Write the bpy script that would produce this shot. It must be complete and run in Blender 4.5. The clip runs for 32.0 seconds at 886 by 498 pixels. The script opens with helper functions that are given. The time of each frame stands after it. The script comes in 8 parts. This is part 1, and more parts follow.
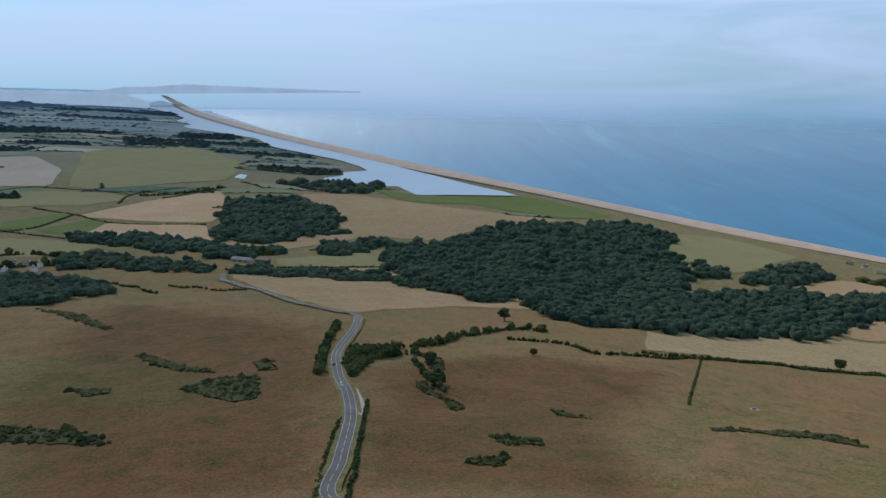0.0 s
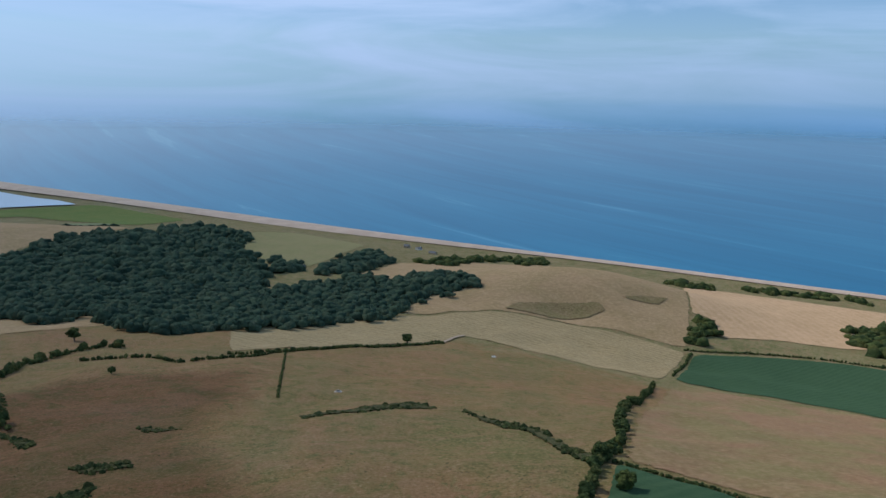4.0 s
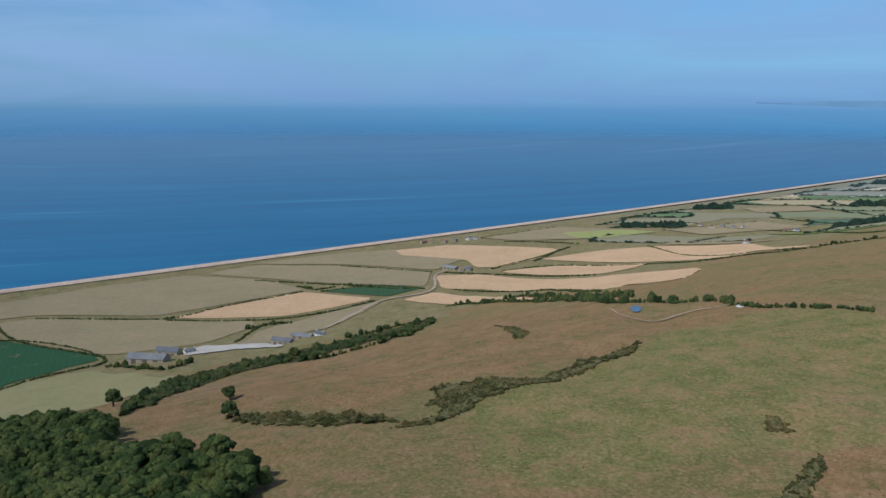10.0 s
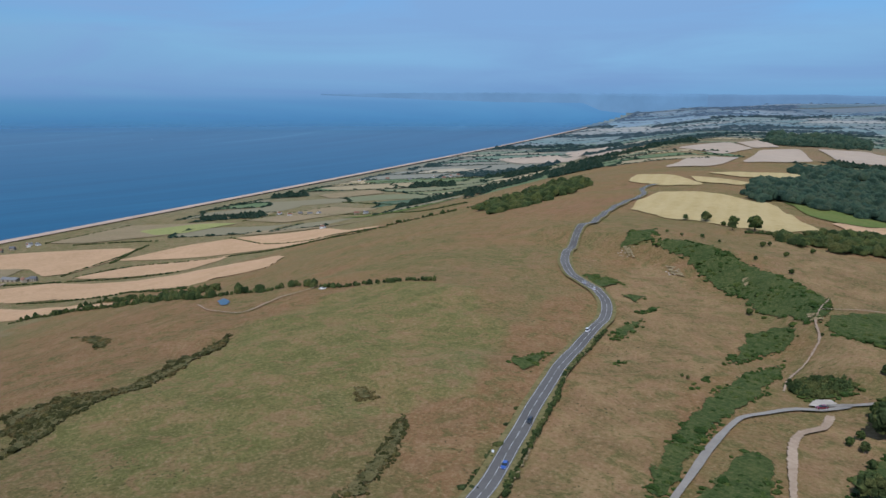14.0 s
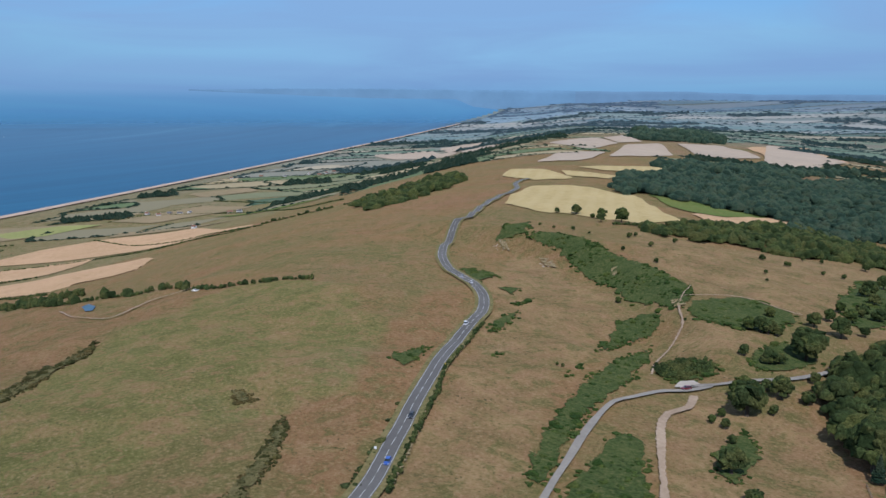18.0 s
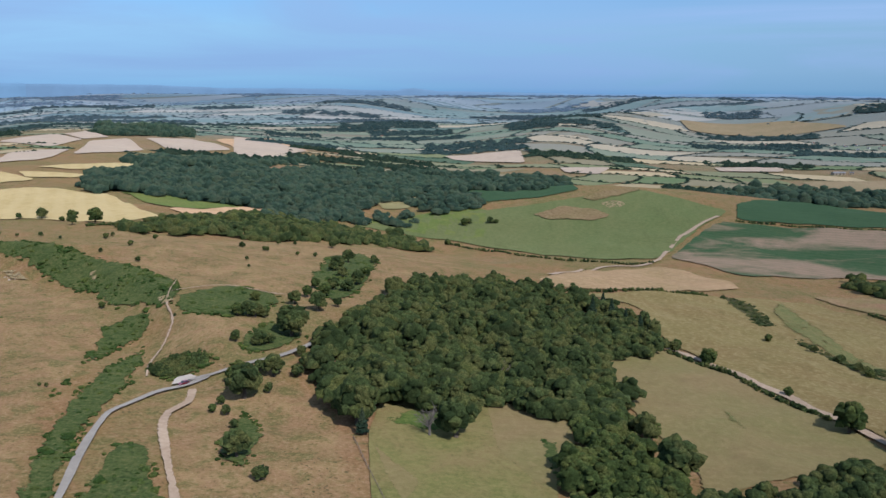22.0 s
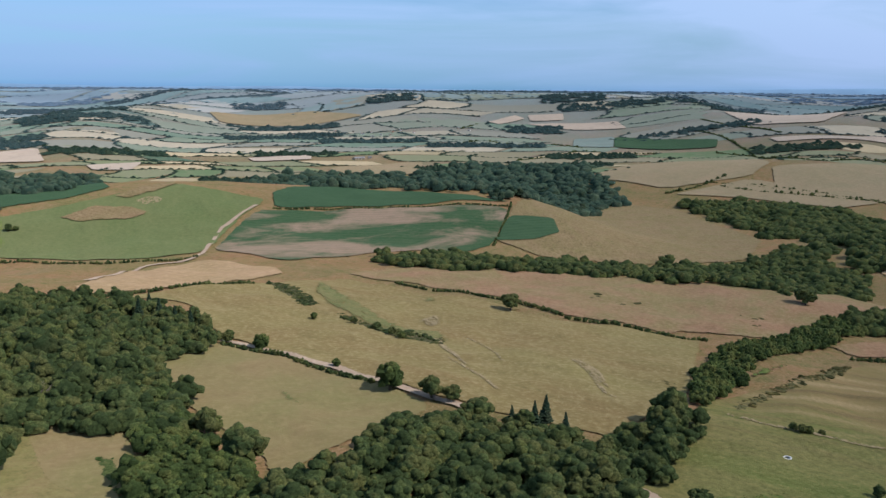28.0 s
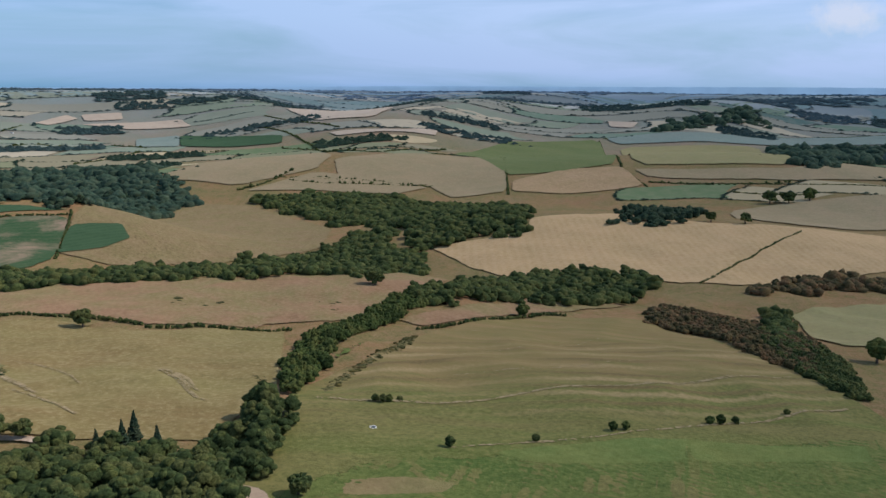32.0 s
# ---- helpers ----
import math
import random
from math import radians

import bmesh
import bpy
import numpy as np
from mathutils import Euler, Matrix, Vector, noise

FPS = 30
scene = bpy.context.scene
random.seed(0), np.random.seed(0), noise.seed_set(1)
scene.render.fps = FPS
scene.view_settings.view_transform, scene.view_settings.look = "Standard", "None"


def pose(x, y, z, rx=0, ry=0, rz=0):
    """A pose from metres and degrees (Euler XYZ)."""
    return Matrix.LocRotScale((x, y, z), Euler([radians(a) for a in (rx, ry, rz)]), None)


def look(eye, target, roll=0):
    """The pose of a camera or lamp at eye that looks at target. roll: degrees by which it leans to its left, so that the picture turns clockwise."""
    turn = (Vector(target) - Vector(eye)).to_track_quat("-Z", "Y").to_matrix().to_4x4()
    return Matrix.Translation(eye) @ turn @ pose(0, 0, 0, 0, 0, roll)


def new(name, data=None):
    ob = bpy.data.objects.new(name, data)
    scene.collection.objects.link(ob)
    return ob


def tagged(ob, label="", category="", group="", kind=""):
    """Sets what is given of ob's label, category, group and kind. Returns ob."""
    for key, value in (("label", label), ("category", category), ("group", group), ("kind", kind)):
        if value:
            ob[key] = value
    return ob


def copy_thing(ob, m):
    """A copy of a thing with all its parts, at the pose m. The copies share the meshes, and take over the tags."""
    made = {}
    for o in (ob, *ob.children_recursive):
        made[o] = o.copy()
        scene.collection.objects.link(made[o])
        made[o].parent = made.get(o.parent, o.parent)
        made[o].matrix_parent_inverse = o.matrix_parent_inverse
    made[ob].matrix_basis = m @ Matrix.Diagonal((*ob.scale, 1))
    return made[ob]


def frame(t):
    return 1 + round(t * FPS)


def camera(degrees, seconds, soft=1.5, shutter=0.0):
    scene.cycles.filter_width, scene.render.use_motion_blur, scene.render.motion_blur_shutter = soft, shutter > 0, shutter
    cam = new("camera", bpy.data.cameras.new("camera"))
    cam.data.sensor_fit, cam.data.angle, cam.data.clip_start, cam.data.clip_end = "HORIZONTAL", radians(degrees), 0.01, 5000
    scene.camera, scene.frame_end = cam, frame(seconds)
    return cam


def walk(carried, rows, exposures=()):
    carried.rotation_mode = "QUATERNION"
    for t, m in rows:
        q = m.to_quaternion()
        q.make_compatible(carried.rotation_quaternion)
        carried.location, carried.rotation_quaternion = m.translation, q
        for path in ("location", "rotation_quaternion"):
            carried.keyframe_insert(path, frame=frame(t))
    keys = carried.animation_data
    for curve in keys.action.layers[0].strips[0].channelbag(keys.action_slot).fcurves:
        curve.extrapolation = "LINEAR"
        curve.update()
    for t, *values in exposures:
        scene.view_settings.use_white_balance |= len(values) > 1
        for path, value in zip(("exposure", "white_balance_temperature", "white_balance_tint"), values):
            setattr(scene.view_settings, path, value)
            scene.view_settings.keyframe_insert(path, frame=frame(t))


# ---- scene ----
cam = camera(55.83, 32.0)
EYE = 320.0  # the drone hovers this high over the sea and turns on the spot
ROWS = [
    (0.0, 79.22, -1.06, 4.95),
    (0.5, 79.26, -1.07, 3.41),
    (1.0, 79.29, -1.10, 1.32),
    (1.5, 79.35, -1.10, -1.92),
    (2.0, 79.44, -1.14, -5.65),
    (2.5, 79.54, -1.14, -9.79),
    (4.5, 79.90, -1.11, -30.43),
    (5.0, 80.03, -1.02, -38.08),
    (5.5, 80.13, -0.90, -45.40),
    (6.0, 80.20, -0.82, -51.14),
    (6.5, 80.23, -0.76, -56.11),
    (7.0, 80.25, -0.71, -60.66),
    (7.5, 80.23, -0.62, -64.47),
    (8.0, 80.23, -0.52, -68.88),
    (8.5, 80.26, -0.37, -74.75),
    (9.0, 80.30, -0.35, -81.75),
    (9.5, 80.33, -0.18, -89.20),
    (10.0, 80.32, -0.12, -97.26),
    (10.5, 80.31, 0.03, -105.65),
    (11.0, 80.27, 0.02, -114.11),
    (11.5, 80.21, 0.00, -122.50),
    (12.0, 80.13, -0.02, -126.92),
    (12.5, 80.03, -0.06, -127.08),
    (13.0, 79.96, -0.08, -126.69),
    (13.5, 79.88, -0.12, -126.20),
    (14.0, 79.81, -0.12, -125.68),
    (14.5, 79.75, -0.16, -125.17),
    (16.5, 79.63, -0.21, -124.19),
    (17.0, 79.62, -0.20, -126.58),
    (17.5, 79.60, -0.25, -130.61),
    (18.0, 79.58, -0.26, -134.15),
    (18.5, 79.56, -0.26, -137.73),
    (19.0, 79.53, -0.27, -141.92),
    (19.5, 79.49, -0.22, -146.44),
    (20.0, 79.44, -0.23, -150.74),
    (20.5, 79.41, -0.26, -154.98),
    (21.0, 79.38, -0.32, -159.55),
    (21.5, 79.36, -0.34, -164.55),
    (22.0, 79.33, -0.36, -169.11),
    (22.5, 79.31, -0.41, -173.54),
    (23.0, 79.29, -0.43, -178.32),
    (23.5, 79.26, -0.45, -182.04),
    (24.0, 79.20, -0.43, -182.94),
    (24.5, 79.14, -0.40, -183.38),
    (26.5, 78.98, -0.25, -184.56),
    (27.0, 78.96, -0.24, -186.63),
    (27.5, 78.97, -0.28, -191.99),
    (28.0, 79.01, -0.46, -200.16),
    (28.5, 79.06, -0.56, -208.12),
    (29.0, 79.09, -0.58, -215.03),
    (29.5, 79.13, -0.62, -221.75),
    (30.0, 79.14, -0.57, -225.73),
    (30.5, 79.12, -0.46, -226.87),
    (31.0, 79.11, -0.41, -227.68),
    (31.5, 79.08, -0.40, -228.40),
    (32.0, 79.06, -0.43, -229.03),
]
EXPOSURES = [(0.0, 0.25, 6450, 12), (4.5, 0.14, 6050, 10), (6.0, 0.04, 5850, 8), (9.0, -0.08, 5700, 9), (13.0, -0.2, 5750, 13), (17.0, -0.18, 5750, 14), (19.0, 0.0, 5850, 15), (21.0, 0.1, 5950, 16), (24.0, 0.29, 6100, 16), (28.0, 0.34, 6200, 16), (32.0, 0.3, 6350, 16)]
walk(cam, [(t, pose(0, 0, EYE, rx, ry, rz)) for t, rx, ry, rz in ROWS], EXPOSURES)

# ---- light ----
SUN_AZ, SUN_EL = 318.0, 46.0  # clockwise from +y, and above the horizon
world = bpy.data.worlds.new("sky")
scene.world = world
world.use_nodes = True
wn, wl = world.node_tree.nodes, world.node_tree.links
wn.clear()


def wnode(kind, **values):
    node = wn.new(kind)
    for key, value in values.items():
        if key in node.inputs:
            node.inputs[key].default_value = value
    return node


sky = wn.new("ShaderNodeTexSky")
sky.sky_type = "NISHITA"
sky.sun_disc = False
sky.sun_elevation, sky.sun_rotation = radians(SUN_EL), radians(SUN_AZ - 183)
sky.altitude, sky.air_density, sky.dust_density, sky.ozone_density = 300, 1.0, 0.25, 2.0
background = wn.new("ShaderNodeBackground")
background.inputs["Strength"].default_value = 0.108
out = wn.new("ShaderNodeOutputWorld")
# thin streaked cirrus, stretched along the horizon
co = wn.new("ShaderNodeTexCoord")
stretch = wn.new("ShaderNodeMapping")
stretch.inputs["Scale"].default_value = (1.0, 1.0, 7.5)
streaks = wn.new("ShaderNodeTexNoise")
streaks.inputs["Scale"].default_value = 2.2
streaks.inputs["Detail"].default_value = 7.0
streaks.inputs["Roughness"].default_value = 0.55
streaks.inputs["Distortion"].default_value = 0.9
band = wn.new("ShaderNodeValToRGB")
band.color_ramp.elements[0].position, band.color_ramp.elements[0].color = 0.37, (0.05, 0.05, 0.05, 1)
band.color_ramp.elements[1].position, band.color_ramp.elements[1].color = 0.62, (0.85, 0.85, 0.85, 1)
veil = wn.new("ShaderNodeMix")
veil.data_type = "RGBA"
veil.inputs[7].default_value = (6.6, 7.3, 8.4, 1)
wl.new(stretch.outputs["Vector"], streaks.inputs["Vector"])
wl.new(streaks.outputs["Fac"], band.inputs["Fac"])
wl.new(band.outputs["Color"], veil.inputs[0])
wl.new(sky.outputs["Color"], veil.inputs[6])
# haze: paler low down, brighter on the sun's side; under the horizon the air fades into far water
apart = wn.new("ShaderNodeSeparateXYZ")
wl.new(co.outputs["Generated"], apart.inputs["Vector"])
floor_z = wn.new("ShaderNodeMath")
floor_z.operation = "MAXIMUM"
floor_z.inputs[1].default_value = 0.07
wl.new(apart.outputs["Z"], floor_z.inputs[0])
again = wn.new("ShaderNodeCombineXYZ")
wl.new(apart.outputs["X"], again.inputs["X"])
wl.new(apart.outputs["Y"], again.inputs["Y"])
wl.new(floor_z.outputs[0], again.inputs["Z"])
wl.new(again.outputs["Vector"], sky.inputs["Vector"])
wl.new(co.outputs["Generated"], stretch.inputs["Vector"])
rise = wn.new("ShaderNodeMapRange")
rise.inputs["From Min"].default_value, rise.inputs["From Max"].default_value = -0.1, 0.3
wl.new(apart.outputs["Z"], rise.inputs["Value"])
low = wn.new("ShaderNodeValToRGB")
tones = [(0.0, (0.09, 0.235, 0.42)), (0.12, (0.115, 0.28, 0.48)), (0.19, (0.21, 0.38, 0.585)), (0.24, (0.31, 0.465, 0.66)), (0.262, (0.44, 0.555, 0.735)), (0.31, (0.53, 0.62, 0.79)), (0.45, (0.60, 0.70, 0.86)), (1.0, (0.76, 0.86, 0.96))]
while len(low.color_ramp.elements) < len(tones):
    low.color_ramp.elements.new(0.5)
for e, (at, c) in zip(low.color_ramp.elements, tones):
    e.position, e.color = at, (*c, 1)
wl.new(rise.outputs["Result"], low.inputs["Fac"])
sunward = wn.new("ShaderNodeVectorMath")
sunward.operation = "DOT_PRODUCT"
sunward.inputs[1].default_value = (math.sin(radians(SUN_AZ)), math.cos(radians(SUN_AZ)), 0)
wl.new(co.outputs["Generated"], sunward.inputs[0])
side = wn.new("ShaderNodeMapRange")
side.inputs["From Min"].default_value, side.inputs["From Max"].default_value = -1.0, 1.0
wl.new(sunward.outputs["Value"], side.inputs["Value"])
glow = wn.new("ShaderNodeValToRGB")
glow.color_ramp.elements[0].position, glow.color_ramp.elements[0].color = 0.08, (0.63, 0.80, 0.86, 1)
glow.color_ramp.elements[1].position, glow.color_ramp.elements[1].color = 0.92, (1.03, 1.04, 1.05, 1)
half_way = glow.color_ramp.elements.new(0.55)
half_way.color = (0.91, 0.96, 0.965, 1)
wl.new(side.outputs["Result"], glow.inputs["Fac"])
# on the sun's side the air over the water is as bright as the sky
pale = wn.new("ShaderNodeValToRGB")
tones = [(0.0, (0.20, 0.33, 0.49)), (0.12, (0.27, 0.40, 0.56)), (0.19, (0.36, 0.48, 0.63)), (0.25, (0.47, 0.57, 0.71)), (0.32, (0.54, 0.63, 0.78)), (0.45, (0.60, 0.70, 0.86)), (1.0, (0.76, 0.86, 0.96))]
while len(pale.color_ramp.elements) < len(tones):
    pale.color_ramp.elements.new(0.5)
for e, (at, c) in zip(pale.color_ramp.elements, tones):
    e.position, e.color = at, (*c, 1)
wl.new(rise.outputs["Result"], pale.inputs["Fac"])
toward_sun = wn.new("ShaderNodeMapRange")
toward_sun.interpolation_type = "SMOOTHSTEP"
toward_sun.inputs["From Min"].default_value, toward_sun.inputs["From Max"].default_value = 0.45, 0.95
wl.new(side.outputs["Result"], toward_sun.inputs["Value"])
air = wn.new("ShaderNodeMix")
air.data_type = "RGBA"
wl.new(toward_sun.outputs["Result"], air.inputs[0])
wl.new(low.outputs["Color"], air.inputs[6])
wl.new(pale.outputs["Color"], air.inputs[7])
hazy = wn.new("ShaderNodeMix")
hazy.data_type, hazy.blend_type = "RGBA", "MULTIPLY"
hazy.inputs[0].default_value = 1.0
wl.new(veil.outputs[2], hazy.inputs[6])
wl.new(air.outputs[2], hazy.inputs[7])
hazier = wn.new("ShaderNodeMix")
hazier.data_type, hazier.blend_type = "RGBA", "MULTIPLY"
hazier.inputs[0].default_value = 1.0
wl.new(hazy.outputs[2], hazier.inputs[6])
wl.new(glow.outputs["Color"], hazier.inputs[7])
# one small fair-weather cloud low in the north-west
CLOUD_AZ, CLOUD_EL = radians(254), radians(4.4)
off = wn.new("ShaderNodeVectorMath")
off.operation = "SUBTRACT"
off.inputs[1].default_value = (math.sin(CLOUD_AZ) * math.cos(CLOUD_EL), math.cos(CLOUD_AZ) * math.cos(CLOUD_EL), math.sin(CLOUD_EL))
flatten = wn.new("ShaderNodeVectorMath")
flatten.operation = "MULTIPLY"
flatten.inputs[1].default_value = (1, 1, 1.9)
apart_by = wn.new("ShaderNodeVectorMath")
apart_by.operation = "LENGTH"
wl.new(co.outputs["Generated"], off.inputs[0])
wl.new(off.outputs["Vector"], flatten.inputs[0])
wl.new(flatten.outputs["Vector"], apart_by.inputs[0])
billow = wnode("ShaderNodeTexNoise", Scale=70.0, Detail=6.0, Roughness=0.6)
wl.new(co.outputs["Generated"], billow.inputs["Vector"])
edge = wn.new("ShaderNodeMath")
edge.operation = "MULTIPLY_ADD"
edge.inputs[1].default_value = -0.05
wl.new(billow.outputs["Fac"], edge.inputs[0])
wl.new(apart_by.outputs["Value"], edge.inputs[2])
puff = wn.new("ShaderNodeMapRange")
puff.inputs["From Min"].default_value, puff.inputs["From Max"].default_value = 0.016, -0.010
puff.inputs["To Max"].default_value = 0.6
wl.new(edge.outputs[0], puff.inputs["Value"])
cloud = wn.new("ShaderNodeMix")
cloud.data_type = "RGBA"
cloud.inputs[7].default_value = (5.2, 5.6, 6.2, 1)
wl.new(puff.outputs["Result"], cloud.inputs[0])
wl.new(hazier.outputs[2], cloud.inputs[6])
wl.new(cloud.outputs[2], background.inputs["Color"])
wl.new(background.outputs["Background"], out.inputs["Surface"])

sun = new("sun", bpy.data.lights.new("sun", "SUN"))
sun.data.energy, sun.data.angle, sun.data.color = 3.2, radians(0.6), (1.0, 0.965, 0.91)
toward = Vector((math.sin(radians(SUN_AZ)) * math.cos(radians(SUN_EL)), math.cos(radians(SUN_AZ)) * math.cos(radians(SUN_EL)), math.sin(radians(SUN_EL))))
sun.matrix_world = look(toward * 900 + Vector((0, 0, EYE)), (0, 0, EYE))

# ---- materials ----
def material(name, rough=0.9, spec=0.15):
    m = bpy.data.materials.new(name)
    m.use_nodes = True
    p = m.node_tree.nodes["Principled BSDF"]
    p.inputs["Roughness"].default_value = rough
    p.inputs["Specular IOR Level"].default_value = spec
    p.inputs["Diffuse Roughness"].default_value = 1.0
    return m, m.node_tree.nodes, m.node_tree.links, p


def noise_at(n, l, size, detail=4.0, rough=0.6, vector=None, distortion=0.0):
    """Noise whose features are about that many metres across."""
    t = n.new("ShaderNodeTexNoise")
    t.inputs["Scale"].default_value = 1.0 / size
    t.inputs["Detail"].default_value = detail
    t.inputs["Roughness"].default_value = rough
    t.inputs["Distortion"].default_value = distortion
    if vector is None:
        vector = n.new("ShaderNodeNewGeometry").outputs["Position"]
    l.new(vector, t.inputs["Vector"])
    return t.outputs["Fac"]


def ramp(n, l, value, stops):
    r = n.new("ShaderNodeValToRGB")
    e = r.color_ramp.elements
    while len(e) < len(stops):
        e.new(0.5)
    for k, (at, c) in zip(e, stops):
        k.position, k.color = at, (*c, 1) if len(c) == 3 else c
    l.new(value, r.inputs["Fac"])
    return r.outputs["Color"]


def mix(n, l, fac, a, b, how="MIX"):
    x = n.new("ShaderNodeMix")
    x.data_type, x.blend_type = "RGBA", how
    for socket, v in ((x.inputs[0], fac), (x.inputs[6], a), (x.inputs[7], b)):
        if isinstance(v, (int, float)):
            socket.default_value = v
        elif isinstance(v, tuple):
            socket.default_value = (*v, 1)
        else:
            l.new(v, socket)
    return x.outputs[2]


def relief(n, l, p, value, depth, strength=0.6):
    b = n.new("ShaderNodeBump")
    b.inputs["Distance"].default_value = depth
    b.inputs["Strength"].default_value = strength
    l.new(value, b.inputs["Height"])
    l.new(b.outputs["Normal"], p.inputs["Normal"])


def mask(n, l, name, size, soft=0.12, sway=1.3):
    """Where the named drift lies, with an outline broken up by noise."""
    at = n.new("ShaderNodeAttribute")
    at.attribute_name = name
    wob = n.new("ShaderNodeMath")
    wob.operation = "MULTIPLY_ADD"
    wob.inputs[1].default_value, wob.inputs[2].default_value = sway, -0.5 * sway
    l.new(noise_at(n, l, size, 6, 0.66), wob.inputs[0])
    add = n.new("ShaderNodeMath")
    l.new(at.outputs["Fac"], add.inputs[0])
    l.new(wob.outputs[0], add.inputs[1])
    return ramp(n, l, add.outputs[0], [(0.5 - soft, (0, 0, 0)), (0.5 + soft, (0.9, 0.9, 0.9))])


def fray(m, n, l, p, size, reach, cover=1.0):
    """Lets a patch break up into tufts towards its edge, by the attribute rim (metres from the edge)."""
    at = n.new("ShaderNodeAttribute")
    at.attribute_name = "rim"
    k = n.new("ShaderNodeMath")
    k.operation = "MULTIPLY"
    k.inputs[1].default_value = 1.0 / reach
    l.new(at.outputs["Fac"], k.inputs[0])
    top = n.new("ShaderNodeMath")
    top.operation = "MINIMUM"
    top.inputs[1].default_value = cover
    l.new(k.outputs[0], top.inputs[0])
    add = n.new("ShaderNodeMath")
    l.new(top.outputs[0], add.inputs[0])
    l.new(noise_at(n, l, size, 7, 0.7), add.inputs[1])
    f = ramp(n, l, add.outputs[0], [(0.69, (0, 0, 0)), (0.71, (1, 1, 1))])
    clear = n.new("ShaderNodeBsdfTransparent")
    both = n.new("ShaderNodeMixShader")
    l.new(f, both.inputs["Fac"])
    l.new(clear.outputs["BSDF"], both.inputs[1])
    l.new(p.outputs["BSDF"], both.inputs[2])
    l.new(both.outputs["Shader"], n["Material Output"].inputs["Surface"])


def along_line(n, l, degrees_, long):
    """Coordinates stretched along one direction of the plan."""
    st = n.new("ShaderNodeMapping")
    st.vector_type = "TEXTURE"
    st.inputs["Rotation"].default_value = (0, 0, radians(degrees_))
    st.inputs["Scale"].default_value = (long, 1, 1)
    l.new(n.new("ShaderNodeNewGeometry").outputs["Position"], st.inputs["Vector"])
    return st.outputs["Vector"]


def times(c, k):
    return tuple(k * v for v in c)


def make_land(name, a, b, c, big=60.0, small=4.0, rows_deg=None, rows_gap=6.0, rough=0.95, frayed=None, rows=0.45, drift=(0.36, 0.64), streak=None, tufts=0.5, mottle=1.0):
    """Vegetation: broad drifts from a to b, clumps, finer tufts of c, dark tussocks, and mowing or drill rows where wanted."""
    a, b, c = (v[:2] + (v[2] * 1.06,) for v in (a, b, c))
    m, n, l, p = material(name, rough, 0.05)
    lay = along_line(n, l, *streak) if streak else None
    broad = noise_at(n, l, big, 6, 0.65, lay, 0.4)
    tone = ramp(n, l, broad, [(drift[0], a), (drift[1], b)])
    mid = noise_at(n, l, math.sqrt(big * small), 5, 0.66, lay, 0.6)
    tone = mix(n, l, ramp(n, l, mid, [(0.52, (0, 0, 0)), (0.68, times((0.55, 0.55, 0.55), mottle))]), tone, c)
    tone = mix(n, l, ramp(n, l, mid, [(0.32, times((0.5, 0.5, 0.5), mottle)), (0.46, (0, 0, 0))]), tone, times(a, 0.72))
    fine = noise_at(n, l, small, 7, 0.75)
    tone = mix(n, l, ramp(n, l, fine, [(0.5, (0, 0, 0)), (0.63, times((0.8, 0.8, 0.8), mottle))]), tone, times(c, 1.08))
    tone = mix(n, l, ramp(n, l, fine, [(0.36, times((tufts, tufts, tufts), mottle)), (0.47, (0, 0, 0))]), tone, times(a, 0.5))
    if name == "hill_pasture":
        tone = mix(n, l, mask(n, l, "upper", 35, 0.4, 0.9), tone, ramp(n, l, mid, [(0.36, (0.165, 0.135, 0.05)), (0.64, (0.225, 0.152, 0.07))]))
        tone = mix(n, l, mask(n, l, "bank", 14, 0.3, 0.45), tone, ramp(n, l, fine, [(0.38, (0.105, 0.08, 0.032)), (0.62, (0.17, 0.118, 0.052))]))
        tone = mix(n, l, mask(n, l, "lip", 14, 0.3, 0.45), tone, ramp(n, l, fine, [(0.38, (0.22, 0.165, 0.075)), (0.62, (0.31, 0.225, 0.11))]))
    if rows_deg is not None:
        turn = n.new("ShaderNodeMapping")
        turn.inputs["Rotation"].default_value = (0, 0, radians(rows_deg))
        l.new(n.new("ShaderNodeNewGeometry").outputs["Position"], turn.inputs["Vector"])
        w = n.new("ShaderNodeTexWave")
        w.inputs["Scale"].default_value = 0.314 / rows_gap
        w.inputs["Distortion"].default_value = 1.5
        w.inputs["Detail"].default_value = 2
        w.inputs["Detail Scale"].default_value = 0.4
        l.new(turn.outputs["Vector"], w.inputs["Vector"])
        tone = mix(n, l, ramp(n, l, w.outputs["Fac"], [(0.3, (0, 0, 0)), (0.8, (rows, rows, rows))]), tone, c)
    l.new(tone, p.inputs["Base Color"])
    relief(n, l, p, fine, 1.0, 0.8)
    if frayed:
        fray(m, n, l, p, *frayed)
    return m


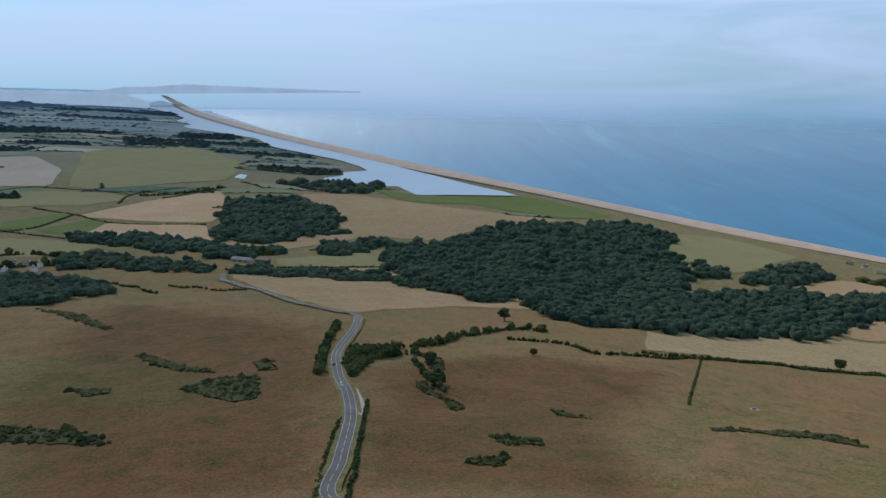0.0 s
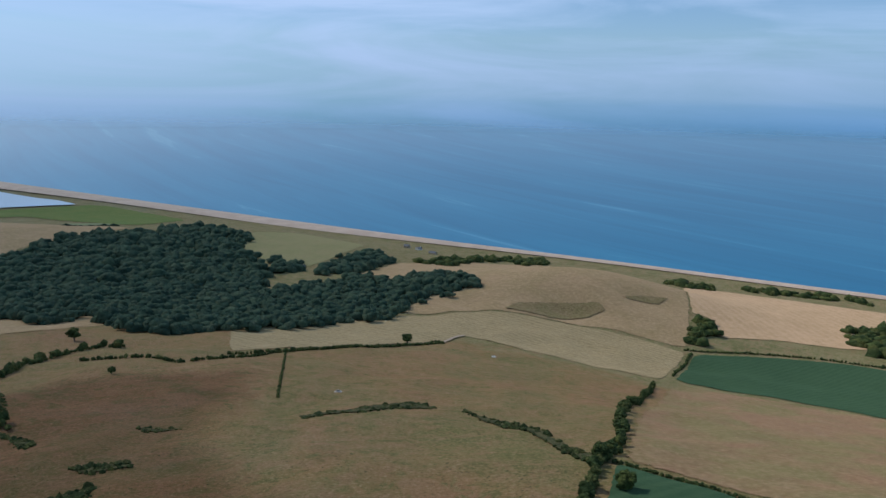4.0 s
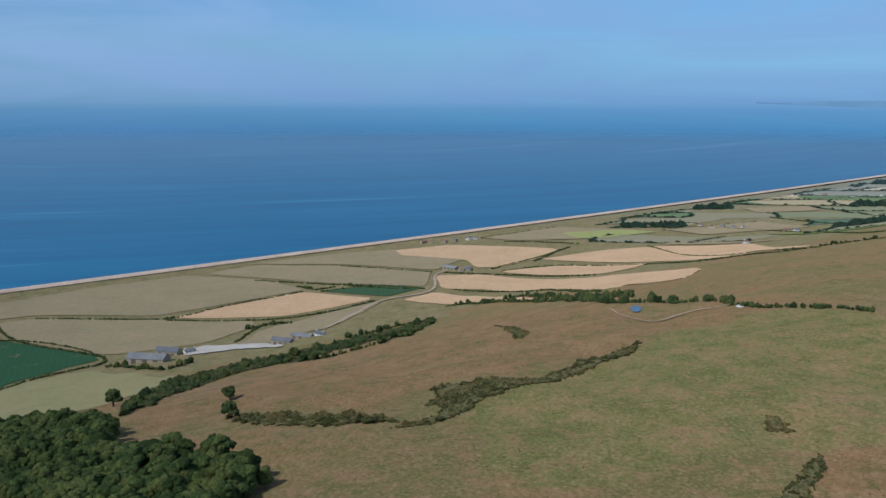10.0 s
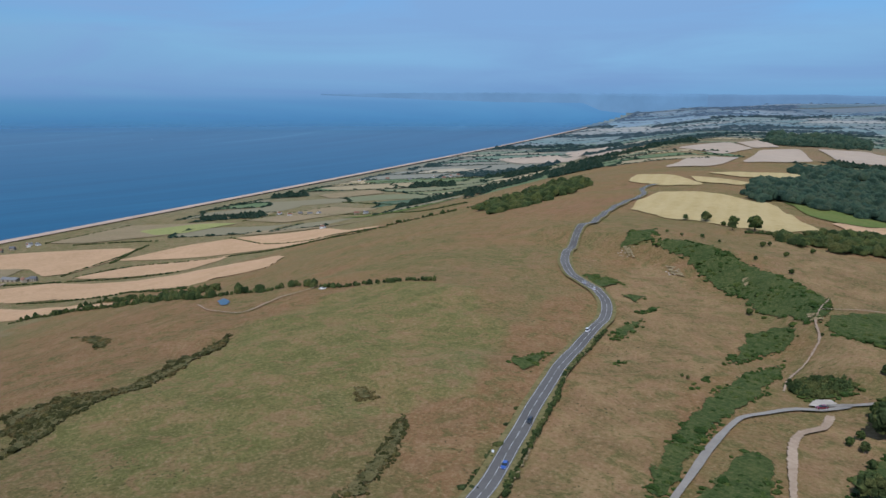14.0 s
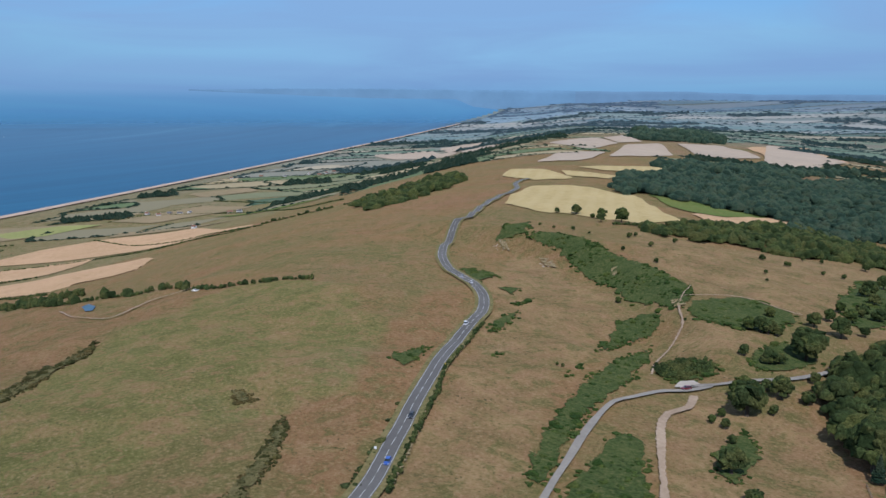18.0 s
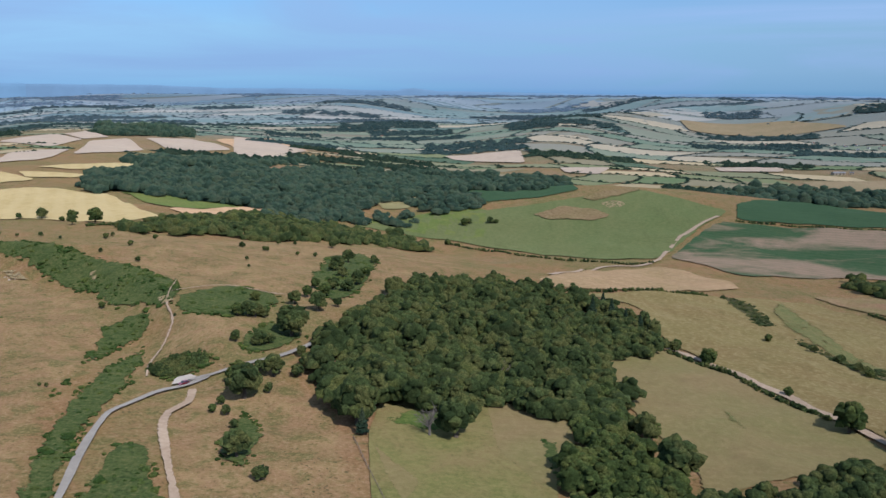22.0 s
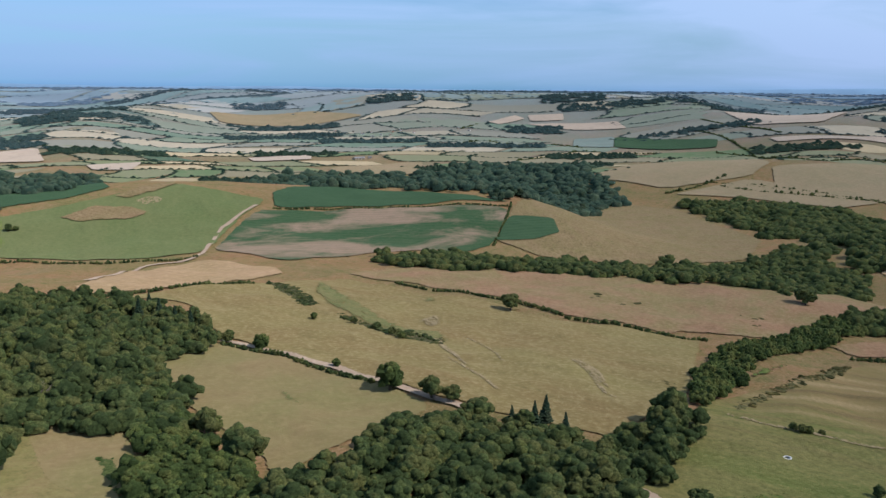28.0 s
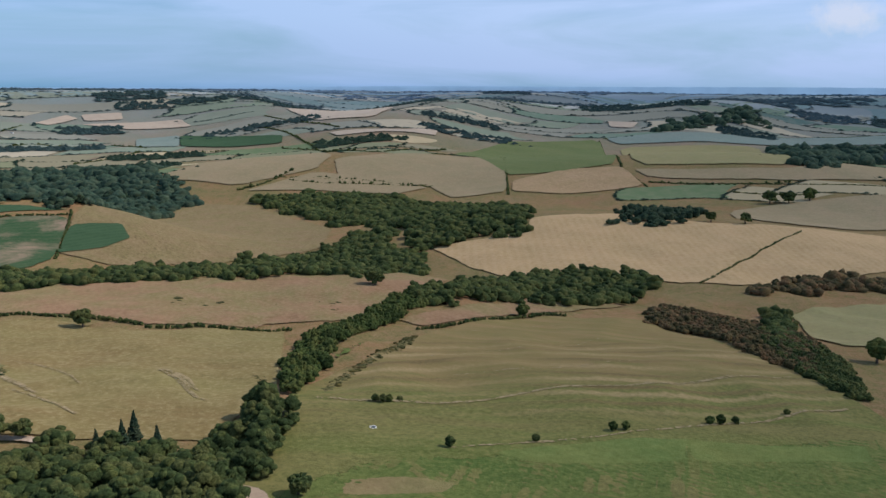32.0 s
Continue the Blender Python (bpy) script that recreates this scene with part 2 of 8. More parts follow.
def make_heath():
    """Downland: drifts of olive turf, russet bracken and dry tan grass, with tussocks and darker tufts."""
    m, n, l, p = material("heath", 0.95, 0.05)
    drift = noise_at(n, l, 150, 5, 0.6, distortion=0.8)
    tone = ramp(n, l, drift, [(0.36, (0.15, 0.125, 0.046)), (0.46, (0.18, 0.13, 0.054)), (0.54, (0.212, 0.132, 0.056)), (0.64, (0.225, 0.122, 0.06))])
    mid = noise_at(n, l, 26, 6, 0.68, distortion=0.5)
    # the mapped drifts, each in two tones of its own
    tone = mix(n, l, mask(n, l, "rust", 45), tone, ramp(n, l, mid, [(0.38, (0.16, 0.112, 0.045)), (0.52, (0.218, 0.12, 0.056)), (0.66, (0.24, 0.145, 0.068))]))
    tone = mix(n, l, mask(n, l, "straw", 40), tone, ramp(n, l, mid, [(0.36, (0.16, 0.115, 0.05)), (0.50, (0.228, 0.15, 0.07)), (0.64, (0.285, 0.19, 0.09))]))
    tone = mix(n, l, mask(n, l, "turf", 50), tone, ramp(n, l, mid, [(0.34, (0.115, 0.122, 0.034)), (0.48, (0.15, 0.143, 0.046)), (0.62, (0.205, 0.155, 0.06))]))
    tone = mix(n, l, mask(n, l, "vale", 60), tone, ramp(n, l, mid, [(0.36, (0.14, 0.132, 0.055)), (0.5, (0.18, 0.158, 0.072)), (0.66, (0.228, 0.188, 0.095))]))
    tone = mix(n, l, ramp(n, l, mid, [(0.54, (0, 0, 0)), (0.70, (0.4, 0.4, 0.4))]), tone, (0.26, 0.175, 0.085))
    tone = mix(n, l, ramp(n, l, mid, [(0.30, (0.6, 0.6, 0.6)), (0.42, (0, 0, 0))]), tone, (0.095, 0.098, 0.028))
    patch = noise_at(n, l, 9, 6, 0.7, distortion=0.7)
    tone = mix(n, l, ramp(n, l, patch, [(0.51, (0, 0, 0)), (0.60, (0.6, 0.6, 0.6))]), tone, (0.245, 0.142, 0.075))
    tone = mix(n, l, ramp(n, l, patch, [(0.38, (0.72, 0.72, 0.72)), (0.48, (0, 0, 0))]), tone, (0.112, 0.108, 0.034))
    fine = noise_at(n, l, 1.5, 7, 0.78)
    tone = mix(n, l, ramp(n, l, fine, [(0.52, (0, 0, 0)), (0.64, (0.6, 0.6, 0.6))]), tone, (0.34, 0.245, 0.135))
    tone = mix(n, l, ramp(n, l, fine, [(0.34, (0.85, 0.85, 0.85)), (0.47, (0, 0, 0))]), tone, (0.075, 0.072, 0.025))
    # thin scatter of dark tussocks
    tuft = noise_at(n, l, 1.6, 2, 0.5)
    where = ramp(n, l, noise_at(n, l, 33, 3, 0.5), [(0.5, (0, 0, 0)), (0.6, (1, 1, 1))])
    spot = mix(n, l, 1.0, ramp(n, l, tuft, [(0.64, (0, 0, 0)), (0.70, (0.85, 0.85, 0.85))]), where, "MULTIPLY")
    tone = mix(n, l, spot, tone, (0.045, 0.055, 0.018))
    # dark heath: the shade of backlit grass painted in by multiplying the tone
    tone = mix(n, l, mask(n, l, "backlit_dark", 60, 0.3, 0.9), tone, mix(n, l, 1.0, tone, (0.66, 0.58, 0.56), "MULTIPLY"))
    # blue-grey haze painted into the far ground's colour
    tone = mix(n, l, mask(n, l, "far_haze", 300, 0.45, 0.5), tone, (0.19, 0.235, 0.225))
    l.new(tone, p.inputs["Base Color"])
    relief(n, l, p, fine, 0.8, 0.9)
    return m


M_HEATH = make_heath()


def make_sea():
    """Water: deep blue body and a sky reflection ramped up with distance from the camera's spot."""
    m = bpy.data.materials.new("sea_water")
    m.use_nodes = True
    n, l = m.node_tree.nodes, m.node_tree.links
    n.remove(n["Principled BSDF"])
    pos = n.new("ShaderNodeNewGeometry").outputs["Position"]
    slick = noise_at(n, l, 95, 6, 0.58, along_line(n, l, 100, 13), 0.7)
    tone = ramp(n, l, slick, [(0.35, (0.007, 0.094, 0.178)), (0.55, (0.010, 0.114, 0.205)), (0.645, (0.013, 0.124, 0.216)), (0.685, (0.042, 0.165, 0.255)), (0.73, (0.016, 0.128, 0.22))])
    body = n.new("ShaderNodeBsdfDiffuse")
    l.new(tone, body.inputs["Color"])
    level = n.new("ShaderNodeCombineXYZ")
    level.inputs["Z"].default_value = 1.0
    l.new(level.outputs["Vector"], body.inputs["Normal"])
    shine = n.new("ShaderNodeBsdfGlossy")
    shine.inputs["Roughness"].default_value = 0.58
    shine.inputs["Color"].default_value = (0.9, 0.95, 1.0, 1)
    flat = n.new("ShaderNodeVectorMath")
    flat.operation = "MULTIPLY"
    flat.inputs[1].default_value = (1, 1, 0)
    l.new(pos, flat.inputs[0])
    far = n.new("ShaderNodeVectorMath")
    far.operation = "LENGTH"
    l.new(flat.outputs["Vector"], far.inputs[0])
    span = n.new("ShaderNodeMapRange")
    span.inputs["From Min"].default_value, span.inputs["From Max"].default_value = 1500, 4900
    l.new(far.outputs["Value"], span.inputs["Value"])
    gain = ramp(n, l, span.outputs["Result"], [(0.0, (0.07, 0.07, 0.07)), (0.45, (0.15, 0.15, 0.15)), (0.8, (0.23, 0.23, 0.23)), (1.0, (0.25, 0.25, 0.25))])
    both = n.new("ShaderNodeMixShader")
    l.new(gain, both.inputs["Fac"])
    l.new(body.outputs["BSDF"], both.inputs[1])
    l.new(shine.outputs["BSDF"], both.inputs[2])
    b = n.new("ShaderNodeBump")
    b.inputs["Distance"].default_value, b.inputs["Strength"].default_value = 0.5, 0.35
    l.new(noise_at(n, l, 7, 6, 0.65), b.inputs["Height"])
    l.new(b.outputs["Normal"], shine.inputs["Normal"])
    # the farthest water dissolves into the haze behind it
    clear = n.new("ShaderNodeBsdfTransparent")
    gone = n.new("ShaderNodeMixShader")
    fade = n.new("ShaderNodeMapRange")
    fade.interpolation_type = "SMOOTHSTEP"
    fade.inputs["From Min"].default_value, fade.inputs["From Max"].default_value = 4400, 4845
    l.new(far.outputs["Value"], fade.inputs["Value"])
    l.new(fade.outputs["Result"], gone.inputs["Fac"])
    l.new(both.outputs["Shader"], gone.inputs[1])
    l.new(clear.outputs["BSDF"], gone.inputs[2])
    l.new(gone.outputs["Shader"], n["Material Output"].inputs["Surface"])
    return m


M_SEA = make_sea()

LAND = {
    "brown": make_land("brown_pasture", (0.205, 0.15, 0.066), (0.17, 0.15, 0.055), (0.235, 0.18, 0.08), 50, 3, frayed=(4, 4), tufts=0.3, mottle=0.6),
    "green_spot": make_land("damp_grass", (0.125, 0.135, 0.045), (0.165, 0.15, 0.055), (0.19, 0.165, 0.065), 20, 2, frayed=(6, 20, 0.3)),
    "gorse": make_land("gorse_floor", (0.045, 0.05, 0.02), (0.075, 0.072, 0.028), (0.11, 0.09, 0.038), 12, 2.0, frayed=(6, 6, 0.45), tufts=0.8),
    "dry": make_land("dry_grass", (0.32, 0.212, 0.108), (0.265, 0.185, 0.085), (0.39, 0.27, 0.148), 60, 5, frayed=(3, 3), mottle=0.6),
    "dry2": make_land("dry_pasture", (0.19, 0.155, 0.056), (0.185, 0.128, 0.05), (0.258, 0.205, 0.09), 60, 3, frayed=(4, 4), streak=(131, 2), tufts=0.35),
    "wheat": make_land("ripe_corn", (0.46, 0.295, 0.155), (0.39, 0.25, 0.125), (0.52, 0.345, 0.19), 80, 6, 20, 13, rows=0.25, mottle=0.6),
    "gold": make_land("barley", (0.43, 0.33, 0.145), (0.38, 0.29, 0.12), (0.46, 0.36, 0.17), 70, 6, -35, 20, rows=0.35, mottle=0.5),
    "yellow": make_land("yellow_green", (0.27, 0.27, 0.09), (0.23, 0.24, 0.08), (0.33, 0.31, 0.12), 60, 6, mottle=0.4),
    "stubble": make_land("mown_hay", (0.285, 0.208, 0.10), (0.25, 0.185, 0.086), (0.34, 0.255, 0.13), 60, 4, -32, 9),
    "stubble2": make_land("stubble", (0.40, 0.265, 0.125), (0.345, 0.235, 0.105), (0.44, 0.31, 0.16), 60, 5, 50, 11, rows=0.25, mottle=0.6),
    "olive": make_land("olive_pasture", (0.21, 0.19, 0.08), (0.24, 0.20, 0.09), (0.25, 0.225, 0.09), 50, 5, mottle=0.45),
    "olive2": make_land("hill_pasture", (0.108, 0.126, 0.031), (0.15, 0.13, 0.044), (0.18, 0.16, 0.053), 42, 2.6, streak=(128, 6)),
    "green": make_land("green_pasture", (0.10, 0.14, 0.035), (0.135, 0.15, 0.04), (0.16, 0.18, 0.055), 40, 4, mottle=0.5),
    "green_hill": make_land("grazed_hill", (0.105, 0.132, 0.045), (0.128, 0.142, 0.052), (0.155, 0.16, 0.062), 70, 4, streak=(90, 3), mottle=0.6),
    "crop": make_land("green_crop", (0.033, 0.068, 0.030), (0.042, 0.08, 0.035), (0.055, 0.094, 0.042), 60, 4, 75, 7, mottle=0.4),
    "crop_patchy": make_land("patchy_crop", (0.028, 0.072, 0.03), (0.22, 0.16, 0.09), (0.04, 0.088, 0.038), 26, 4, 75, 7, rows=0.3, drift=(0.62, 0.7), mottle=0.4),
    "crop_streaky": make_land("streaky_crop", (0.035, 0.075, 0.03), (0.26, 0.18, 0.115), (0.09, 0.105, 0.05), 58, 5, 100, 9, rows=0.2, drift=(0.44, 0.58), streak=(8, 2.2), mottle=0.4),
    "dull": make_land("fallow", (0.262, 0.196, 0.105), (0.225, 0.18, 0.092), (0.30, 0.232, 0.13), 80, 6, mottle=0.45),
    "red": make_land("red_grass", (0.238, 0.14, 0.072), (0.185, 0.148, 0.058), (0.28, 0.19, 0.10), 75, 3, frayed=(9, 14), drift=(0.42, 0.58), mottle=0.8),
    "heath2": make_land("rough_heath", (0.20, 0.138, 0.066), (0.16, 0.13, 0.05), (0.25, 0.185, 0.09), 40, 3, frayed=(9, 14), tufts=0.8),
    "bracken": make_land("bracken", (0.045, 0.07, 0.02), (0.07, 0.09, 0.026), (0.11, 0.11, 0.038), 14, 1.6, frayed=(9, 11, 0.42), tufts=0.8),
    "rush": make_land("rushes", (0.075, 0.078, 0.028), (0.13, 0.105, 0.04), (0.165, 0.14, 0.06), 10, 2.0, frayed=(6, 8, 0.27), tufts=0.9),
    "verge": make_land("verge", (0.13, 0.125, 0.045), (0.19, 0.15, 0.06), (0.22, 0.18, 0.08), 10, 2),
    "worn": make_land("worn_ground", (0.28, 0.215, 0.11), (0.23, 0.18, 0.08), (0.33, 0.26, 0.145), 12, 2, frayed=(3, 5, 0.22)),
    "green_soft": make_land("lush_turf", (0.07, 0.108, 0.024), (0.105, 0.126, 0.032), (0.14, 0.148, 0.042), 55, 2.6, frayed=(30, 40), streak=(128, 4)),
    "clearing": make_land("clearing_grass", (0.15, 0.148, 0.045), (0.20, 0.152, 0.062), (0.205, 0.178, 0.066), 22, 2, mottle=0.8),
    # pasture and corn for the distance, with haze put into their colours
    "hazed_green": make_land("hazed_pasture", (0.155, 0.20, 0.155), (0.175, 0.205, 0.16), (0.195, 0.22, 0.17), 90, 9, mottle=0.5),
    "hazed_tan": make_land("hazed_corn", (0.40, 0.315, 0.215), (0.36, 0.29, 0.205), (0.42, 0.335, 0.235), 160, 20, mottle=0.4),
}


def make_leaf(name, dark, light, warm=0.25):
    """Foliage: tones differ from clump to clump and from leaf spray to leaf spray."""
    m, n, l, p = material(name, 0.9, 0.03)
    geo = n.new("ShaderNodeNewGeometry")
    clump = ramp(n, l, geo.outputs["Random Per Island"], [(0.0, dark), (0.7, light), (1.0, tuple(a + warm * b for a, b in zip(light, (0.07, 0.04, 0.0))))])
    broad = noise_at(n, l, 11, 2, 0.5)
    tone = mix(n, l, ramp(n, l, broad, [(0.52, (0, 0, 0)), (0.60, (0.8, 0.8, 0.8))]), clump, (light[0] * 1.45, light[1] * 1.12, light[2] * 1.1))
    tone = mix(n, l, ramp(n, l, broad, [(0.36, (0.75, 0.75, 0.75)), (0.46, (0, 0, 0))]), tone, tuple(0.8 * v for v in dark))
    crown = noise_at(n, l, 16, 1, 0.5)
    tone = mix(n, l, ramp(n, l, crown, [(0.62, (0, 0, 0)), (0.68, (0.55 * min(1.0, 2 * warm), 0, 0))]), tone, (light[0] * 1.35, light[1] * 0.86, light[2] * 1.15))
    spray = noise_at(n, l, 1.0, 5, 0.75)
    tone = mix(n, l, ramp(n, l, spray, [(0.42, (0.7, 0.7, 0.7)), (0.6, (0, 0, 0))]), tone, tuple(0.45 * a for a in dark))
    l.new(tone, p.inputs["Base Color"])
    relief(n, l, p, spray, 0.8, 1.0)
    return m


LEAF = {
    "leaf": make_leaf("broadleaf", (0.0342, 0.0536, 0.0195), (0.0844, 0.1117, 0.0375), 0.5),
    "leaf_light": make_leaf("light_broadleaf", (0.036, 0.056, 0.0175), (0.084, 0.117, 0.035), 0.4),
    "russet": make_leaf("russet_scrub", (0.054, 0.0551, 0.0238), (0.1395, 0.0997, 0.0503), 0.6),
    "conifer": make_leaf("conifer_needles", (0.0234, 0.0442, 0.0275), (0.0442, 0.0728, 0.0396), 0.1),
    # broadleaf for distant woods, haze painted in as a bluer tone
    "hazed_leaf": make_leaf("hazed_broadleaf", (0.0338, 0.0637, 0.0439), (0.065, 0.1066, 0.0653)),
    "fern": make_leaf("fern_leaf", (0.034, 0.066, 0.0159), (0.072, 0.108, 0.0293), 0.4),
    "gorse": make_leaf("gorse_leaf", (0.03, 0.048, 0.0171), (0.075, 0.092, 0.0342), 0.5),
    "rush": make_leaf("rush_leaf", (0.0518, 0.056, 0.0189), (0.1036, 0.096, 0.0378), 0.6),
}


def make_plain(name, a, b, size, rough=0.9, spec=0.2, bump=0.05):
    m, n, l, p = material(name, rough, spec)
    f1 = noise_at(n, l, size, 5, 0.65)
    f2 = noise_at(n, l, size * 9, 3, 0.6)
    tone = mix(n, l, ramp(n, l, f2, [(0.35, (0, 0, 0)), (0.65, (0.6, 0.6, 0.6))]), ramp(n, l, f1, [(0.3, a), (0.7, b)]), tuple(0.8 * v for v in a))
    l.new(tone, p.inputs["Base Color"])
    relief(n, l, p, f1, bump)
    return m


M_ASPHALT = make_plain("asphalt", (0.112, 0.105, 0.096), (0.14, 0.132, 0.12), 1.5)
M_LANE = make_plain("worn_lane", (0.235, 0.21, 0.175), (0.30, 0.27, 0.225), 1.5)
M_WHITE = make_plain("road_paint", (0.45, 0.45, 0.43), (0.58, 0.58, 0.56), 0.6)
M_GRAVEL = make_plain("pale_gravel", (0.37, 0.32, 0.26), (0.47, 0.42, 0.35), 1.5)
M_CHALK = make_plain("chalk_track", (0.30, 0.215, 0.14), (0.42, 0.32, 0.225), 2.0)
M_SHINGLE = make_plain("shingle", (0.44, 0.32, 0.235), (0.53, 0.40, 0.30), 5.0, bump=0.3)
M_BARK = make_plain("bark", (0.10, 0.075, 0.05), (0.17, 0.135, 0.10), 0.3)
M_POND = make_plain("pond_water", (0.05, 0.09, 0.12), (0.07, 0.12, 0.16), 20, 0.3, 0.15, 0.02)
# sky reflection and glitter are put into this pale base colour
M_LAGOON = make_plain("lagoon_water", (0.44, 0.51, 0.55), (0.48, 0.55, 0.59), 120, 0.3, 0.15, 0.02)


def make_farmland(name, stops):
    """Many small fields, each in a tone of its own."""
    m, n, l, p = material(name, 0.95, 0.05)
    r = n.new("ShaderNodeValToRGB")
    r.color_ramp.interpolation = "CONSTANT"
    e = r.color_ramp.elements
    while len(e) < len(stops):
        e.new(0.5)
    for i, (k, c) in enumerate(zip(e, stops)):
        k.position, k.color = i / len(stops), (*c, 1)
    l.new(n.new("ShaderNodeNewGeometry").outputs["Random Per Island"], r.inputs["Fac"])
    f = noise_at(n, l, 30, 5, 0.6)
    tone = mix(n, l, ramp(n, l, f, [(0.4, (0, 0, 0)), (0.7, (0.35, 0.35, 0.35))]), r.outputs["Color"], times(stops[1], 1.1))
    l.new(tone, p.inputs["Base Color"])
    return m


G1, G2, G3, T1, T2, B1, D1 = (0.10, 0.14, 0.045), (0.15, 0.165, 0.06), (0.045, 0.085, 0.035), (0.42, 0.32, 0.17), (0.33, 0.255, 0.13), (0.21, 0.175, 0.09), (0.17, 0.17, 0.075)


def hazed(c, f):
    """Mixes the blue of hazy air into a base colour; f is its share."""
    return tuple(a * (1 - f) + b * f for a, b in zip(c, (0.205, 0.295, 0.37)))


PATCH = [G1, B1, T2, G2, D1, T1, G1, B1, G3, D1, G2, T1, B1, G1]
# the field tones carry painted haze, thicker with each ring outwards
M_FARM = [make_farmland("farmland", [hazed(c, f) for c in PATCH]) for f in (0.08, 0.24, 0.5, 0.76)]
# hedge tones turn paler and bluer outwards, standing in for haze
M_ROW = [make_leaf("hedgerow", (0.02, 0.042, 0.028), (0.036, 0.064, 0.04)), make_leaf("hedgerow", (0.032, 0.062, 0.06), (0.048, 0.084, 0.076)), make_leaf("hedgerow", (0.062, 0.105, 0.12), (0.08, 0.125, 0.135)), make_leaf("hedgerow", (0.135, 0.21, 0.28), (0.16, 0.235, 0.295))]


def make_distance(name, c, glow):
    """Far hills on the skyline: they glow in a painted haze colour and take little light."""
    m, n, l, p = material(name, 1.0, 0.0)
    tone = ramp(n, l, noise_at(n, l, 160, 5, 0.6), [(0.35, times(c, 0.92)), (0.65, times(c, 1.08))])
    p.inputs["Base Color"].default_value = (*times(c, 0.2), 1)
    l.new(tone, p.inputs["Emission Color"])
    # this emission stands in for the haze before the hills
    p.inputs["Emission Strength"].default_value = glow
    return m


M_RIDGE = make_distance("hazy_land", (0.165, 0.285, 0.43), 0.9)
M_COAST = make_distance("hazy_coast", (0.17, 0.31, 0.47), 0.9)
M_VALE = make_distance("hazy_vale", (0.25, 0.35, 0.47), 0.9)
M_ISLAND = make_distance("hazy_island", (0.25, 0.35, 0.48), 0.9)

fray(M_CHALK, M_CHALK.node_tree.nodes, M_CHALK.node_tree.links, M_CHALK.node_tree.nodes["Principled BSDF"], 2.2, 2.6)

# ---- the lie of the land ----
# The coast is one long shallow curve; s runs inland from it, a runs along it to the west.
def along(x, y):
    return 0.5494 * x - 0.8356 * y


def bend(a):
    """The coast bows a little, out to sea at both ends."""
    return 15 - np.where(a < -12000, 936 - 0.156 * (a + 12000), np.where(a < 0, 6.5e-6, 3.2e-6) * a * a)


def inland(x, y):
    return 1594.5 - (0.8356 * x + 0.5494 * y) - bend(along(x, y))


def step(v, lo, hi):
    u = np.clip((v - lo) / (hi - lo), 0, 1)
    return u * u * (3 - 2 * u)


HILLS = [  # x, y, height, radius
    (-150, 1750, 22, 260), (560, 1060, 24, 240), (585, 905, -9, 48), (716, 906, -6, 38), (350, 1650, 25, 350), (-420, -1250, 40, 330),
    (-1500, -700, 25, 420), (-900, -1900, -30, 700), (-1500, 300, -30, 500),
    (46, -869, -7, 170), (187, -880, -28, 170), (-43, -1239, 44, 240), (130, -1143, 11, 220), (61, -1749, -23, 330),
    (-219, -1241, 9, 220), (-380, -1170, 12, 220), (-499, -1069, 48, 200), (-751, -1413, 3, 280), (-313, -736, 5, 150),
    (-455, -658, 14, 150), (-561, -542, 19, 130), (-565, -837, -19, 150), (-713, -642, -5, 120), (-1078, -727, 40, 240),
    (-1142, -532, 8, 240), (-1243, -380, 32, 230), (-848, -530, 7, 150), (-921, -335, 8, 150), (-1573, -767, -27, 330),
    (-1352, -1861, 61, 380), (-1792, -1671, 23, 380), (-2014, -1210, 36, 380), (-2349, -855, 62, 420), (558, 1096, 5, 150),
    (661, 1037, 15, 150), (740, 982, 23, 150),
]


def swell(x, y, size, seed):
    """Smooth rolling, from a few crossed waves."""
    v = 0
    for k in range(5):
        a = seed * 1.7 + k * 2.399
        v = v + np.sin((x * math.cos(a) + y * math.sin(a)) / size * (0.8 + 0.17 * k) + seed * 3.1 + k * 1.3)
    return v / 5


RANGES = [  # ridges in arcs round the camera, fitted to its skyline: distance, half width, then crest heights by bearing
    (5600, 1250, (150, 170, 181, 190, 197, 209, 219, 230, 245, 262, 280, 300, 322), (30, 55, 110, 205, 235, 235, 150, 150, 165, 150, 110, 70, 0)),
    (9600, 1700, (130, 150, 170, 190, 205, 219, 235, 250, 270, 300, 325, 334), (20, 110, 150, 150, 190, 190, 185, 200, 180, 120, 60, 0)),
    (15500, 2600, (118, 126, 140, 170, 200, 250, 290, 320, 333), (30, 120, 190, 205, 225, 235, 210, 130, 20)),
]


def scarp(x, y, line, rise, run, reach):
    """A steep old quarry bank: the land to the right of the line stands higher, and eases back again with distance."""
    best, across = np.full(x.shape, 1e9), np.zeros(x.shape)
    for (x0, y0), (x1, y1) in zip(line, line[1:]):
        dx, dy = x1 - x0, y1 - y0
        t = np.clip(((x - x0) * dx + (y - y0) * dy) / (dx * dx + dy * dy), 0, 1)
        d = np.hypot(x - x0 - t * dx, y - y0 - t * dy)
        right = ((x - x0) * dy - (y - y0) * dx) / math.hypot(dx, dy)
        across, best = np.where(d < best, right, across), np.minimum(d, best)
    return rise * (step(across, -run, run) - 0.5) * (1 - step(best, run, reach))


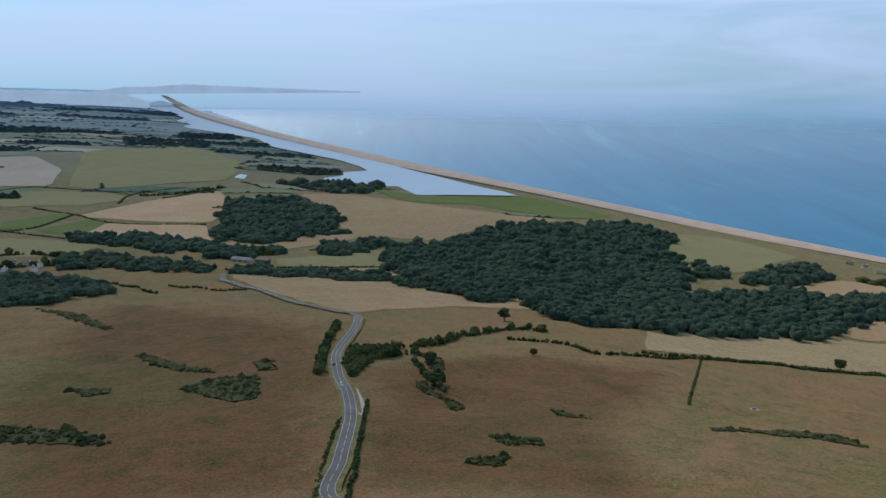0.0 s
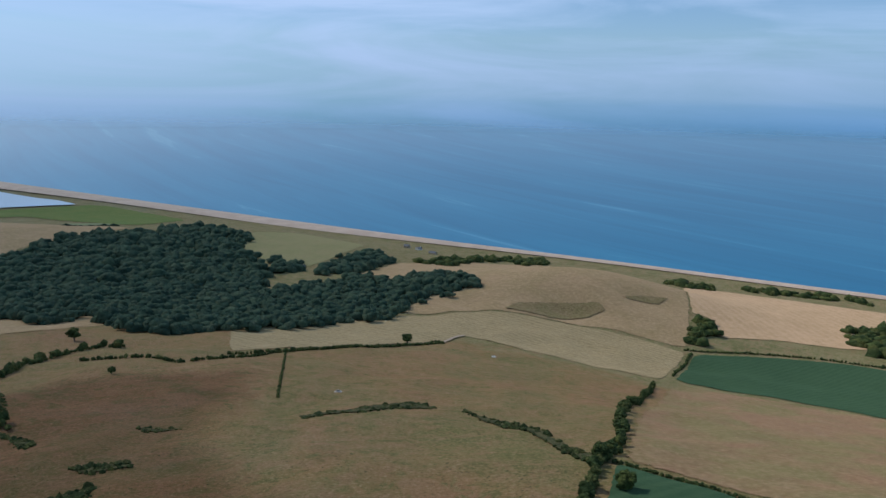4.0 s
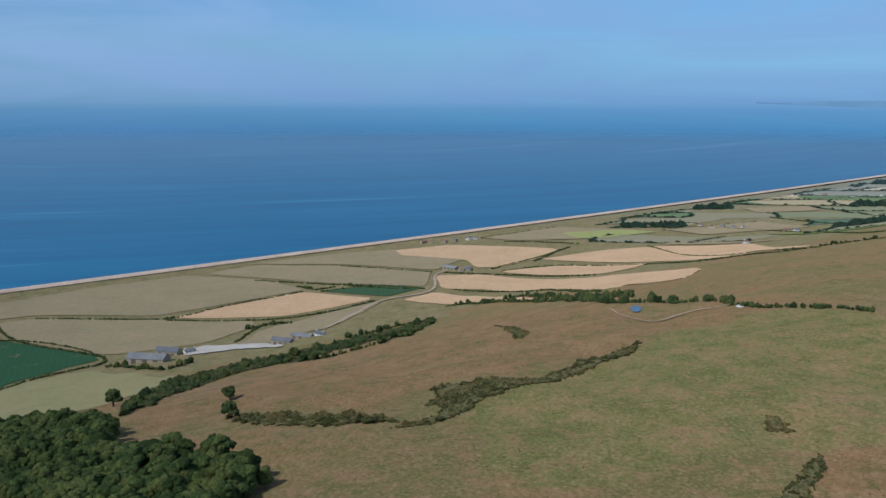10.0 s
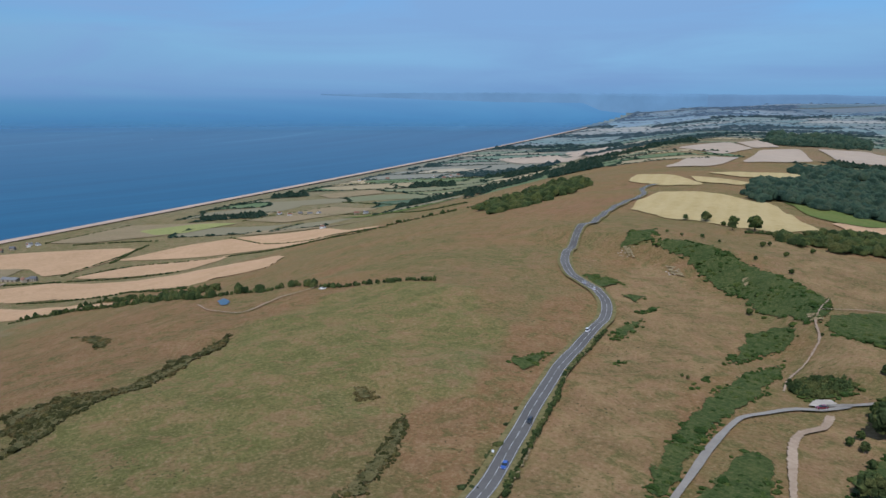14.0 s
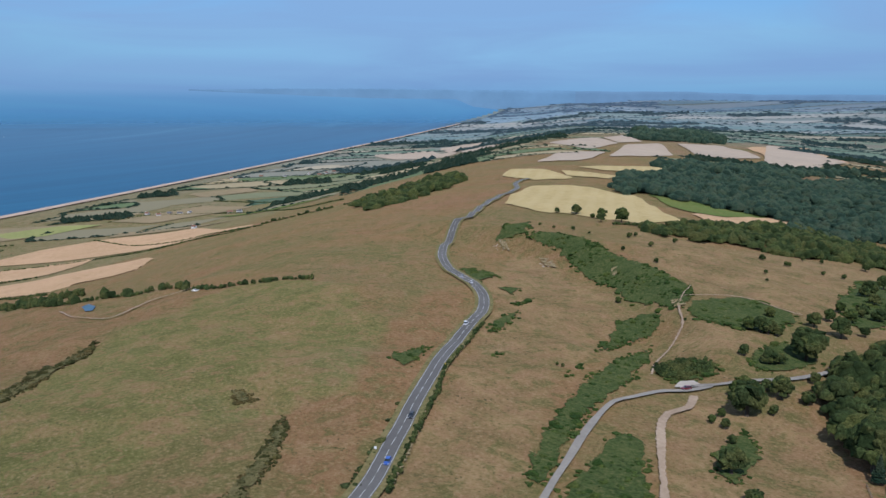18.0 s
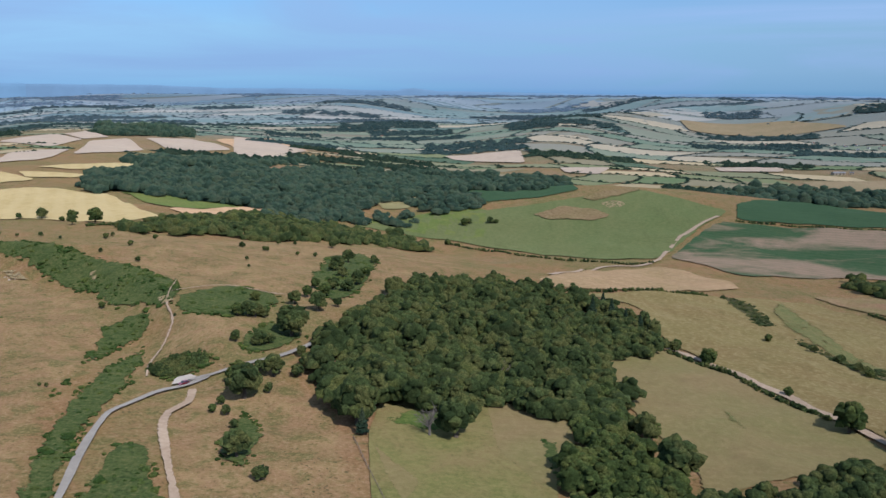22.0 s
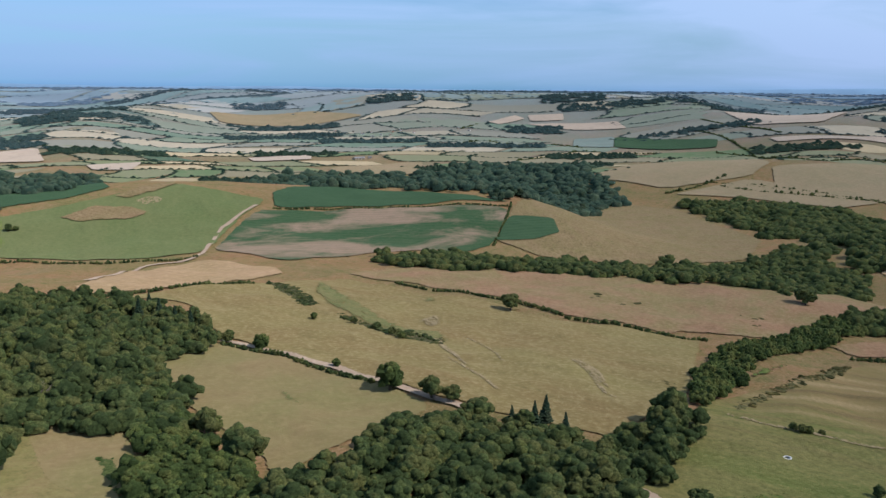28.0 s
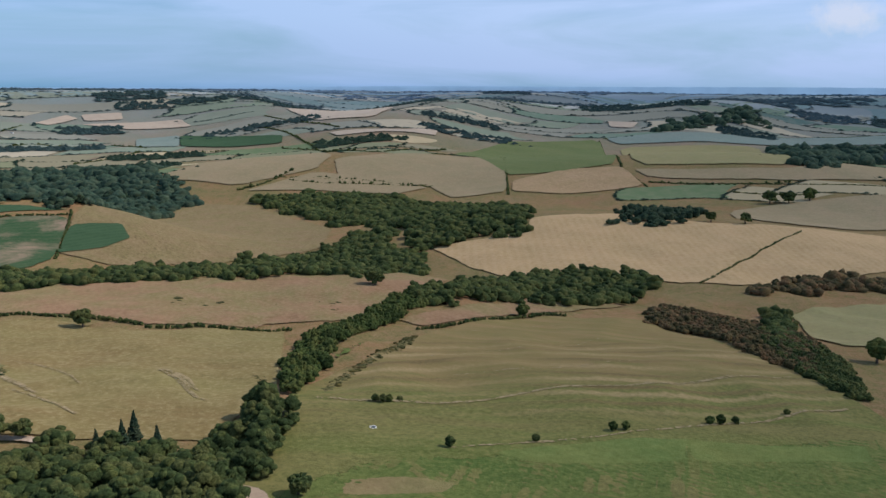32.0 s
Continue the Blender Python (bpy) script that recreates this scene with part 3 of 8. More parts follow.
def terrace(x, y):
    """Old strip terraces: how far across its strip a place lies, and how plain the strips are there."""
    q = -0.56 * x - 0.828 * y + 16 * swell(x, y, 38, 6)
    lie = 0.828 * x - 0.56 * y
    return (q / 30.0) % 1.0, np.exp(-((lie + 190) / 190) ** 4 - ((q - 425) / 100) ** 4) * np.clip(0.72 + 0.6 * swell(x, y, 26, 14), 0, 1)


QUARRY = [(224, -378), (249, -405), (297, -439), (359, -450), (401, -453)]


def height(x, y):
    x, y = np.asarray(x, float), np.asarray(y, float)
    s, a, r = inland(x, y), along(x, y), np.hypot(x, y)
    crest = 45 + 150 * step(a, -1500, 250) - 25 * step(a, 700, 2200) - 70 * step(a, 2600, 6000)
    west = step(a, -2400, -1300)
    plain = -7 + 12 * step(s, -25, 35) + 12 * west * step(s, 60, 420) + 22 * step(s, 350, 900)
    z = plain + (crest - 20) * step(s, 600, 1480)
    z = z - (crest - 20 - 35) * step(s, 1450, 2900)
    near = step(s, 150, 700)
    far = step(r, 2500, 6000)
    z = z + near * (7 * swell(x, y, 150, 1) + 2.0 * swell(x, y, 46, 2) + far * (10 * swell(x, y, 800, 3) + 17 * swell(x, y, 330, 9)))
    # hummocks and rills on the down
    open_ = step(s, 480, 700) * step(r, 120, 300) * (1 - step(r, 900, 1700))
    z = z + open_ * (1.8 * swell(x, y, 15, 7) - 3.0 * np.abs(swell(x, y, 21, 12)) + 0.55 * swell(x, y, 5.5, 8))
    # old strip terraces across the pasture
    f, spot = terrace(x, y)
    z = z + spot * 2.0 * (f - step(f, 0.66, 1.0))
    z = z + scarp(x, y, QUARRY, 13.0, 15.0, 190.0)
    for hx, hy, up, wide in HILLS:
        z = z + up * np.exp(-((x - hx) ** 2 + (y - hy) ** 2) / wide ** 2) * step(s, 60, 350)
    # the ranges beyond the vale
    b = np.degrees(np.arctan2(x, y)) % 360
    for at, half, bears, tops in RANGES:
        sway = at + 0.17 * at * np.sin(np.radians(b) * 6.1 + at * 0.01) + 0.08 * at * np.sin(np.radians(b) * 15.3 + at)
        top = np.interp(b, bears, tops, 0, 0) * (1 + 0.16 * np.sin(np.radians(b) * 21 + at * 0.02))
        z = z + top * np.exp(-((r - sway) / half) ** 2) * step(s, 900, 3600)
    lid = 306 - 0.0042 * r
    return np.where(z > lid - 60, lid - 60 + 60 * np.tanh((z - lid + 60) / 60), z)


NEAR, RIM = 1700.0, 3150.0


def draw_in(x, y, z):
    """Brings what is more than 1.7 km off closer, at first hardly at all, along its line of sight, so that 30 km fit into less than 5."""
    x, y, z = np.asarray(x, float), np.asarray(y, float), np.asarray(z, float)
    r = np.hypot(x, y)
    k = np.where(r > NEAR, (NEAR + RIM * (1 - np.exp(-np.maximum(r - NEAR, 0) / RIM))) / np.maximum(r, 1), 1)
    return x * k, y * k, EYE + (z - EYE) * k


def inside(px, py, poly):
    n = len(poly)
    hit = np.zeros(px.shape, bool)
    for i in range(n):
        (x0, y0), (x1, y1) = poly[i], poly[(i + 1) % n]
        cross = (y0 > py) != (y1 > py)
        with np.errstate(divide="ignore", invalid="ignore"):
            hit ^= cross & (px < (x1 - x0) * (py - y0) / (y1 - y0 + 1e-12) + x0)
    return hit


def nearest_on(px, py, poly):
    best = np.full(px.shape, 1e18)
    bx, by = px.copy(), py.copy()
    n = len(poly)
    for i in range(n):
        (x0, y0), (x1, y1) = poly[i], poly[(i + 1) % n]
        dx, dy = x1 - x0, y1 - y0
        t = np.clip(((px - x0) * dx + (py - y0) * dy) / (dx * dx + dy * dy + 1e-9), 0, 1)
        qx, qy = x0 + t * dx, y0 + t * dy
        d = (px - qx) ** 2 + (py - qy) ** 2
        m = d < best
        best[m], bx[m], by[m] = d[m], qx[m], qy[m]
    return bx, by, np.sqrt(best)

# ---- drifts of turf, rusty bracken and straw on the down: kind, softness, outline in plan ----
DRIFTS = [
    ("straw", 22, [(162.5, -138), (218.5, -209.5), (269, -291.5), (324, -354), (383, -443), (324.5, -427), (262, -391), (237.5, -355.5), (202, -269), (167, -204), (143, -168.5)]),
    ("straw", 33, [(362.5, -548), (288.5, -597), (225.5, -674), (136, -813), (98, -590), (131.5, -497), (136.5, -416), (146, -393), (170.5, -425), (206.5, -428), (229.5, -411), (296.5, -470)]),
    ("straw", 16, [(155.5, -271), (148.5, -293), (119, -301.5), (103.5, -291.5), (73, -232.5), (63.5, -210), (99, -176), (128, -220)]),
    ("straw", 23, [(184.5, -303.5), (201.5, -362.5), (166.5, -367), (157, -335.5), (185.5, -330)]),
    ("rust", 30, [(440, 116), (600, 79.5), (647, -5), (767, -108.5), (801, -214.5), (560, -208.5), (415, -164.5), (364.5, -76.5), (368.5, -41.5), (315, -16.5), (357, 21.5), (386.5, 53.5), (359.5, 86.5)]),
    ("rust", 32, [(859, -120), (586, -152.5), (494, -183), (498, -238.5), (436, -262.5), (443, -218.5), (417, -166), (426, -132), (397.5, -91.5), (410, -55.5)]),
    ("turf", 21, [(243, -44.5), (307.5, -50.5), (361.5, -117), (410, -169), (460, -276.5), (380, -289.5), (286, -241), (235.5, -179.5), (247, -116.5), (225.5, -84), (220.5, -61.5)]),
    ("rust", 20, [(185.5, -110.5), (243, -159.5), (287.5, -239), (330, -310.5), (332, -334), (284.5, -287.5), (214.5, -189), (173, -128.5)]),
    ("rust", 38, [(-447, 678), (-357, 704), (-280.5, 785), (-160.5, 667), (-123, 561), (-98.5, 409), (-120.5, 399), (-248.5, 527), (-332, 500)]),
    ("rust", 19, [(-173.5, 274.5), (-192.5, 372.5), (-109, 379.5), (-77, 339.5), (-67, 276), (-61.5, 230.5), (-149, 233.5)]),
    ("rust", 26, [(-58.5, 339.5), (-80, 455), (-34, 496), (84, 608), (143, 630), (94.5, 433), (31, 428), (-12.5, 389), (-30, 313), (-47.5, 279.5)]),
    # these two outlines only darken the ground with painted backlit shade
    ("backlit_dark", 45, [(-367, 735), (-237, 650), (-147, 610), (-93, 411), (-68, 280), (-156, 240), (-260, 360)]),
    ("backlit_dark", 30, [(-81, 466), (-10, 527), (103, 531), (44, 349), (54, 268), (-51, 277)]),
    ("turf", 30, [(-332, 500), (-233, 493), (-135.5, 410), (-196, 381), (-269.5, 401)]),
]

def smooth(me):
    me.polygons.foreach_set("use_smooth", np.ones(len(me.polygons), bool))


def sheet(name, verts, quads, material, label, category, kind="structure", rim=None):
    me = bpy.data.meshes.new(name)
    me.vertices.add(len(verts))
    me.vertices.foreach_set("co", np.asarray(verts, np.float32).ravel())
    quads = np.asarray(quads, np.int32)
    me.loops.add(quads.size)
    me.loops.foreach_set("vertex_index", quads.ravel())
    me.polygons.add(len(quads))
    me.polygons.foreach_set("loop_start", np.arange(0, quads.size, quads.shape[1], dtype=np.int32))
    me.update(calc_edges=True)
    smooth(me)
    if rim is not None:
        me.attributes.new("rim", "FLOAT", "POINT").data.foreach_set("value", np.asarray(rim, np.float32))
    me.materials.append(material)
    return tagged(new(name, me), label, category, kind=kind)


def polar(rr, spokes):
    rings = len(rr)
    aa = np.linspace(0, 2 * math.pi, spokes, endpoint=False)
    r, a = np.meshgrid(rr, aa, indexing="ij")
    i = np.arange(rings - 1)[:, None] * spokes
    j = np.arange(spokes)[None, :]
    k = (j + 1) % spokes
    quads = np.stack([i + j, i + k, i + spokes + k, i + spokes + j], -1).reshape(-1, 4)[:, ::-1]
    return (r * np.sin(a)).ravel(), (r * np.cos(a)).ravel(), quads


gx, gy, gq = polar(np.concatenate([np.geomspace(0.02, 110, 14), np.geomspace(125, 27500, 380)]), 1000)
gz = np.full(gx.shape, -7.0)
shore = inland(gx, gy) > -200
gz[shore] = height(gx[shore], gy[shore])
dry = inland(gx, gy) > -140  # the sea bed goes no farther out than this
bearing = np.degrees(np.arctan2(gx, gy)) % 360
dry &= ~((np.hypot(gx, gy) > 11500) & (bearing > 331) & (bearing < 355))  # this sector of far land is cut out to clear the camera's horizon
gq = gq[dry[gq].any(1)]
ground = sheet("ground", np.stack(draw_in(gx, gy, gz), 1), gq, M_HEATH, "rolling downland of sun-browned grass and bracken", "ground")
for kind in ("turf", "rust", "straw", "backlit_dark"):
    amount = np.zeros(len(gx))
    for which, reach, outline in DRIFTS:
        if which != kind:
            continue
        o = np.array(outline, float)
        lo, hi = o.min(0) - reach, o.max(0) + reach
        m = np.nonzero((gx > lo[0]) & (gx < hi[0]) & (gy > lo[1]) & (gy < hi[1]))[0]
        d = nearest_on(gx[m], gy[m], outline)[2] * np.where(inside(gx[m], gy[m], outline), 1, -1)
        amount[m] = np.maximum(amount[m], step(d, -reach, reach))
    ground.data.attributes.new(kind, "FLOAT", "POINT").data.foreach_set("value", amount.astype(np.float32))
wx, wy, wq = polar(np.geomspace(1200, 70000, 90), 540)
sheet("sea", np.stack(draw_in(wx, wy, wx * 0), 1), wq, M_SEA, "calm deep blue sea with pale slicks", "water")
vale = 1 - step(gz, 45, 85)
ground.data.attributes.new("vale", "FLOAT", "POINT").data.foreach_set("value", vale.astype(np.float32))
# how much haze is painted in, by distance from the camera
far_haze = step(np.hypot(gx, gy), 1300, 7000)
ground.data.attributes.new("far_haze", "FLOAT", "POINT").data.foreach_set("value", far_haze.astype(np.float32))

# ---- draping tools ----
laid = [0]
COVERED = []


def lift(x, y, extra=0.0):
    """The ground's height plus a finger's breadth that grows with distance, so that sheets never sink in."""
    return height(x, y) + 0.05 + 0.00035 * np.hypot(x, y) + extra


def ease(poly, passes=1, closed=True):
    """Rounds the corners of an outline a little."""
    for _ in range(passes):
        outl = []
        n = len(poly)
        for i in range(n if closed else n - 1):
            (x0, y0), (x1, y1) = poly[i], poly[(i + 1) % n]
            outl += [(0.92 * x0 + 0.08 * x1, 0.92 * y0 + 0.08 * y1), (0.08 * x0 + 0.92 * x1, 0.08 * y0 + 0.92 * y1)]
        if not closed:
            outl = [poly[0]] + outl + [poly[-1]]
        poly = outl
    return poly


def drape(poly, cells=34, extra=0.0, ragged=0.0):
    """Vertices and quads of a sheet that lies on the land inside an outline."""
    p = np.array(poly, float)
    lo, hi = p.min(0), p.max(0)
    # lay the grid along the line of sight, finer across it
    mid = (lo + hi) / 2
    c, s = mid / np.hypot(*mid)
    q = np.stack([p @ (c, s), p @ (-s, c)], 1)
    lo, hi = q.min(0) - 1e-3, q.max(0) + 1e-3
    nu, nv = cells, cells
    u, v = np.meshgrid(np.linspace(lo[0], hi[0], nu + 1), np.linspace(lo[1], hi[1], nv + 1), indexing="ij")
    du, dv = (hi - lo) / cells
    cu, cv = (u[:-1, :-1] + u[1:, 1:]) / 2, (v[:-1, :-1] + v[1:, 1:]) / 2
    outline = [tuple(r) for r in q]
    keep = inside(cu, cv, outline)
    i, j = np.nonzero(keep)
    w = nv + 1
    quads = np.stack([i * w + j, (i + 1) * w + j, (i + 1) * w + j + 1, i * w + j + 1], 1)
    U, V = u.ravel().copy(), v.ravel().copy()
    used = np.unique(quads)
    count = np.bincount(quads.ravel(), minlength=len(U))
    rim = used[count[used] < 4]
    scale = np.array([1 / du, 1 / dv])
    bu, bv, _ = nearest_on(U[rim] * scale[0], V[rim] * scale[1], [(a * scale[0], b * scale[1]) for a, b in outline])
    U[rim], V[rim] = bu / scale[0], bv / scale[1]
    if ragged:
        U[rim] += np.random.uniform(-ragged, ragged, len(rim)) * du
        V[rim] += np.random.uniform(-ragged, ragged, len(rim)) * dv
    x, y = U * c - V * s, U * s + V * c
    remap = np.full(len(U), -1)
    remap[used] = np.arange(len(used))
    x, y = x[used], y[used]
    z = lift(x, y, extra)
    rim = nearest_on(U[used], V[used], outline)[2]
    return x, y, z, remap[quads], rim


def field(kind, label, corners):
    laid[0] += 1
    p = np.array(corners, float)
    a = ease(corners)
    away, wide = float(np.hypot(p[:, 0], p[:, 1]).min()), float(np.ptp(p, axis=0).max())
    x, y, z, quads, rim = drape(a, int(np.clip(wide / (4.0 if kind == "olive2" else max(6.0, 0.013 * away)), 36, 150)), 0.004 * laid[0] * (1 + away / 500) + (1.1 if wide < 150 and kind in ("crop", "heath2") else 0), 0.12)
    if not len(quads):
        return
    COVERED.append(a)
    ob = sheet("field", np.stack(draw_in(x, y, z), 1), quads, LAND[kind], label, "field", rim=rim)
    if kind == "olive2":
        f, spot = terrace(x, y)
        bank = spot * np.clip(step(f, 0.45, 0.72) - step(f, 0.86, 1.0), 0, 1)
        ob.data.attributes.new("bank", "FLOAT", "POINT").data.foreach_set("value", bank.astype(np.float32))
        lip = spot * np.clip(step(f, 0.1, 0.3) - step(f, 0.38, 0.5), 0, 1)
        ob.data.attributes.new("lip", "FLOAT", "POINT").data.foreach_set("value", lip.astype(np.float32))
        upper = step(-0.56 * x - 0.828 * y, 330, 470)
        ob.data.attributes.new("upper", "FLOAT", "POINT").data.foreach_set("value", upper.astype(np.float32))


def pond(label, corners):
    laid[0] += 1
    x, y, z, quads, _ = drape(ease(corners), 60, 0.45)
    COVERED.append(corners)
    sheet("lagoon", np.stack(draw_in(x, y, z if len(corners) < 9 else z * 0 + np.median(z)), 1), quads, M_POND if "blue" in label else M_LAGOON, label, "water")


def resample(points, gap):
    """A smooth line through the points, with a knot about every gap metres."""
    p = [Vector((*q, 0)) for q in points]
    out = []
    for i in range(len(p) - 1):
        a, b, c, d = p[max(i - 1, 0)], p[i], p[i + 1], p[min(i + 2, len(p) - 1)]
        n = max(2, int((c - b).length / gap))
        t1, t2 = (c - a) * 0.5, (d - b) * 0.5
        m = (c - b).length
        t1 = t1.normalized() * min(t1.length, m) if t1.length else t1
        t2 = t2.normalized() * min(t2.length, m) if t2.length else t2
        for k in range(n):
            t = k / n
            h = b * (2 * t ** 3 - 3 * t * t + 1) + t1 * (t ** 3 - 2 * t * t + t) + c * (3 * t * t - 2 * t ** 3) + t2 * (t ** 3 - t * t)
            out.append((h.x, h.y))
    out.append((p[-1].x, p[-1].y))
    return np.array(out)


def ribbon(line, left, right, extra):
    """A strip between two offsets from a line, lying on the land."""
    d = np.gradient(line, axis=0)
    d /= np.linalg.norm(d, axis=1)[:, None] + 1e-9
    side = np.stack([d[:, 1], -d[:, 0]], 1)
    cols = [line + side * o for o in np.linspace(left, right, 3)]
    p = np.stack(cols, 1).reshape(-1, 2)
    mid = np.repeat(lift(line[:, 0], line[:, 1], extra), 3)
    z = np.maximum(mid, lift(p[:, 0], p[:, 1], extra))
    i = np.arange(len(line) - 1)[:, None] * 3 + np.arange(2)[None, :]
    quads = np.stack([i, i + 1, i + 4, i + 3], -1).reshape(-1, 4)
    return np.stack(draw_in(p[:, 0], p[:, 1], z), 1), quads


def under(ob, parent):
    ob.parent = parent
    for key in ("label", "category", "kind"):
        if key in ob:
            del ob[key]
    return ob


def road(label, points, width):
    line = resample(points, 4.0)
    ROADS.append(line)
    v, q = ribbon(line, -width / 2, width / 2, 0.85)
    top = sheet("road", v, q, M_ASPHALT, label, "road")
    for off in (-width / 2 + 0.35, width / 2 - 0.35):
        v, q = ribbon(line, off - 0.075, off + 0.075, 0.88)
        under(sheet("edge_line", v, q, M_WHITE, "", ""), top)
    run = np.concatenate([[0], np.cumsum(np.linalg.norm(np.diff(line, axis=0), axis=1))])
    fine_s = np.arange(0, run[-1], 1.5)
    fine = np.stack([np.interp(fine_s, run, line[:, 0]), np.interp(fine_s, run, line[:, 1])], 1)
    v, q = ribbon(fine, -0.09, 0.09, 0.88)
    on = (fine_s[:-1] % 9.0) < 5.5
    under(sheet("centre_line", v, q[np.repeat(on, 2)], M_WHITE, "", ""), top)
    for sgn in (-1, 1):
        v, q = ribbon(line, sgn * (width / 2 + 0.9) - 1.1, sgn * (width / 2 + 0.9) + 1.1, 0.77)
        under(sheet("verge", v, q, LAND["verge"], "", ""), top)
    return top


ROADS = []


def lane(kind, label, points, width):
    line = resample(points, 4.0)
    n = len(line)
    rng = np.random.default_rng(n)
    wide = width * (1 + 0.25 * np.interp(np.arange(n), np.arange(0, n + 6, 6), rng.normal(0, 1, len(np.arange(0, n + 6, 6)))).clip(-0.5, 0.6))
    d = np.gradient(line, axis=0)
    d /= np.linalg.norm(d, axis=1)[:, None] + 1e-9
    side = np.stack([d[:, 1], -d[:, 0]], 1)
    hard = kind == "asphalt"
    out = 0.5 if hard else 0.9
    p = np.stack([line + side * (wide * o)[:, None] for o in (-out, -out / 2, 0, out / 2, out)], 1).reshape(-1, 2)
    z = np.maximum(np.repeat(lift(line[:, 0], line[:, 1], 0.8), 5), lift(p[:, 0], p[:, 1], 0.8))
    rim = np.stack([wide * 0, wide * out / 2, wide * out, wide * out / 2, wide * 0], 1).ravel()
    i = np.arange(n - 1)[:, None] * 5 + np.arange(4)[None, :]
    quads = np.stack([i, i + 1, i + 6, i + 5], -1).reshape(-1, 4)
    name = "lane" if hard else "track"
    mat = M_LANE if hard else LAND["worn"] if kind == "worn" else LAND["verge"] if kind == "bare" else M_CHALK
    sheet(name, np.stack(draw_in(p[:, 0], p[:, 1], z), 1), quads, mat, label, name, rim=rim)


def layby(label, corners):
    x, y, z, quads, _ = drape(ease(corners), 16, 0.82, 0.2)
    sheet("layby", np.stack(draw_in(x, y, z), 1), quads, M_GRAVEL, label, "lay-by")


def beach():
    """The shingle bank: a strip along the whole coast, broad in the east."""
    a = np.linspace(-23000, 9000, 1900)
    wide = 44 + 70 * (1 - step(a, -1500, -500)) + 60 * (1 - step(a, -3200, -1900))
    pts, zz = [], []
    for k in range(7):
        t = k / 6
        s = -12 + (wide + 12) * t
        # back from (s, a) to plan
        m = 1594.5 - s - bend(a)
        x, y = 0.8356 * m + 0.5494 * a, 0.5494 * m - 0.8356 * a
        pts.append(np.stack([x, y], 1))
        bank = np.array([-1.0, 1.6, 4.2, 7.2, 8.6, 8.0, 6.3])[k]
        far = 0.0016 * np.maximum(np.hypot(x, y) - 1500, 0)
        zz.append(np.maximum(a * 0 + bank + far * (k > 0), lift(x, y, 0.1) if k > 2 else bank))
    p = np.stack(pts, 1).reshape(-1, 2)
    z = np.stack(zz, 1).ravel()
    i = np.arange(len(a) - 1)[:, None] * 7 + np.arange(6)[None, :]
    quads = np.stack([i, i + 7, i + 8, i + 1], -1).reshape(-1, 4)
    sheet("beach", np.stack(draw_in(p[:, 0], p[:, 1], z), 1), quads, M_SHINGLE, "long pinkish-tan shingle bank between land and sea", "beach")


beach()

# ---- fields, water, roads: corners in plan ----
field("dry", "sun-bleached hay meadow below the road", [(-345, 979), (-273, 1016), (-142.5, 1008), (-29, 987), (29, 962), (24.5, 892), (-18, 852), (-77.5, 789), (-131.5, 716), (-170.5, 738), (-259.5, 849)])
field("olive", "narrow pale green pasture beside a lane", [(-345, 1186), (-269, 1270), (-203, 1366), (-168.5, 1188), (-242.5, 1144), (-326, 1123)])
field("dry", "tan stubble strip between two hedges", [(-302.5, 1094), (-173, 1163), (-117.5, 1180), (-86, 1061), (-134.5, 1059), (-225, 1060)])
field("dry", "wide tan hillside field above the wood", [(-572, 2196), (-460, 2324), (-252, 2210), (-36, 1960), (116, 1850), (-8, 1648), (-80, 1546), (-114, 1446), (-272.5, 1480), (-314, 1390), (-372.5, 1316), (-498, 1349), (-462, 1417), (-350, 1596), (-360, 1704), (-474, 1980)])
field("wheat", "ripe tan field crossed by a hedge", [(-858, 1556), (-836, 1870), (-792, 2196), (-616, 1796), (-598, 1590), (-702, 1564)])
field("wheat", "pinkish tan harvested field", [(-744, 1355), (-770, 1518), (-592, 1560), (-536, 1424), (-503, 1363), (-661, 1338)])
field("olive", "dull olive pasture on a low hill", [(-1224, 1892), (-1204, 2004), (-1036, 1994), (-888, 1894), (-920, 1718), (-1028, 1706), (-1082, 1670)])
field("green", "small green paddock", [(-846, 1396), (-812, 1532), (-778, 1528), (-742, 1378), (-784, 1364)])
field("green", "small green paddock", [(-950, 1462), (-914, 1614), (-880, 1590), (-862, 1426), (-900, 1382)])
field("olive", "pale green meadow by the village", [(-850, 1304), (-750, 1300), (-655, 1267), (-655, 1163), (-730, 1116)])
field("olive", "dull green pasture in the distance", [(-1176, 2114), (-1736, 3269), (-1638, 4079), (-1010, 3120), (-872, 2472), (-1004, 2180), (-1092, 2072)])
field("hazed_tan", "hazy tan field in the distance", [(-1867, 2716), (-1728, 2892), (-1439, 2561), (-1216, 2102), (-1402, 2028)])
field("olive", "pale olive field above the beach", [(284, 1532), (336, 1712), (438, 1708), (528, 1544), (383, 1371), (348, 1341), (306, 1396), (285, 1360)])
field("wheat", "narrow strip of ripe corn", [(415, 1260), (514, 1294), (583, 1323), (594, 1288), (539, 1220), (481, 1207), (406, 1220)])
field("green", "green marsh meadow behind the shingle bank", [(-450, 2548), (-280, 2450), (72, 2526), (262, 2126), (122, 1932), (-106, 2296), (-286, 2238)])
field("stubble", "cut hay field combed with mowing rows", [(140, 834), (199, 879), (361.5, 918), (474, 923), (543, 875), (617, 807), (648, 744), (585, 690), (508, 620), (436, 725), (388, 803), (355.5, 780), (281.5, 745), (155.5, 672), (110.5, 664)])
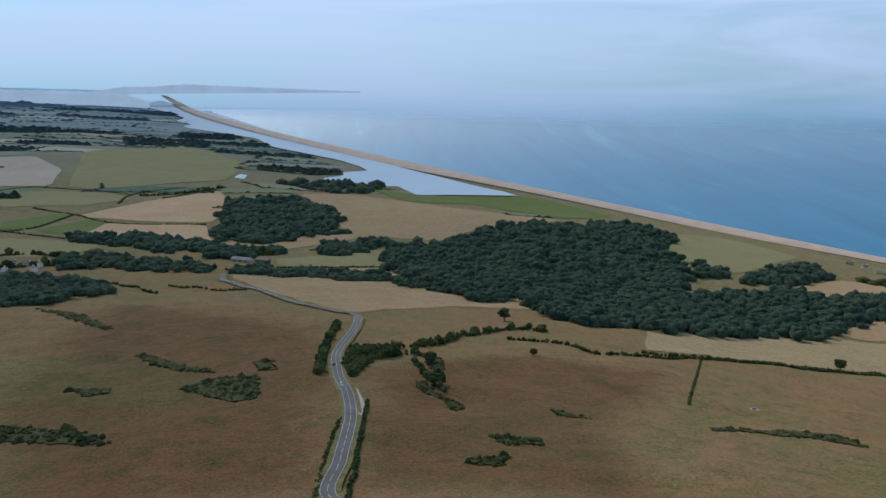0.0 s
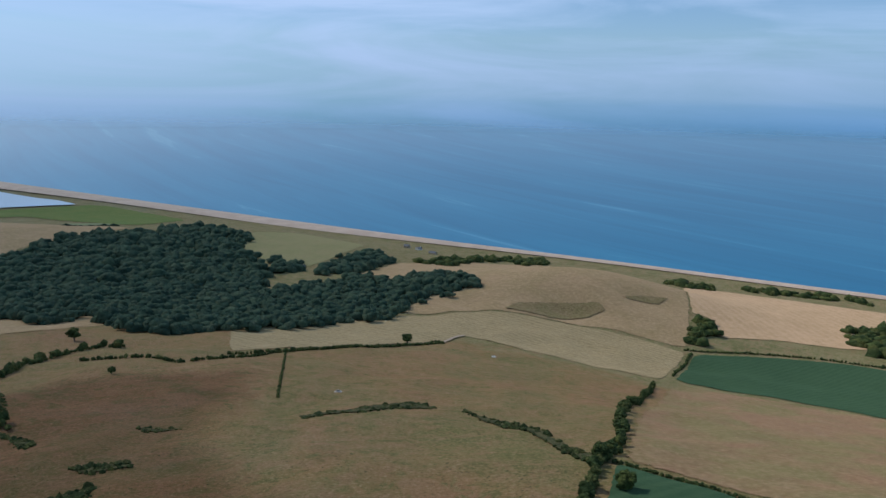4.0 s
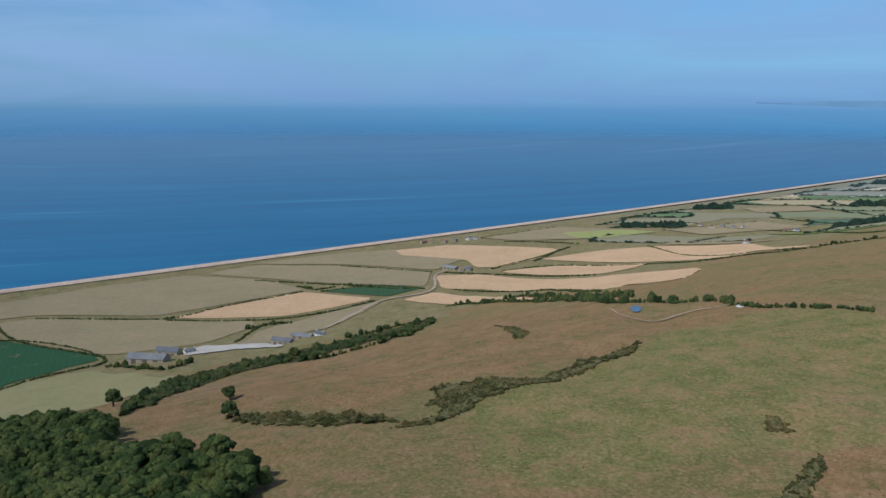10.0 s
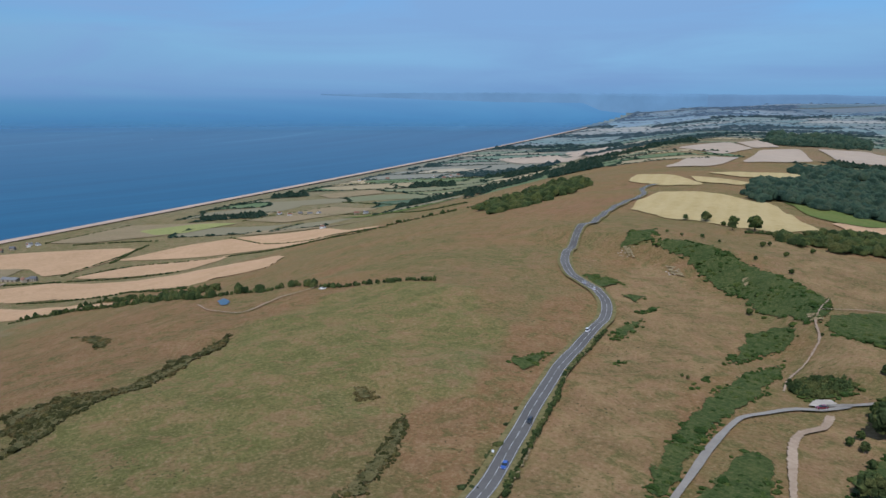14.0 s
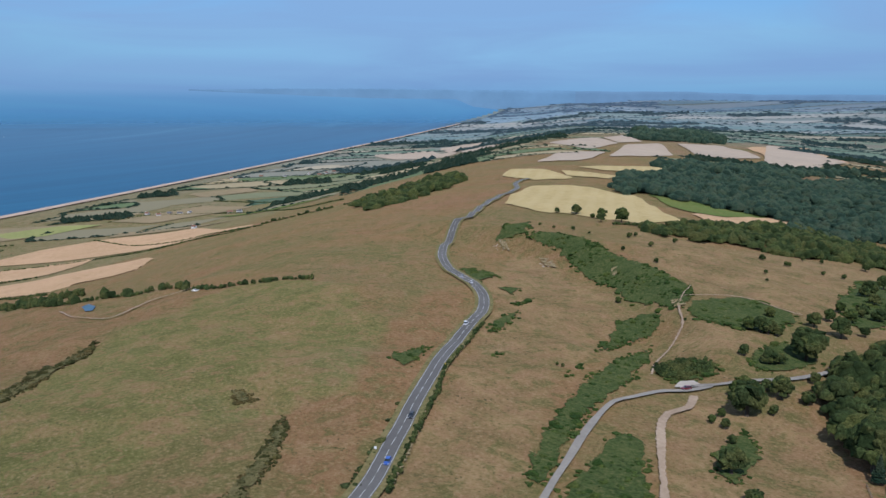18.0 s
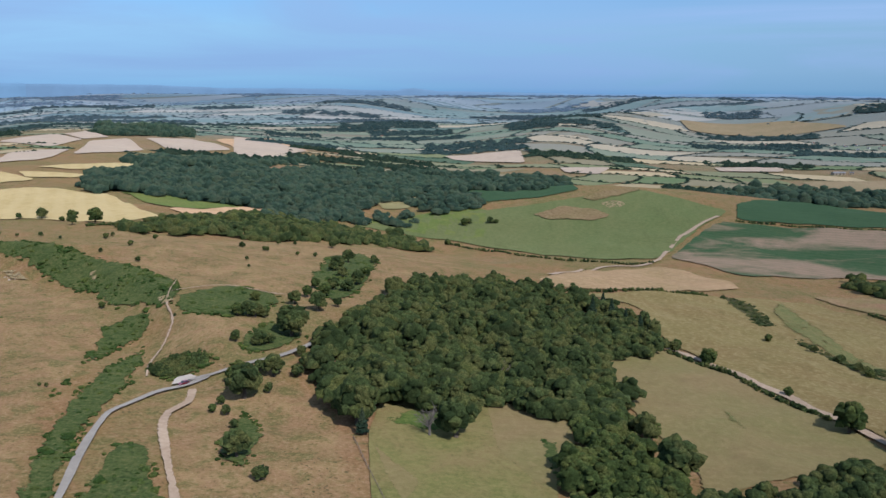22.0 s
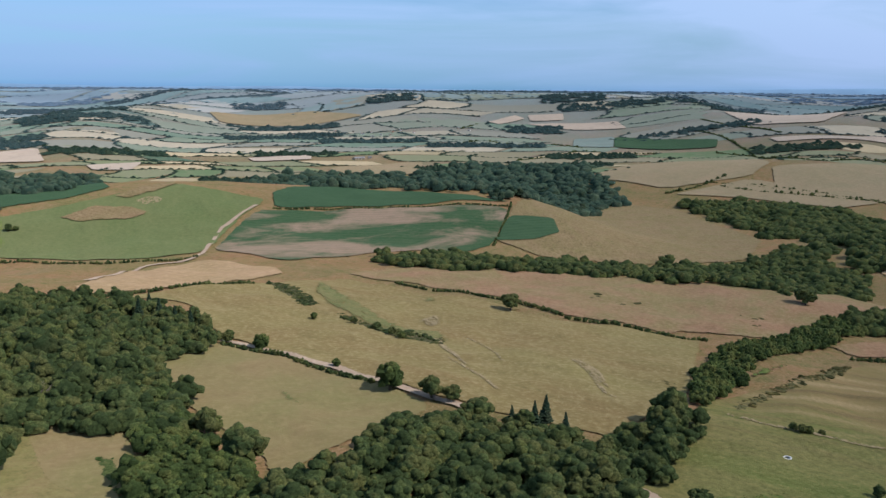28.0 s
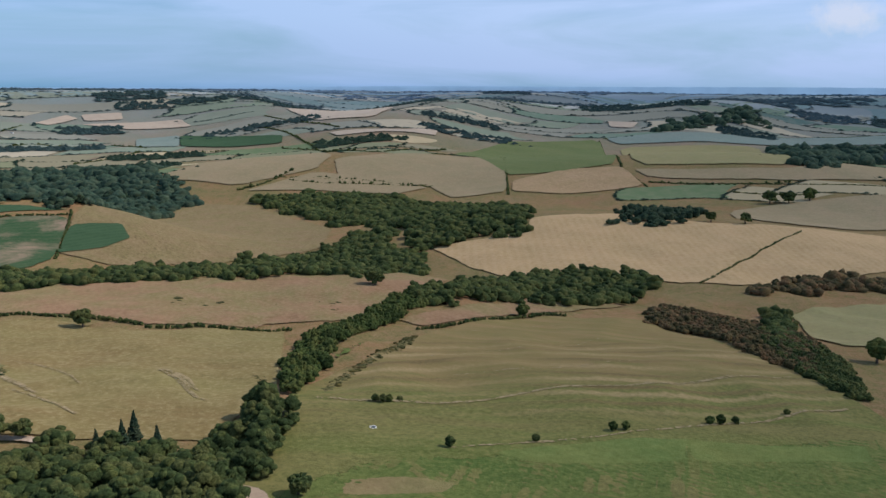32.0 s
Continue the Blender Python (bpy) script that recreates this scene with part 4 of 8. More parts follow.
field("dry", "bare tan hilltop grazed short", [(400, 1244), (514, 1346), (635, 1363), (818, 1360), (928, 1215), (916, 1072), (750, 859), (659, 758), (623, 815), (547, 880), (476, 927), (388.5, 933), (350.5, 926), (437, 1029), (527, 1041)])
# darker rough grass over both hollows, painting in their shaded sides
field("heath2", "rough tussocky hollow in the bare hill, its shade painted in", [(496, 922), (534, 942), (587, 933), (643, 910), (635, 887), (602, 877), (548, 885)])
field("heath2", "rough tussocky hollow in the bare hill, its shade painted in", [(668, 918), (721, 924), (762, 911), (726, 893)])
field("wheat", "pale pinkish tan grass by the shore", [(954, 1116), (1051, 987), (1188, 784), (1106, 719), (961, 685), (879, 718), (817, 764), (735, 784), (776, 846), (758, 864)])
field("crop", "dark green crop field", [(661, 741), (760, 709), (828, 665), (903, 559), (930, 540), (795, 397), (713, 437), (639, 524), (533, 627)])
field("crop", "dark green crop in the valley bottom", [(184.5, 245.5), (200, 212), (226, 156.5), (200, 126.5), (128.5, 183), (163, 219.5)])
field("red", "rough pasture flushed with red seeding grass", [(515, 609), (627, 515), (697, 427), (795, 377), (625, 267), (401, 211), (354.5, 175.5), (320.5, 130), (268, 95.5), (231, 160), (209.5, 222.5), (195.5, 258.5), (293.5, 376.5)])
field("wheat", "square field of ripe pinkish wheat", [(1209, 764), (1278, 693), (1341, 582), (1243, 506), (1132, 442), (1069, 515), (990, 570)])
field("crop_patchy", "dark green crop with bare pale patches", [(988, 560), (1121, 436), (989, 274), (910, 334.5), (821, 384)])
field("olive", "smooth olive green pasture", [(806, 366.5), (884, 344.5), (925, 270), (755, 143), (627, 132.5), (568, 154), (539, 174.5), (652, 281)])
field("dull", "dull grey-tan fallow field", [(1221, 490), (1248, 437), (1207, 263), (1167, 121), (1122, 112), (1037, 166), (1002, 277), (1116, 417)])
field("dull", "wide dull tan field beside the shore", [(1352, 575), (1506, 414), (1586, 278), (1504, 136), (1385, 53), (1300, 172), (1230, 268), (1272, 445), (1253, 498)])
field("wheat", "tan ripe field bounded by hedges", [(1215, 243), (1338, 111), (1365, 57), (1275, -59), (1186, 74)])
field("dull", "pale green paddock with a track", [(1095, 102.5), (1214, -8), (1247, -67), (1060, 21), (984, 74), (1001, 124.5)])
field("crop", "narrow dark green field", [(1365, 29), (1390, -64), (1338, -142), (1282, -77)])
field("dull", "long dull green pasture on the coast", [(1630, 280), (1800, -8), (1830, -124), (1738, -134), (1646, -252), (1518, -178), (1644, -8), (1694, 166)])
field("dull", "long olive pasture", [(1596, 250), (1680, 164), (1622, -8), (1504, -170), (1349, -144), (1396, -55), (1450, 41), (1510, 126)])
field("wheat", "broad field of ripe pinkish corn", [(1814, -126), (1866, -254), (1740, -478), (1616, -392), (1516, -306), (1522, -258), (1632, -256), (1730, -134)])
field("wheat", "broad field of ripe pinkish corn", [(1455, -174), (1437, -254), (1357, -313.5), (1258, -415), (1096, -509), (868, -375), (902, -329), (1139, -298.5), (1257, -221.5), (1238, -252), (1314, -165)])
field("wheat", "ripe strip below the hill", [(1242, -95), (1281, -153), (1144, -227.5), (954, -255), (1007, -231), (1134, -158.5)])
field("wheat", "long ripe corn strip", [(1618, -400), (1702, -564), (1708, -688), (1642, -858), (1192, -736), (1356, -653), (1476, -594), (1562, -464)])
field("wheat", "narrow ripe corn strip", [(1461, -292), (1516, -420), (1462, -571), (1388, -517), (1333, -440), (1430, -305)])
field("dull", "greenish strip field near the sea", [(1968, -346), (2130, -568), (2012, -712), (1926, -778), (1870, -558), (1892, -410)])
field("yellow", "light yellow-green strip field", [(2000, -552), (2004, -694), (1930, -774), (1870, -620), (1892, -558)])
field("dull", "dull strip field by the beach", [(1980, -800), (2074, -1104), (1912, -1172), (1852, -862)])
field("dull", "light green strip field", [(2404, -1230), (2402, -1450), (2262, -1398), (2264, -1206)])
field("green", "dull green strip field", [(1824, -986), (1664, -1200), (1648, -1256), (1644, -1086)])
field("dull", "tan-green strip field", [(1770, -742), (1640, -988), (1664, -884), (1724, -696)])
field("hazed_tan", "pale field far along the coast", [(3308, -2699), (3197, -3025), (2366, -2380), (2320, -2258)])
field("hazed_tan", "pale field far along the coast", [(3350, -3218), (3357, -3578), (1877, -2096), (2325, -2368)])
field("gold", "rounded pale gold barley field with tramlines", [(551, -620), (630, -720), (687, -827), (650, -868), (542, -838), (485, -780), (383, -674), (390, -605), (440, -615), (499, -610)])
field("gold", "pale gold barley field", [(833, -931), (895, -1021), (834, -1029), (710, -948), (736, -884)])
field("hazed_tan", "pale harvested field on the ridge", [(1578, -1962), (1569, -2196), (1390, -2062), (1256, -1722)])
field("hazed_tan", "pale harvested field on the ridge", [(1032, -1488), (1350, -2030), (1348, -2214), (1068, -1822)])
field("hazed_tan", "pale harvested field on the ridge", [(1559, -2216), (1674, -2518), (1412, -2221), (1408, -2086)])
field("hazed_tan", "pale harvested field on the ridge", [(1012, -1226), (1184, -1504), (1164, -1678), (952, -1281)])
field("hazed_tan", "pale harvested field on the ridge", [(1359, -2318), (1333, -2556), (1009, -2170), (1016, -2012), (1092, -1968)])
field("wheat", "wide pale corn field on the ridge", [(1313, -2682), (1409, -3417), (899, -2502), (858, -2083), (934, -2079)])
field("gold", "narrow pale gold strip between woods", [(823, -1098), (813, -1340), (691, -1418), (649, -1561), (597, -1451), (670, -1172), (764, -1086)])
field("gold", "pale strip beside the wood", [(796, -1025), (694, -1046), (683, -985), (743, -972)])
field("green", "green meadow between the woods", [(539, -856), (492, -863), (418, -903), (387.5, -877), (426, -760)])
field("wheat", "tan strip by the wood", [(421, -752), (396, -858), (373, -891), (355.5, -772), (375.5, -715)])
field("olive", "light green glade in the woods", [(302, -1056), (289, -1134), (257.5, -1142), (254.5, -1053), (261, -1029)])
field("green", "green field below the forest", [(294, -926), (275, -951), (246.5, -964), (191, -1054), (145, -1047), (131, -950), (168.5, -933), (202.5, -938), (255.5, -940)])
field("olive", "light green field in the forest", [(304.5, -1073), (261.5, -1244), (239.5, -1031), (268, -1007)])
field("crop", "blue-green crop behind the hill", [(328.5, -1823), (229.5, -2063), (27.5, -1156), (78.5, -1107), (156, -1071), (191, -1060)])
field("green_hill", "bright green grazed hill pasture", [(285.5, -910), (216.5, -1013), (78, -1075), (5.5, -1125), (-42.5, -1177), (-81, -1150), (-158.5, -1096), (-113.5, -1015), (-56.5, -877), (16, -866), (114.5, -903), (175.5, -934)])
field("heath2", "brown bracken patch on the green hill", [(87.5, -1032), (48, -1067), (9.5, -1065), (-15, -1039), (8, -1016), (65, -1014)])
field("heath2", "brown bracken along the top of the green hill", [(30, -1100), (0, -1137), (-48, -1194), (-55, -1167), (-23, -1114), (8, -1090)])
field("worn", "pale stony quarry patch on the hill", [(4, -1086), (-15, -1097), (-31, -1092), (-26, -1075), (-9, -1070)])
field("crop_streaky", "green crop with pale bare soil streaks", [(-71, -893), (-120.5, -1014), (-147.5, -1052), (-282.5, -1042), (-468, -1013), (-388, -885), (-352.5, -860), (-234, -855), (-136.5, -808)])
field("crop", "smooth dark green crop strip", [(-173.5, -1138), (-243, -1212), (-378, -1109), (-443, -1058), (-483, -1036), (-285, -1052), (-163, -1067)])
field("dry", "tan dry grass beside the lane", [(45.5, -609), (14, -738), (-53.5, -843), (-118.5, -765), (-119, -735), (-40, -618), (35, -589)])
field("dry2", "wide sun-dried sheep pasture", [(26.5, -570), (-83, -649), (-166.5, -692), (-209, -600), (-262.5, -536), (-248, -534), (-270.5, -490), (-347, -442), (-287.5, -370.5), (-245.5, -320), (-173, -268.5), (-134.5, -304), (-113, -338), (-66, -416), (-39.5, -462), (-28, -549)])
field("red", "moor flushed with reddish grass", [(-169.5, -713), (-217, -747), (-324, -700), (-450, -612), (-505, -563), (-761, -681), (-604, -511), (-458, -445), (-384.5, -430), (-345.5, -463), (-335, -452), (-279.5, -507), (-265, -572), (-200, -658)])
field("brown", "brown pasture between wood and lane", [(-1, -423), (-38, -441), (-70, -404), (-97.5, -355), (-114.5, -319), (-104, -309.5), (-76.5, -282), (-58, -273), (-35, -249), (-35, -281.5), (-24, -301), (-12.5, -329.5)])
field("clearing", "fresh grass clearing below the wood", [(82, -301), (62.5, -310.5), (46.5, -318), (33.5, -322.5), (13.5, -325.5), (5.5, -278), (13, -266), (8, -226), (5.5, -197.5), (55.5, -195.5), (65.5, -228), (76.5, -264)])
field("green_soft", "lush top corner of the clearing", [(79, -298), (58, -312), (45, -309), (36, -280), (55, -268), (76, -272)])
field("brown", "worn tan strip in the clearing", [(42, -311), (27.5, -324), (8.5, -302.5), (7, -253), (15.5, -240), (32, -265)])
field("brown", "browned corner of the clearing", [(73, -256), (50, -233), (55, -196), (40, -198), (62, -232)])
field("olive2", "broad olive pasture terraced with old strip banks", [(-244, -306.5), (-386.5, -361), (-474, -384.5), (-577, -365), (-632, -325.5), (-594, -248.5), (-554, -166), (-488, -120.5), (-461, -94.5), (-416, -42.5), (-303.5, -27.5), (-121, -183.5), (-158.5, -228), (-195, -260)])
field("green_soft", "fresh green lower part of the pasture", [(-155.5, -218), (-197, -221.5), (-275, -171.5), (-418, -84), (-448, -46.5), (-304.5, -29), (-125.5, -181.5)])
field("green", "lush green band along the foot of the pasture", [(-246, -186), (-307, -158), (-350, -115), (-388, -87), (-372, -78), (-300, -128), (-250, -165)])
field("brown", "worn tan foot of the pasture", [(-185, -207), (-200, -195), (-213, -175), (-200, -172), (-174, -195)])
field("red", "brown rough strip beyond the hedge", [(-432, -420), (-500, -423), (-634, -432), (-729, -376), (-599, -378.5), (-491, -385.5), (-426, -392)])
field("stubble2", "wide golden stubble field", [(-870, -779), (-980, -690), (-1055, -734), (-1161, -647), (-1173, -503), (-1247, -390), (-1548, -301.5), (-1161, -223), (-1022, -276.5), (-889, -332.5), (-861, -391.5), (-846, -536), (-773, -567)])
field("heath2", "brown rough pasture with dark tufts", [(-397.5, -899), (-479, -1026), (-962, -1635), (-1060, -1443), (-974, -1099), (-792, -920), (-689, -906), (-435, -849)])
field("crop", "small bright green crop plot", [(-455, -983), (-521, -986), (-508, -943), (-462, -916), (-396.5, -897)])
field("dull", "grey-brown hill pasture", [(-1101, -1919), (-1810, -2359), (-1565, -1760), (-1399, -1641), (-1155, -1636)])
field("dull", "grey-brown hill pasture", [(-1514, -1700), (-1847, -1678), (-1978, -1483), (-1551, -1148), (-1420, -1203), (-1496, -1340), (-1366, -1519)])
field("dull", "grey-brown hill pasture", [(-1129, -1578), (-1381, -1619), (-1486, -1331), (-1365, -1326), (-1263, -1483)])
field("green_hill", "green field on the hill", [(-2159, -1832), (-2832, -2095), (-3286, -1929), (-1972, -1096), (-1759, -1210), (-1712, -1264)])
field("dry", "tan field on the hill", [(-1662, -1213), (-1843, -1179), (-1937, -1069), (-1797, -929), (-1612, -1030), (-1557, -1139)])
field("olive", "dull green hill field", [(-3027, -1682), (-3562, -1328), (-2180, -709), (-1968, -1053)])
field("dull", "brown hill field", [(-1924, -1028), (-2136, -694), (-2876, -583), (-2250, -453), (-2013, -665), (-1876, -957)])
field("dull", "brown field by the copse", [(-1643, -660), (-1796, -589), (-2087, -419), (-1713, -337), (-1246, -447)])
field("hazed_green", "long green hill field", [(-3333, -1930), (-4817, -997), (-4336, -894), (-3139, -1737)])
field("hazed_tan", "pale far field", [(-1989, -4129), (-2227, -4016), (-2432, -3921), (-2347, -3685), (-2100, -3830)])
field("hazed_tan", "pale far field", [(-2140, -4407), (-2340, -4356), (-2243, -4163), (-2063, -4219)])
field("hazed_green", "pale green far field", [(-1958, -3528), (-2143, -3472), (-1834, -2977), (-1700, -3069)])
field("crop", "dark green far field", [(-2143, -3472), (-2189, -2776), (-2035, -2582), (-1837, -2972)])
field("hazed_tan", "smooth tan down", [(-2899, -3671), (-3065, -2978), (-2583, -2645), (-2459, -2876)])
field("hazed_tan", "pale far field", [(-2225, -2530), (-2407, -2303), (-2599, -2284), (-2474, -2185), (-2177, -2421)])
field("hazed_tan", "pale far field", [(-3975, -2289), (-3980, -2111), (-3765, -2027), (-3788, -2166)])
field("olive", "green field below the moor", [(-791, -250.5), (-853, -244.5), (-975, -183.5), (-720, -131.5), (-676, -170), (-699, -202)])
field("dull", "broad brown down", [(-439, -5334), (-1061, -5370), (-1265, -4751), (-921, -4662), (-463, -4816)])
field("hazed_tan", "pale far field", [(1460, -3161), (1381, -3260), (904, -2488), (836, -2091), (900, -1940)])
field("hazed_tan", "pale far field", [(-1815, -4231), (-2070, -4428), (-2069, -4295), (-1847, -4141)])
field("hazed_tan", "pale far field", [(583, -3056), (311, -3178), (258, -2814), (520, -2928)])
field("hazed_tan", "pale far field", [(137.5, -2678), (-24, -2753), (12, -2544), (114, -2551)])
field("hazed_tan", "pale far field", [(-361.5, -2919), (-600, -3011), (-561, -2813), (-364, -2783)])
field("dull", "grey-tan field by the wood", [(-568, -2574), (-900, -2663), (-848, -2449), (-717, -2353), (-574, -2449)])
field("green_spot", "green damp patch in the brown pasture", [(-49, -348), (-55.5, -348), (-61, -329), (-63.5, -318), (-56, -321.5), (-50, -332)])
field("green_spot", "green damp patch in the pasture", [(-139.5, -680), (-146, -587), (-145.5, -510), (-158, -480), (-171, -457), (-164.5, -430), (-145.5, -449), (-128.5, -488), (-119.5, -544), (-120.5, -620)])
field("green_spot", "green hollow in the pasture", [(-197.5, -589), (-208.5, -579), (-205.5, -559), (-193.5, -565)])
field("green_spot", "green bottom of the pasture", [(-13, -252), (-24, -274), (-35, -250), (-29.5, -237)])
field("worn", "bare sandy scrape in the pasture", [(-171, -508), (-187.5, -519), (-182.5, -495), (-169.5, -482)])
field("worn", "pale worn streak in the pasture", [(-163.5, -471), (-161, -430), (-154.5, -373.5), (-153.5, -363.5), (-152.5, -396.5), (-156.5, -440)])
field("worn", "pale worn streak in the pasture", [(-218, -387), (-223.5, -364.5), (-209.5, -329.5), (-207.5, -344)])
field("worn", "bare stony scar on the quarry face", [(409, -452), (397.5, -451), (383.5, -442), (394, -442)])
field("worn", "bare stony scar on the quarry face", [(359, -440), (346, -440), (332.5, -430), (342.5, -427)])
field("worn", "bare stony scar on the quarry face", [(300.5, -440), (293, -439), (283.5, -425), (290, -428)])
field("worn", "bare stony hollow", [(227, -389), (219.5, -390), (211, -380.5), (219, -378.5)])
pond("still lagoon behind the shingle bank, pale with painted sky reflection", [(-815, 2747), (-756, 2989), (-579, 3155), (-557, 3212), (-767, 3629), (-1276, 4331), (-1564, 5010), (-2426, 6071), (-2646, 6114), (-3179, 7918), (-3900, 9272), (-5121, 11221), (-5573, 11767), (-7024, 16310), (-5400, 13070), (-2970, 8480), (-1090, 4560), (-484, 3402), (-88, 2696), (52, 2534), (-184, 2502), (-292, 2476), (-310, 2546), (-286, 2690), (-400, 2676), (-583, 2760), (-723, 2708)])
pond("small pond in the meadows, pale with painted sky reflection", [(-878, 2564), (-903, 2701), (-873, 2684), (-838, 2542)])
pond("small blue pond in the heath", [(552, -203), (557, -210), (534, -205.5), (525, -199.5), (529, -196.5)])
pond("dark blue slurry pit in the farm yard", [(994, 162.5), (1004, 150.5), (992, 132.5), (969, 130), (965, 151)])
road("grey two-lane road with a dashed white centre line", [(-353.5, 990), (-337.5, 938), (-285, 869), (-233.5, 801), (-190.5, 746), (-158.5, 723), (-138.5, 703), (-128, 679), (-119, 624), (-114, 560), (-110, 511), (-99.5, 461), (-90.5, 428), (-80, 397), (-71, 359.5), (-67, 331), (-63, 296.5), (-59.5, 263.5), (171, -136.5), (181.5, -151.5), (194.5, -169.5), (208.5, -189), (228, -216), (253, -251), (274, -284.5), (285.5, -305.5), (304, -327), (321, -339.5), (351.5, -358.5), (373.5, -368), (397, -385.5), (428, -417), (457, -454), (479, -491), (564, -604), (647, -730), (680, -789), (738, -854), (751, -897)], 6)
lane("asphalt", "narrow grey lane with worn edges", [(124.5, -147), (141, -183), (150.5, -205.5), (158, -224), (166.5, -244), (169.5, -259.5), (162, -285), (153, -301), (160.5, -296), (149.5, -304), (138, -317.5), (131.5, -331.5), (127.5, -353.5)], 2.6)
lane("chalk", "pale chalk track over the down", [(154, -286.5), (148.5, -273), (150, -262), (147.5, -253), (141, -241), (127.5, -219.5), (113, -197.5), (104, -182.5)], 2)
lane("chalk", "thin pale footpath", [(179.5, -297), (193, -324.5), (197.5, -343), (203.5, -363), (216.5, -381), (232, -420)], 1)
lane("chalk", "thin pale footpath", [(222.5, -393), (211.5, -413), (199, -421), (170.5, -425)], 1)
lane("chalk", "pale farm lane bordered by a hedge", [(-38, -446), (-57.5, -424), (-72, -402), (-86, -385), (-98, -356.5), (-108.5, -339), (-119.5, -320), (-129, -302.5)], 3.4)
lane("chalk", "stony pale track climbing past the hill", [(-142, -1070), (-114, -1025), (-89.5, -978), (-72, -924), (-51.5, -854), (-6.5, -809), (38.5, -651)], 3.2)
lane("chalk", "pale farm track between fields", [(1236, 809), (1106, 681), (987, 570), (897, 469), (810, 383)], 5)
lane("chalk", "pale farm track", [(1060, 21), (1171, -24), (1251, -67), (1299, -146), (1461, -173), (1506, -198)], 3.5)
lane("chalk", "pale track below the wood", [(-146, -220), (-152, -219.5), (-152.5, -213.5), (-143, -195)], 6)
lane("chalk", "pale field path", [(344.5, 766), (369.5, 792), (388, 803)], 3)
lane("chalk", "thin trodden path across the heath", [(557, -190.5), (511, -184.5), (474, -189), (487, -209.5), (492, -251.5)], 1.2)
lane("worn", "pale trodden bank across the pasture", [(-239.5, -284), (-265.5, -258.5), (-286, -241.5), (-339, -225.5), (-414, -188), (-513, -159)], 2.2)
lane("worn", "pale trodden bank across the pasture", [(-232, -201), (-268, -182), (-308.5, -163.5), (-366, -142), (-406, -126.5), (-458, -112)], 1.8)
lane("worn", "low terrace bank", [(-334, -286), (-363, -265), (-398, -246), (-453, -227.5)], 1.2)
lane("worn", "low terrace bank", [(-355.5, -317.5), (-412, -301), (-505, -290)], 1.2)
lane("worn", "low terrace bank", [(-425, -359), (-528, -353.5), (-592, -320)], 1)
lane("worn", "pale worn streak in the pasture", [(-149, -398), (-152, -372), (-151, -335)], 1.6)
lane("worn", "pale worn streak in the pasture", [(-216, -380), (-213, -359.5), (-200, -320.5), (-201.5, -314.5)], 2)
lane("worn", "pale worn streak in the pasture", [(-145.5, -446), (-172, -459), (-184, -434), (-176, -385.5)], 1.4)
lane("worn", "worn edge along the road verge", [(167.5, -142.5), (196, -181.5), (229.5, -224.5), (253, -259.5)], 1.4)
lane("bare", "grassy verge path between corn fields", [(1227, 808), (1098, 680), (981, 574), (965, 554)], 14)
layby("pale gravel lay-by beside the road", [(-81, 407), (-77, 408), (-69, 384), (-65, 355.5), (-68, 359.5), (-73.5, 385.5)])
layby("pale farm yard of rolled gravel", [(993, 186.5), (1015, 162.5), (1000, 132), (987, 95.5), (963, 69), (903, 62), (930, 83), (965, 127), (957, 153.5), (965, 176)])
layby("pale gravel parking bay", [(165, -290), (168, -299.5), (163, -302.5), (158.5, -299.5)])

